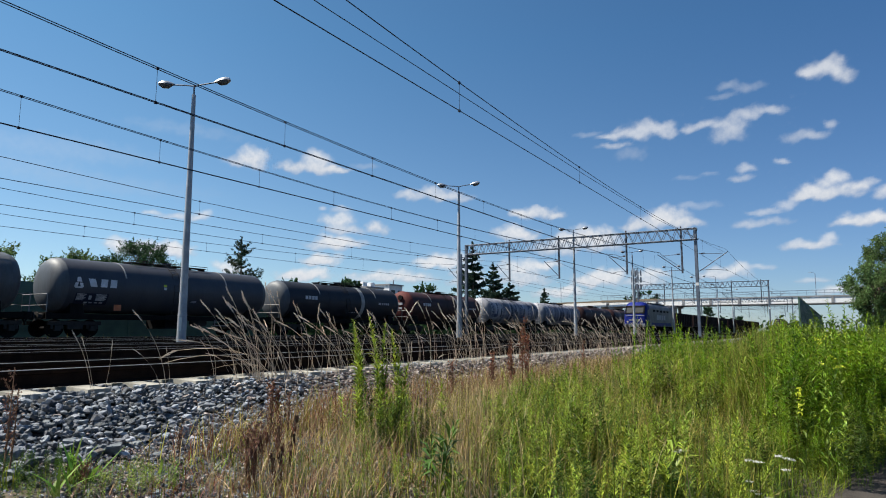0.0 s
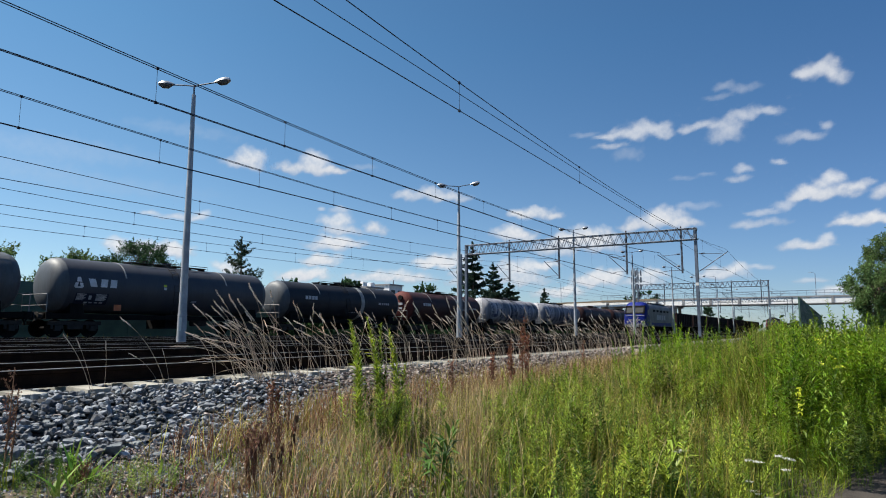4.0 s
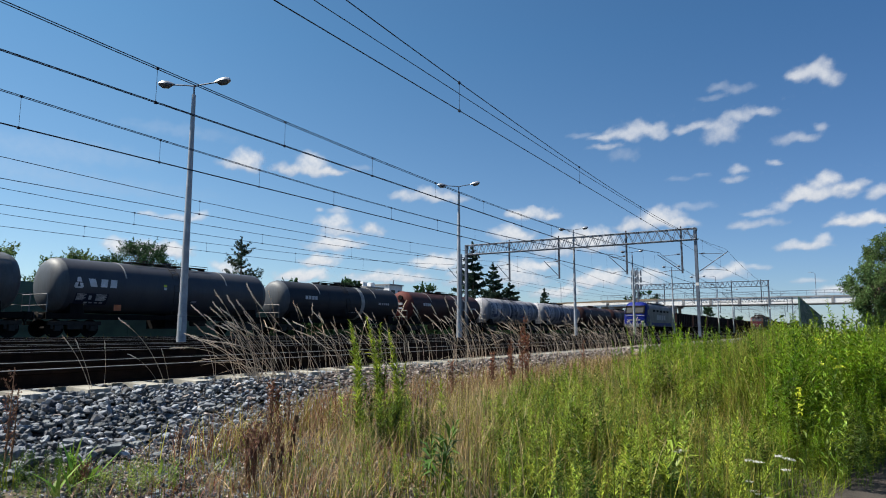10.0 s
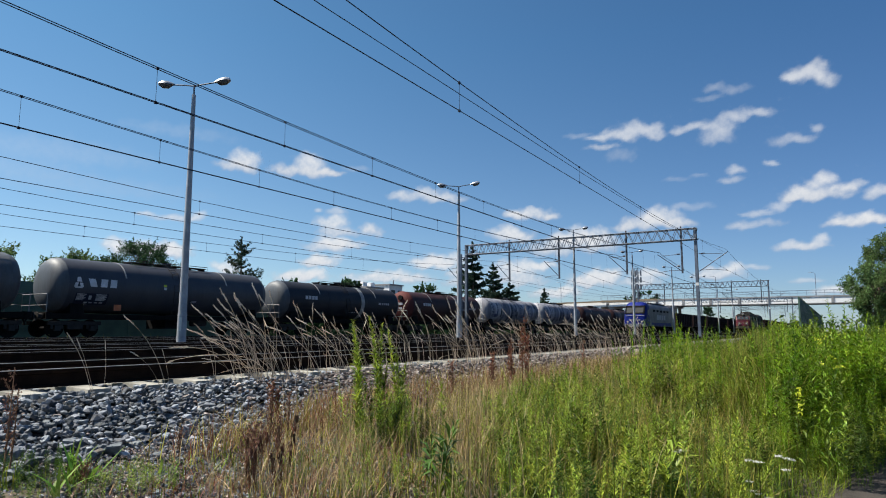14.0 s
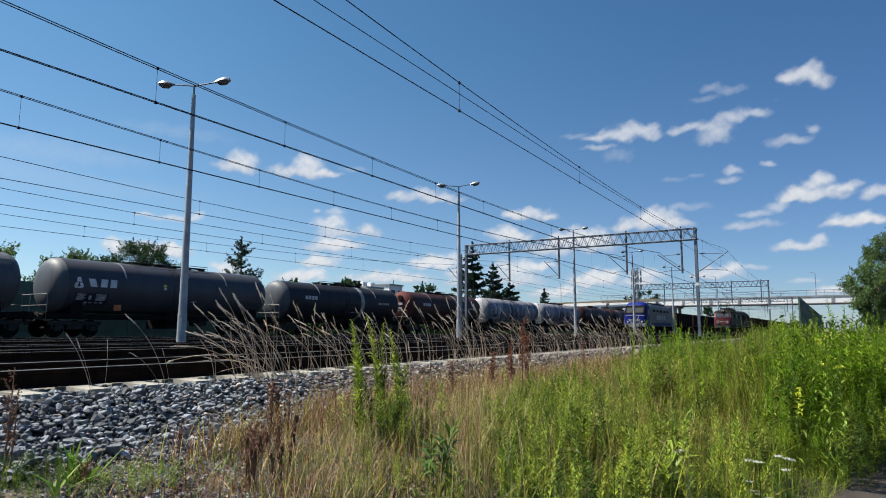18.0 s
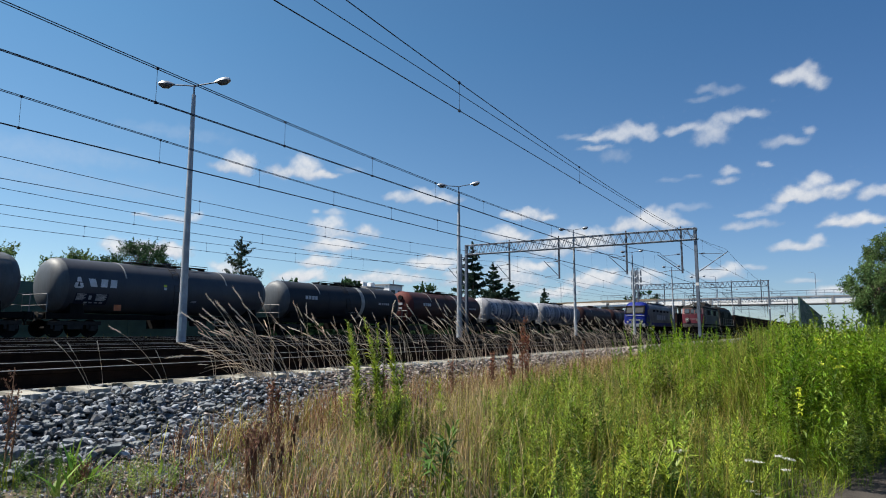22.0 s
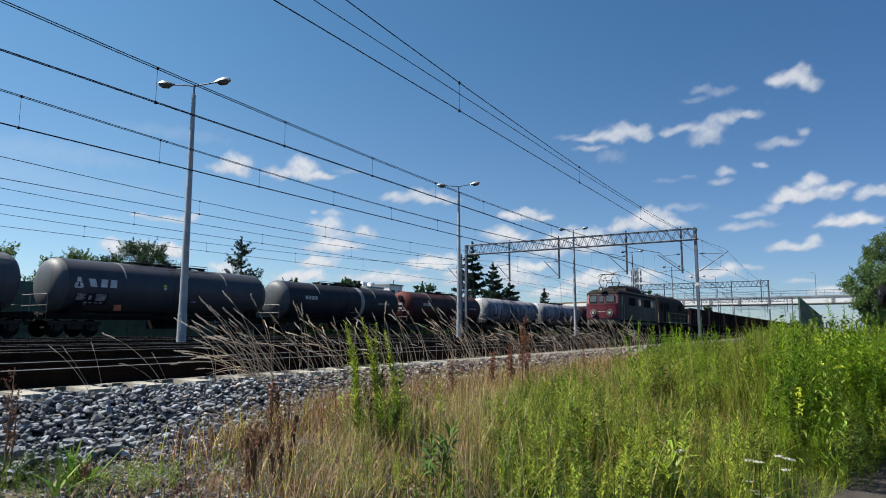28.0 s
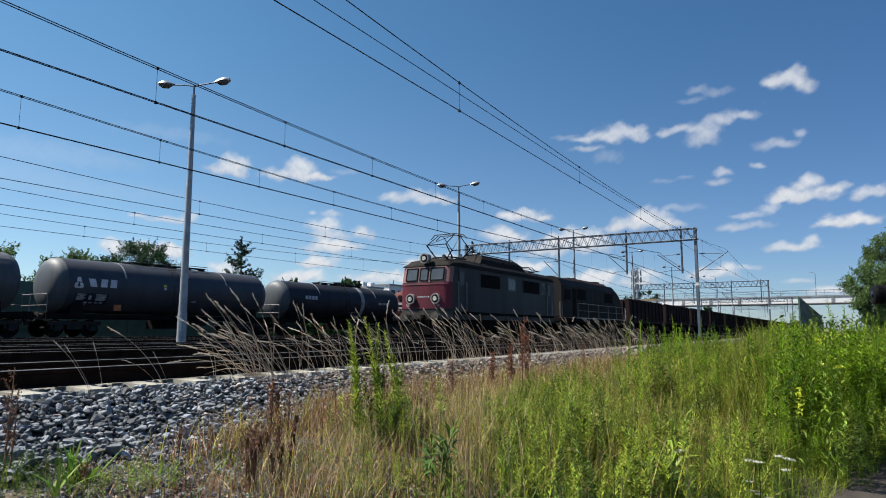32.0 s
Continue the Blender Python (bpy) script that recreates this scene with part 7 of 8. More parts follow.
        V, Q, T = leafy_stem(h, nl, ll, lw, droop=0.5, low=0.25)
        bulk("stem_and_leaves", V, [Q, T], mt, t)
    # clumps of fresh blades low on the verge
    for x, y, n, h in ((-4.33, 2.46, 10, 0.27), (-4.28, 2.52, 8, 0.22), (-4.08, 2.22, 7, 0.22), (-4.12, 2.98, 7, 0.14)):
        t = thing("weed_clump", "clump of broad yellow-green pointed leaves at the foot of the ballast", "weed", pose(x, y, float(ground_z(x))), "fresh green clumps")
        V, F = blades(rng.normal(size=(n, 3)) * (0.03, 0.03, 0), rng.uniform(0.7, 1.15, n) * h, np.full(n, 0.012 + 0.085 * h), lean=0.5, curl=0.55, seg=6)
        bulk("leaves", V, F, FRESHLEAF, t)
    for x, y, n, h in ((-4.6, 2.35, 9, 0.16), (-4.45, 2.12, 14, 0.2), (-2.3, 3.8, 22, 0.36), (-2.2, 3.7, 16, 0.32), (-0.95, 4.75, 18, 0.4), (-2.9, 3.4, 14, 0.16), (-1.7, 5.6, 16, 0.5)):
        t = thing("weed_clump", "clump of fresh bright green pointed leaves", "weed", pose(x, y, float(ground_z(x))), "fresh green clumps")
        V, F = blades(rng.normal(size=(n, 3)) * (0.05, 0.05, 0), rng.uniform(0.6, 1.1, n) * h, np.full(n, 0.004 + 0.045 * h), lean=0.5, curl=0.5, seg=5)
        bulk("leaves", V, F, WEEDBRIGHT, t)


def seed_stalk(h, lean, head=0.20, thick=0.0042):
    """A dry grass stalk that bows under its seed head."""
    m = Mesh()
    pts, n = [], 8
    for k in range(n + 1):
        u = k / n
        pts.append((lean * h * u ** 2.2, 0.0, h * (u - 0.28 * abs(lean) * u ** 3)))
    m.tube(pts, [thick * (1 - 0.5 * k / n) for k in range(n + 1)], 4)
    s = Mesh()
    a, b = Vector(pts[-2]), Vector(pts[-1])
    w = (b - a).normalized()
    hp = [b - w * head * 0.35 + w * head * u + Vector((0, 0, -0.25 * head * u * u * abs(lean))) for u in (0, 0.25, 0.5, 0.75, 1.0)]
    s.tube(hp, [0.002, 0.0048, 0.0055, 0.0045, 0.0015], 5)
    for i in range(24):
        u = 0.02 + 0.93 * i / 24
        c = hp[0].lerp(hp[-1], u)
        q = Vector(rng.normal(size=3)).normalized()
        s.tube([c, c + (q * 0.6 + w).normalized() * 0.030], [0.0034, 0.0010], 3)
    return m, s


SWAY = []


def dry_stalks():
    kinds = []
    for i in range(7):
        hh, le = ((0.85, 0.16), (1.0, 0.26), (0.85, 0.38), (0.95, 0.08), (0.9, 0.28), (0.72, 1.5), (1.05, 0.2))[i]
        kinds.append(seed_stalk(hh, le))
    protos = []
    for m, s in kinds:
        t = thing("dry_grass_stalk", "dry straw-coloured grass stalk with a seed head", "grass stalk", group="dry grass stalks")
        part("stalk", m, DRYSTALK, t)
        part("seed_head", s, SEED, t, "pale feathery seed head")
        protos.append(t)
    used = set()

    def plant(x, y, turn, tip, size, j, gain):
        z = float(np.interp(x, (-6.0, -5.0), (BED, -0.52))) - 0.02
        m = pose(x, y, z, 0, tip, turn) @ Matrix.Scale(size, 4)
        if j in used:
            ob = copy_thing(protos[j], m)
        else:
            used.add(j)
            ob = protos[j]
        ob.matrix_basis = m
        if gain:
            SWAY.append((ob, gain, len(SWAY)))

    for x, y, j, size, tip in ((-6.05, 3.56, 0, 0.70, 17), (-6.05, 3.58, 3, 0.55, 17), (-6.0, 3.64, 3, 0.50, -3), (-6.0, 4.32, 1, 0.86, 17), (-6.0, 4.26, 4, 0.54, 24), (-6.0, 4.36, 3, 0.42, 10), (-6.0, 5.6, 5, 1.15, 22), (-5.95, 5.7, 5, 1.1, 12),
                               (-5.95, 5.5, 2, 0.95, 20), (-5.95, 5.8, 5, 0.95, 26), (-5.9, 5.4, 1, 1.0, 12), (-5.95, 5.5, 6, 1.0, 6), (-5.9, 5.6, 4, 0.95, 18), (-5.95, 5.25, 2, 0.6, 30), (-5.9, 6.0, 6, 1.05, 10)):
        plant(x, y, 211, tip, size, j, 0.6)
    # one large tuft that fans out to one side
    for k in range(20):
        plant(-5.97 + rng.normal(0, 0.06), 5.75 + rng.normal(0, 0.22), rng.normal(211, 12), 2 + 2.3 * k + rng.normal(0, 3), 0.78 + 0.02 * (k % 9) + rng.uniform(0, 0.22), (1, 2, 4, 6, 0)[k % 5], 0.55)
    tufts = [5.3 + 19 * (k / 26) ** 1.25 + rng.normal(0, 0.12) for k in range(27)]
    for i in range(210):
        c = tufts[int(rng.integers(0, 27))]
        if (7.3 < c < 8.2 or c < 6.3) and rng.uniform() < 0.6:
            continue
        y = c + rng.normal(0, 0.10 + 0.012 * c)
        turn = rng.normal(211, 22) if rng.uniform() < 0.9 else rng.uniform(0, 360)
        plant(-5.95 + rng.normal(0, 0.12), y, turn, rng.normal(5, 11), rng.uniform(0.6, 1.15), 5 if rng.uniform() < 0.05 else (1, 1, 2, 2, 4, 6)[int(rng.integers(0, 6))], rng.uniform(0.35, 0.75))
    # the thicket of stalks behind these
    Vs, Fs, k = [], [], 0
    for i in range(210):
        y = tufts[int(rng.integers(0, 27))] + rng.normal(0, 0.22)
        m, s = kinds[(0, 1, 2, 1, 4, 6, 2, 3)[int(rng.integers(0, 8))]]
        M = pose(-6.05 + rng.normal(0, 0.2), y, BED - 0.03, 0, rng.normal(3, 10), rng.normal(211, 30)) @ Matrix.Scale(rng.uniform(0.4, 0.95), 4)
        A = np.array(M)
        for q in (m, s):
            v = np.array([tuple(p) for p in q.v]) @ A[:3, :3].T + A[:3, 3]
            Vs.append(v)
            Fs += [tuple(c + k for c in f) for f in q.f]
            k += len(v)
    mm = Mesh()
    mm.v, mm.f = [tuple(p) for p in np.concatenate(Vs)], Fs
    tagged(part("dry_grass_thicket", mm, DRYSTALK), "thicket of dry straw grass along the ballast", "dry grass", kind="stuff")
    for i in range(26):
        y = 4.6 + 10 * rng.uniform()
        plant(-4.7 + rng.normal(0, 0.25), y, rng.normal(211, 40), rng.normal(0, 8), rng.uniform(0.45, 0.75), int(rng.integers(0, 7)), 0.3)


def dock_plant(x, y, h, material, label, z=None, fat=1.0):
    t = thing("dock_plant", label, "weed", pose(x, y, float(ground_z(x)) if z is None else z), "dry docks")
    m = Mesh().tube([(0, 0, -0.02), (0.01, 0.01, h * 0.5), (0.0, 0.02, h)], [0.006, 0.005, 0.002], 5)
    Q = []
    for i in range(9):
        u = 0.3 + 0.65 * i / 9
        a = i * 2.4
        L = 0.10 * (1.1 - u) + 0.05
        e = Vector((math.cos(a) * L * 0.5, math.sin(a) * L * 0.5, h * u + L))
        m.tube([(0, 0, h * u), e], [0.003, 0.0015], 4)
        for k in range(16):
            Q.append(np.array((0, 0, h * u)) * (1 - k / 16) + np.array(e) * k / 16 + rng.normal(size=3) * 0.010 * fat)
    for k in range(30):
        Q.append(np.array((0, 0, h * rng.uniform(0.35, 1.0))) + rng.normal(size=3) * 0.012 * fat)
    part("stem", m, material, t)
    V, F = leaf_cards(np.array(Q), 0.013 * fat)
    tagged(bulk("seed_spike", V, F, material, t), kind="stuff")


def dead_dock(x, y, h):
    """A withered plant: a bent stalk hung with curled, drooping brown leaves."""
    t = thing("withered_dock", "withered dark brown dock with curled hanging leaves", "weed", pose(x, y, float(ground_z(x))), "withered docks")
    a, lean = rng.uniform(0, 6.28), rng.uniform(0.02, 0.08)
    pts = [np.array((math.cos(a) * lean * u * u, math.sin(a) * lean * u * u, h * u)) for u in (0, 0.33, 0.66, 1.0)]
    part("stem", Mesh().tube([tuple(p) for p in pts], [0.005, 0.004, 0.003, 0.0015], 4), DEADBROWN, t)
    n = int(50 * h) + 8
    P = np.array([pts[1] * (1 - f) + pts[3] * f for f in rng.uniform(-0.3, 1, n)]) + rng.normal(0, 0.006, (n, 3))
    V, F = blades(P, -rng.uniform(0.04, 0.09, n), rng.uniform(0.010, 0.022, n), lean=0.25, curl=0.4, seg=4)
    tagged(bulk("dead_leaves", V, F, DEADLEAF, t), kind="stuff")


def flowers():
    for x, y, h in ((-0.18, 6.9, 1.27), (-0.12, 6.95, 1.29), (-0.15, 6.85, 1.24), (0.0, 6.7, 1.06), (-0.03, 6.75, 1.04), (-0.16, 6.7, 1.07), (-0.10, 6.9, 1.12)):
        t = thing("yellow_flower", "yellow flowering weed above the green stand", "flower", pose(x, y, float(ground_z(x))), "yellow flowers")
        V, Q, T = leafy_stem(h, 30, 0.09, 0.22)
        bulk("stem_and_leaves", V, [Q, T], WEED, t)
        P = np.array([0, 0, h]) + rng.normal(size=(8, 3)) * (0.022, 0.022, 0.012)
        V, F = leaf_cards(P, 0.012)
        bulk("blossom", V, F, YELLOW, t)
    t = thing("yellow_flower", "tall yellow spike of a flowering mullein", "flower", pose(-0.33, 6.6, float(ground_z(-0.33))), "yellow flowers")
    V, Q, T = leafy_stem(0.84, 18, 0.10, 0.26)
    bulk("stem_and_leaves", V, [Q, T], WEED, t)
    P = np.stack([rng.normal(0, 0.012, 70), rng.normal(0, 0.012, 70), rng.uniform(0.60, 0.84, 70)], 1)
    V, F = leaf_cards(P, 0.012)
    bulk("blossom", V, F, YELLOW, t)
    for x, y, h in ((-1.05, 4.9, 0.42), (-1.02, 4.93, 0.43), (-0.59, 4.9, 0.45), (-0.55, 4.94, 0.44), (-0.52, 4.9, 0.45), (-0.40, 4.9, 0.51), (-0.36, 4.92, 0.50), (-0.33, 4.95, 0.49), (-0.36, 4.84, 0.44), (-0.59, 4.9, 0.31), (-0.57, 4.87, 0.26), (-0.54, 4.9, 0.24), (-0.46, 4.85, 0.24)):
        t = thing("white_umbel", "white flat-topped yarrow flower in the grass", "flower", pose(x, y, float(ground_z(x))), "white umbels")
        m = Mesh().tube([(0, 0, 0), (0.01, 0, h)], 0.003, 4)
        for i in range(8):
            a = i * 0.785
            m.tube([(0.01, 0, h * 0.9), (0.01 + 0.026 * math.cos(a), 0.026 * math.sin(a), h)], 0.0015, 3)
        part("stem", m, WEED, t)
        P = np.stack([0.01 + rng.normal(0, 0.014, 30), rng.normal(0, 0.014, 30), h + rng.normal(0, 0.002, 30)], 1)
        V, F = leaf_cards(P, 0.007, 0.0)
        bulk("blossom", V, F, WHITEPETAL, t)


# ---- photographer's lens that comes in from the side ----
def camera_lens():
    t = thing("camera_lens", "matt black zoom lens with ribbed rubber rings", "camera lens")
    n = 40
    rings = []
    for y, r in ((0.0, 0.034), (0.002, 0.037), (0.012, 0.038), (0.013, 0.036), (0.04, 0.036), (0.041, 0.034), (0.10, 0.033), (0.14, 0.032)):
        rings.append([(r * math.cos(6.2832 * i / n), y, r * math.sin(6.2832 * i / n)) for i in range(n)])
    part("barrel", Mesh().loft(rings), RUBBER, t, smooth=True)
    g = Mesh()
    for i in range(60):
        a = 6.2832 * i / 60
        c, s = math.cos(a), math.sin(a)
        g.tube([(0.0365 * c, 0.016, 0.0365 * s), (0.0365 * c, 0.036, 0.0365 * s)], 0.0012, 3)
    part("grip_ring", g, RUBBER, t)
    part("front_glass", Mesh().loft([[(r * math.cos(6.2832 * i / n), y, r * math.sin(6.2832 * i / n)) for i in range(n)] for y, r in ((-0.0015, 0.005), (0.001, 0.026), (0.004, 0.030))]), LENSGLASS, t, smooth=True)
    part("index_mark", Mesh().box(-0.0365, -0.0335, 0.055, 0.060, -0.004, 0.004), SIGNWHITE, t)
    return t


# ---- white butterfly that crosses before the tracks ----
def butterfly():
    t = thing("butterfly", "small white butterfly with dark wing tips in flight", "butterfly")
    part("body", Mesh().tube([(0, -0.011, 0), (0, 0, 0.001), (0, 0.010, 0)], [0.001, 0.002, 0.001], 6), RUBBER, t)
    wings = []
    for s in (-1, 1):
        m = Mesh()
        out = [(0.001, -0.010), (0.012, -0.017), (0.021, -0.010), (0.020, 0.0), (0.030, 0.010), (0.027, 0.019), (0.012, 0.014), (0.001, 0.006)]
        m.add([(s * x, y, 0.0004) for x, y in out] + [(s * x, y, -0.0004) for x, y in out],
              [tuple(range(8)), tuple(range(15, 7, -1))] + [(i, (i + 1) % 8, 8 + (i + 1) % 8, 8 + i) for i in range(8)])
        w = part("wing", m, WHITEPETAL, t)
        part("wing_tip", Mesh().add([(s * 0.030, 0.010, 0.0008), (s * 0.027, 0.019, 0.0008), (s * 0.022, 0.0155, 0.0008), (s * 0.030, 0.010, -0.0008), (s * 0.027, 0.019, -0.0008), (s * 0.022, 0.0155, -0.0008)],
                                    [(0, 1, 2), (5, 4, 3), (0, 3, 4, 1), (1, 4, 5, 2), (2, 5, 3, 0)]), RUBBER, w, "dark wing tip")
        wings.append((w, s))
    return t, wings


FLIGHT = ((0.0, -5.47, 0.86, -0.55), (8.2, -5.47, 0.86, -0.55), (8.5, -4.57, 2.26, -0.21), (8.6, -4.16, 2.6, -0.01), (8.7, -3.72, 2.95, 0.21), (8.8, -3.25, 3.33, 0.38), (8.9, -2.84, 3.67, 0.58), (9.0, -2.47, 4.1, 0.82), (9.3, -1.6, 7.6, 2.4), (11.0, 6.0, 14.0, 6.0), (32.0, 60.0, 20.0, 6.0))


# ---- clouds ----
def cloud(start, end, density, *puffs):
    """A heap of puffs 2.5 km away that drifts between two places (bearing, height); puffs: place and half size in metres."""
    R = 2500.0

    def at(az, el):
        az, el = radians(az), radians(el)
        c = Vector((-math.sin(az) * math.cos(el), math.cos(az) * math.cos(el), math.sin(el))) * R
        return look(c, (0, 0, 0)) @ pose(0, 0, 0, 0, 180, 0)

    wide, high = max(abs(p[0]) + p[2] for p in puffs) * 1.3, max(abs(p[1]) + p[3] for p in puffs) * 1.5
    step = 7.0 if wide < 250 else 16.0
    xs, ys = np.arange(-wide, wide + step, step), np.arange(-high, high + step, step)
    X, Y = np.meshgrid(xs, ys)
    # billows: the outline is pushed in and out at three sizes
    ph = rng.uniform(0, 6.28, 8)
    wx = 7 * np.sin(Y / 13 + ph[0] + np.sin(X / 21 + ph[1])) + 2.2 * np.sin(Y / 6.1 + X / 9 + ph[2]) + 0.8 * np.sin(X / 4.3 - Y / 5.2 + ph[3])
    wy = 6 * np.sin(X / 15 + ph[4] + np.sin(Y / 18 + ph[5])) + 2.0 * np.sin(X / 6.7 - Y / 8 + ph[6]) + 0.8 * np.sin(X / 4.1 + Y / 4.9 + ph[7])
    T = np.zeros_like(X)
    for cx, cy, rx, ry in puffs:
        k = min(1.0, ry / 24)
        dx, dy = (X - cx + wx * k) / (rx * 1.26), (Y - cy + wy * k) / (ry * 1.28)
        dy = np.where(dy < 0, dy * 1.25, dy)
        T += np.clip(1.05 - dx * dx - dy * dy, 0, None) ** 2
    T = np.sqrt(T)
    nx, ny = len(xs), len(ys)
    i = np.arange(nx * ny).reshape(ny, nx)
    q = np.stack([i[:-1, :-1], i[:-1, 1:], i[1:, 1:], i[1:, :-1]], -1).reshape(-1, 4)
    rim = np.minimum(np.minimum(X - xs[0], xs[-1] - X) / (0.12 * wide), np.minimum(Y - ys[0], ys[-1] - Y) / (0.12 * high))
    T = np.minimum(T, 1.2) - 0.14 - 0.6 * np.clip(1 - rim, 0, 1)
    ob = bulk("cloud", np.stack([X, Y, -0.00002 * X * X], -1).reshape(-1, 3), q, CLOUD, smooth=True)
    ob.data.attributes.new("thickness", "FLOAT", "POINT").data.foreach_set("value", T.astype(np.float32).ravel())
    ob.color = (1, 1, 1, density)
    tagged(ob, "small white fair-weather cloud drifting in the blue sky" if density > 0.5 else "thin veil of white cloud in the blue sky", "cloud", "clouds", "structure")
    ob.matrix_basis = at(*start)
    DRIFT.append((ob, at(*start), at(*end)))


def clouds():
    cloud((-0.35, 19.47), (2.27, 19.19), 0.80, (-22, 13, 43, 31), (24, 13, 40, 37), (47, -17, 34, 33), (-53, 13, 28, 15))
    cloud((14.12, 16.67), (16.42, 16.57), 0.72, (20, 9, 59, 41), (-35, 1, 78, 23), (82, 13, 49, 25), (111, -11, 39, 19), (-104, -3, 47, 10), (-84, -38, 66, 12))
    cloud((6.51, 16.50), (8.52, 16.38), 0.66, (51, 36, 53, 26), (-11, 2, 57, 36), (-11, -34, 57, 28), (-90, 14, 64, 16), (-144, 2, 32, 12), (131, 36, 44, 18))
    cloud((1.08, 15.30), (3.17, 14.94), 0.55, (-29, -12, 58, 21), (24, -16, 36, 15), (65, 14, 23, 19))
    cloud((6.09, 19.37), (8.51, 19.35), 0.30, (-21, 14, 35, 19), (40, -2, 55, 18), (-47, -21, 48, 12))
    cloud((4.71, 12.73), (6.48, 12.59), 0.62, (-41, 11, 38, 18), (-59, -21, 42, 14), (73, 23, 28, 12))
    cloud((-0.27, 10.99), (1.45, 10.92), 1.00, (-52, -16, 64, 30), (7, 22, 48, 28), (-4, -23, 105, 24), (84, -4, 50, 17), (-85, -30, 34, 15))
    cloud((-4.14, 10.24), (-2.68, 10.24), 0.85, (12, 4, 50, 23), (-29, -12, 32, 16))
    cloud((4.31, 9.32), (5.55, 9.14), 0.62, (62, 24, 42, 20), (-10, 3, 60, 13), (-14, -32, 91, 16), (-70, -40, 42, 12))
    cloud((-2.22, 8.29), (-0.99, 8.28), 1.00, (-2, 0, 77, 24), (48, -4, 52, 20), (-48, -7, 52, 13))
    cloud((1.59, 6.83), (2.76, 6.73), 0.85, (-26, -8, 63, 19), (54, 2, 30, 25), (16, -13, 73, 13))
    cloud((12.51, 9.40), (13.99, 9.38), 1.00, (27, 7, 79, 39), (-32, -14, 83, 29), (86, -22, 67, 21), (-105, -28, 47, 19))
    cloud((1.41, 3.85), (2.37, 3.84), 0.60, (0, 0, 56, 10))
    cloud((7.71, 4.82), (8.65, 4.80), 0.90, (6, -7, 88, 24), (48, 11, 48, 20), (-44, -17, 52, 14))
    cloud((4.87, 5.05), (5.85, 5.05), 0.60, (0, 0, 44, 12))
    cloud((-0.07, 3.09), (0.67, 3.07), 0.85, (-5, -3, 70, 15), (30, 3, 45, 15))
    cloud((17.80, 4.51), (18.56, 4.47), 1.00, (2, -7, 99, 34), (39, 10, 64, 30), (-39, -14, 64, 22))
    cloud((23.02, 10.28), (24.13, 10.10), 0.95, (1, 0, 86, 28), (-63, -2, 47, 17), (76, -13, 34, 15))
    cloud((24.75, 8.52), (25.76, 8.38), 1.00, (-23, 4, 73, 34), (31, -11, 62, 26))
    cloud((19.45, 7.74), (20.43, 7.61), 1.00, (36, 20, 105, 40), (88, -12, 95, 37), (-48, 8, 70, 25), (-80, -27, 105, 32))
    cloud((23.90, 5.01), (24.65, 4.92), 1.00, (-29, 20, 108, 37), (-18, -26, 103, 29), (68, 30, 62, 17))
    cloud((30.55, 5.30), (31.36, 5.19), 1.00, (-13, 37, 120, 32), (-72, 26, 79, 26), (46, -11, 68, 24), (64, -46, 89, 20))
    cloud((32.16, 12.05), (33.59, 11.79), 0.80, (-108, -5, 52, 22), (-3, 1, 87, 31), (77, -12, 83, 20))
    cloud((48.86, 14.58), (50.37, 13.80), 1.00, (29, 11, 55, 35), (-21, -14, 63, 23), (38, -28, 39, 19))
    cloud((42.98, 14.55), (44.38, 13.85), 1.00, (10, 13, 58, 36), (-56, -21, 87, 26), (37, -26, 66, 23), (89, -23, 54, 13))
    cloud((38.55, 14.39), (40.31, 13.84), 0.25, (0, 0, 55, 13))
    cloud((39.31, 9.32), (40.50, 8.84), 0.95, (-60, 11, 69, 35), (-43, -26, 86, 20), (86, -15, 43, 30))
    cloud((41.01, 10.56), (41.89, 10.14), 0.60, (22, 0, 43, 15), (-48, 2, 17, 11))
    cloud((41.02, 7.61), (41.31, 7.36), 1.00, (-28, -12, 100, 22), (36, 1, 90, 20), (-6, 14, 62, 20))
    cloud((42.14, 6.10), (42.42, 5.90), 1.00, (12, 1, 71, 28), (-20, -8, 61, 20))
    cloud((43.58, 4.81), (43.97, 4.66), 1.00, (2, -4, 112, 22), (36, 9, 60, 22), (-40, -13, 70, 18))
    cloud((36.14, 4.74), (36.64, 4.64), 1.00, (-87, -8, 106, 20), (22, 1, 101, 28), (109, -8, 82, 20))
    cloud((54.16, 9.45), (55.19, 9.15), 0.80, (81, 0, 37, 24), (8, -8, 79, 14), (-85, 0, 34, 10))
    cloud((55.98, 6.57), (56.31, 6.46), 1.00, (-96, 8, 58, 28), (32, 4, 102, 28), (99, -4, 55, 28), (-32, -12, 109, 24))
    cloud((49.89, 5.21), (50.25, 5.10), 0.95, (-14, 7, 55, 21), (10, -11, 59, 17))
    cloud((9.46, 10.30), (10.71, 10.20), 0.28, (9, -1, 68, 16), (-39, 5, 38, 12))
    cloud((16.45, 15.74), (18.41, 15.62), 0.25, (76, -32, 56, 29), (-80, 50, 52, 11))
    cloud((9.54, 12.73), (11.44, 12.60), 0.22, (-30, -3, 49, 10), (45, 5, 34, 8))
    cloud((21.13, 3.32), (21.81, 3.28), 1.00, (-12, -5, 101, 20), (41, 8, 66, 17))
    cloud((13.87, 4.43), (14.51, 4.40), 1.00, (14, 14, 72, 22), (-6, -16, 81, 20))
    cloud((63.54, 13.04), (64.44, 12.58), 0.14, (12, 30, 331, 48), (-91, -41, 252, 37))
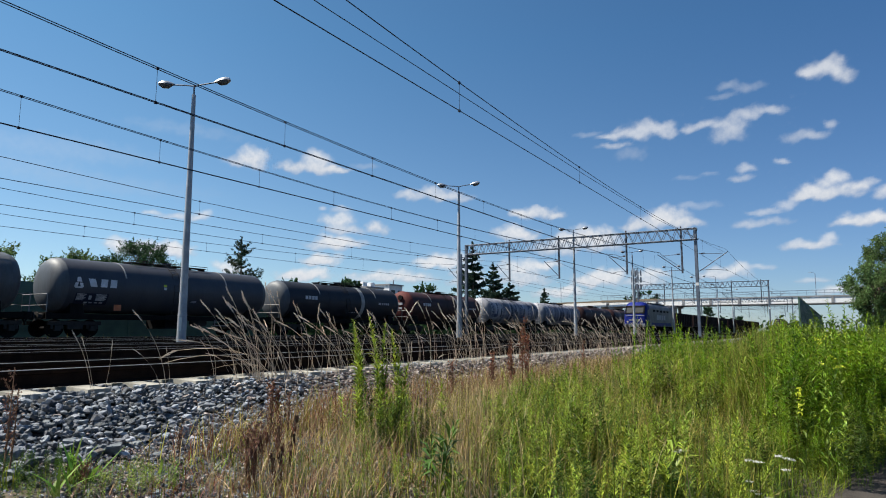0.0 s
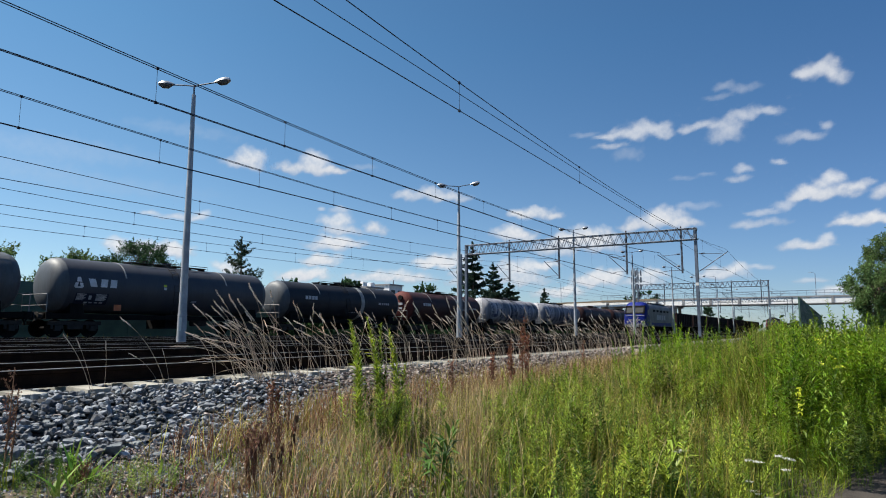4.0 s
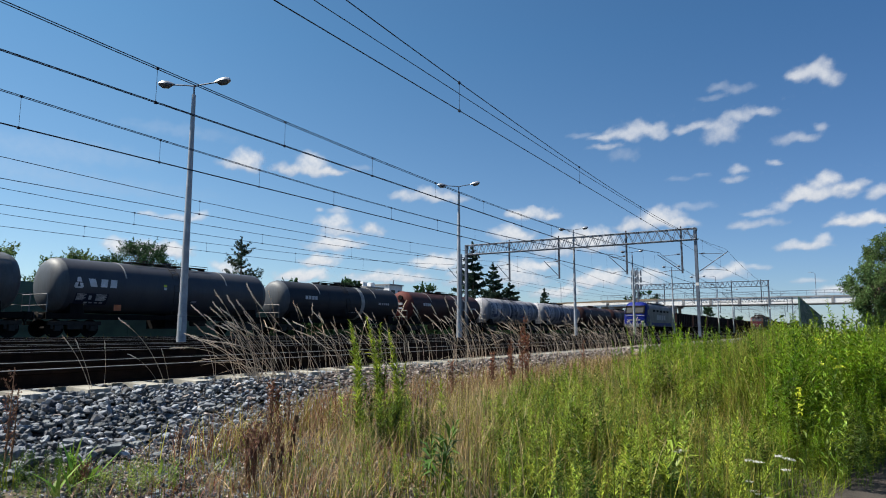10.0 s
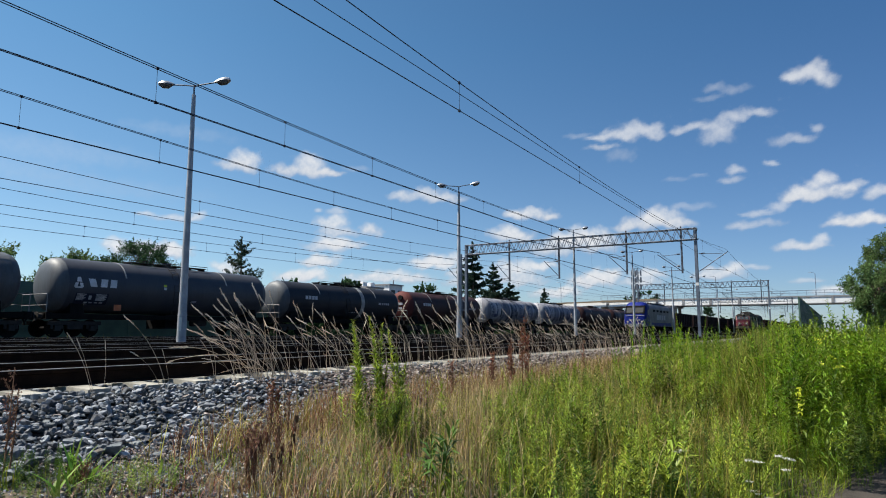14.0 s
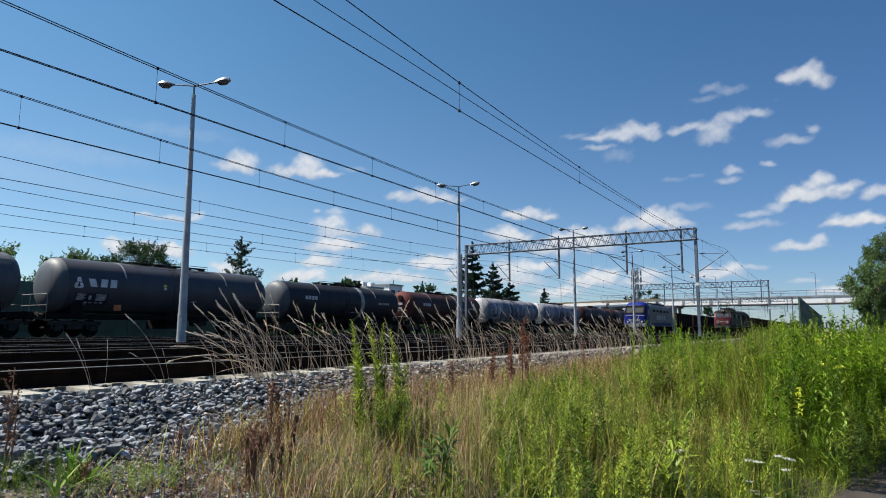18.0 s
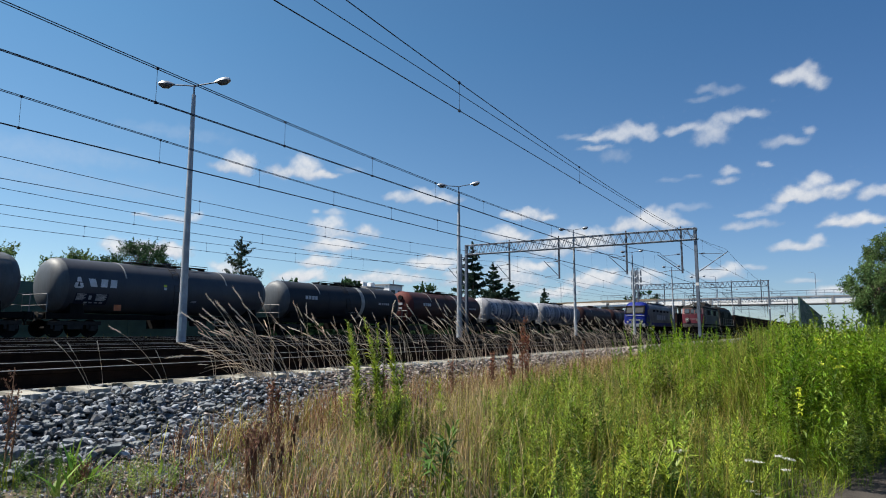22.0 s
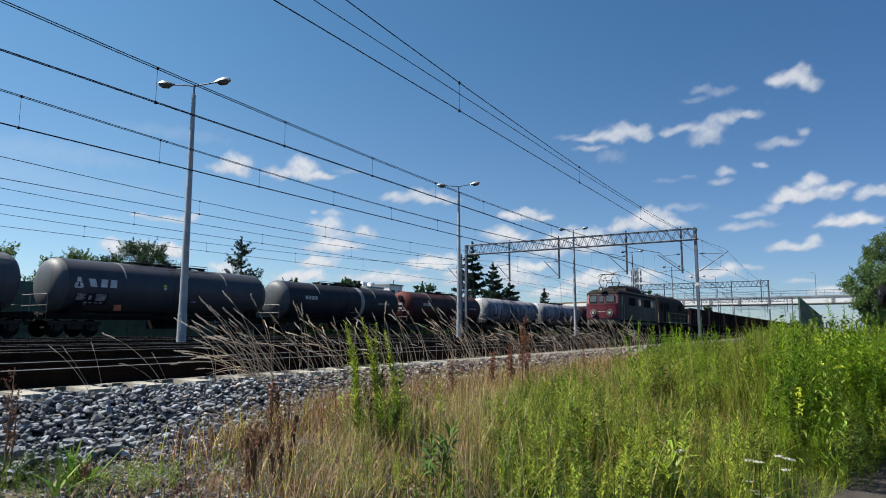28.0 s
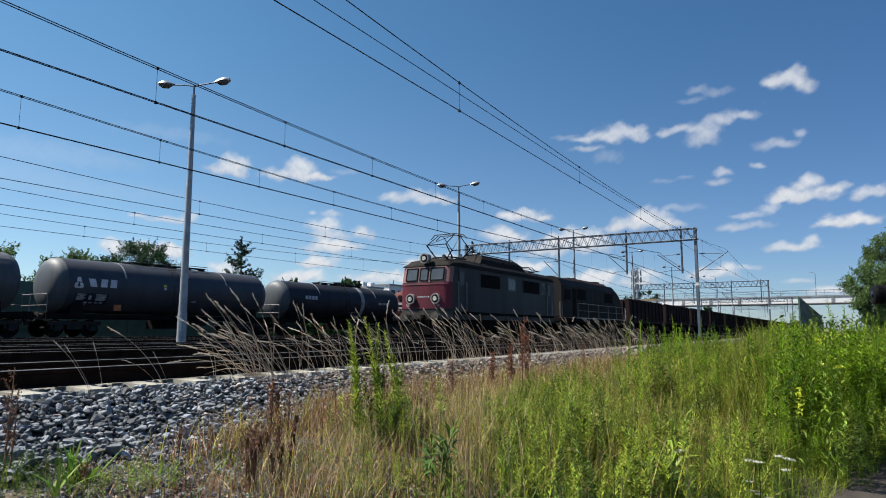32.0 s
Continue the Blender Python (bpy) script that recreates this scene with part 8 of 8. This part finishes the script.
    cloud((58.79, 13.77), (59.77, 13.30), 0.12, (-34, -106, 379, 39), (207, 118, 207, 27))


# the lean of the grass in the gusts, degrees towards (-0.85, -0.52)
WIND = ((0, -8), (1, -17), (2, 6), (3, 3), (4, 4), (5, 2), (6, 3), (7, 10), (8, 5), (9, 5), (10, 6), (11, 3), (12, -15), (13, -6), (14, 2), (15, 5), (16, 8), (17, 8),
        (18, 1), (19, 7), (20, 11), (21, 8), (22, 19), (23, 20), (24, 1), (25, 11), (26, 17), (27, 24), (28, 29), (29, 23), (30, 27), (31, 27), (32, 23))
DRIFT = []
TRAIN_Y = ((0.0, 243.0), (7.0, 196.0), (13.0, 156.0), (17.0, 128.0), (20.0, 107.6), (24.0, 80.8), (28.0, 53.9), (30.0, 40.1), (32.0, 26.2))
TRAIN = []


def moving_train():
    e = electric_loco()
    TRAIN.append((e, 0.0))
    d = diesel_loco()
    TRAIN.append((d, 14.5))
    w = open_wagon()
    TRAIN.append((w, 30.25))
    for i in range(1, 16):
        TRAIN.append((copy_thing(w, pose(0, 0, 0)), 30.25 + 14.1 * i))


def motions():
    for ob, off in TRAIN:
        walk(ob, [(t, pose(TRACKS[2], y + off, 0)) for t, y in TRAIN_Y])
    for ob, m0, m1 in DRIFT:
        walk(ob, [(0.0, m0), (32.0, m1)])
    for ob, gain, k in SWAY:
        loc, rot, _ = ob.matrix_basis.decompose()
        rows = []
        for t, lean in WIND:
            a = gain * (lean - 5.0) + 1.2 * math.sin(t * 2.1 + k * 1.7) * (0.4 + gain)
            rows.append((t, Matrix.Translation(loc) @ Matrix.Rotation(radians(a), 4, Vector((0.521, -0.854, 0))) @ rot.to_matrix().to_4x4()))
        walk(ob, rows)
    fly, wings = BUTTERFLY
    walk(fly, [(t, pose(x, y, z, 62, 18, 25)) for t, x, y, z in FLIGHT])
    for w, s in wings:
        beat = [(8.3 + 0.1 * k, 48 if k % 2 else -8) for k in range(12)]
        walk(w, [(t, pose(0, 0, 0, 0, -s * a, 0)) for t, a in [(0.0, 48), (8.2, 48)] + beat + [(32.0, 40)]])
    walk(LENS, LENS_ROWS)


land()
tracks()
for py in PORTALS[1:]:
    portal(py)
wires()
lamps()
tank_train()
blue_loco()
moving_train()
road_bridge()
noise_barrier("noise_barrier", pose(-40.5, 2, -0.7), 9, 3.9)
noise_barrier("noise_barrier", pose(-5.4, 123, -0.6), 44, 6.6)
radio_tower()
trees()
verge_plants()
dry_stalks()
for dx, dy, dh in ((-4.5, 9.98, 1.24), (-4.52, 9.92, 1.1), (-4.48, 10.06, 0.95), (-4.5, 9.44, 0.84), (-4.53, 9.5, 0.7), (-4.5, 8.82, 0.68)):
    dock_plant(dx, dy, dh, DOCK, "rust-red dried dock with dense seed spikes", fat=1.5)
for dx, dy, dh in ((-3.9, 3.75, 0.62), (-3.85, 3.54, 0.30), (-3.8, 3.50, 0.33), (-3.84, 3.78, 0.28), (-3.78, 3.56, 0.26), (-3.5, 3.16, 0.38), (-3.46, 3.2, 0.34), (-3.5, 3.45, 0.44), (-4.2, 4.25, 0.45), (-4.6, 2.16, 0.74), (-4.65, 2.22, 0.6), (-4.1, 2.4, 0.16), (-4.4, 3.3, 0.2)):
    dock_plant(dx, dy, dh, DEADBROWN, "dead brown dock stalk on the verge", fat=0.6)
for dx, dy, dh in ((-4.72, 4.55, 0.50), (-4.69, 4.60, 0.42), (-4.5, 7.6, 0.6), (-4.4, 12.6, 0.8), (-4.6, 6.2, 0.45), (-4.3, 8.4, 0.5)):
    dock_plant(dx, dy, dh, DOCK, "rust-red dried dock with dense seed spikes")
for dx, dy, dh in ((-3.42, 3.13, 0.36), (-3.40, 3.16, 0.30), (-3.45, 3.15, 0.33), (-3.31, 3.26, 0.40), (-3.29, 3.29, 0.34), (-3.40, 3.45, 0.46), (-4.4, 2.5, 0.14), (-4.37, 2.52, 0.12), (-4.3, 2.42, 0.13), (-4.26, 2.44, 0.10)):
    dead_dock(dx, dy, dh)
flowers()
BUTTERFLY = butterfly()
LENS = camera_lens()
LENS.scale = (0.49, 0.49, 0.49)
LENS_ROWS = [(t, pose(x, 1.5, 0.452, 0, 0, -78)) for t, x in ((0.0, 0.30), (26.0, 0.30), (27.5, 0.0775), (28.5, 0.071), (30.0, 0.068), (31.0, 0.066), (32.0, 0.060))]
stones()
clouds()
motions()
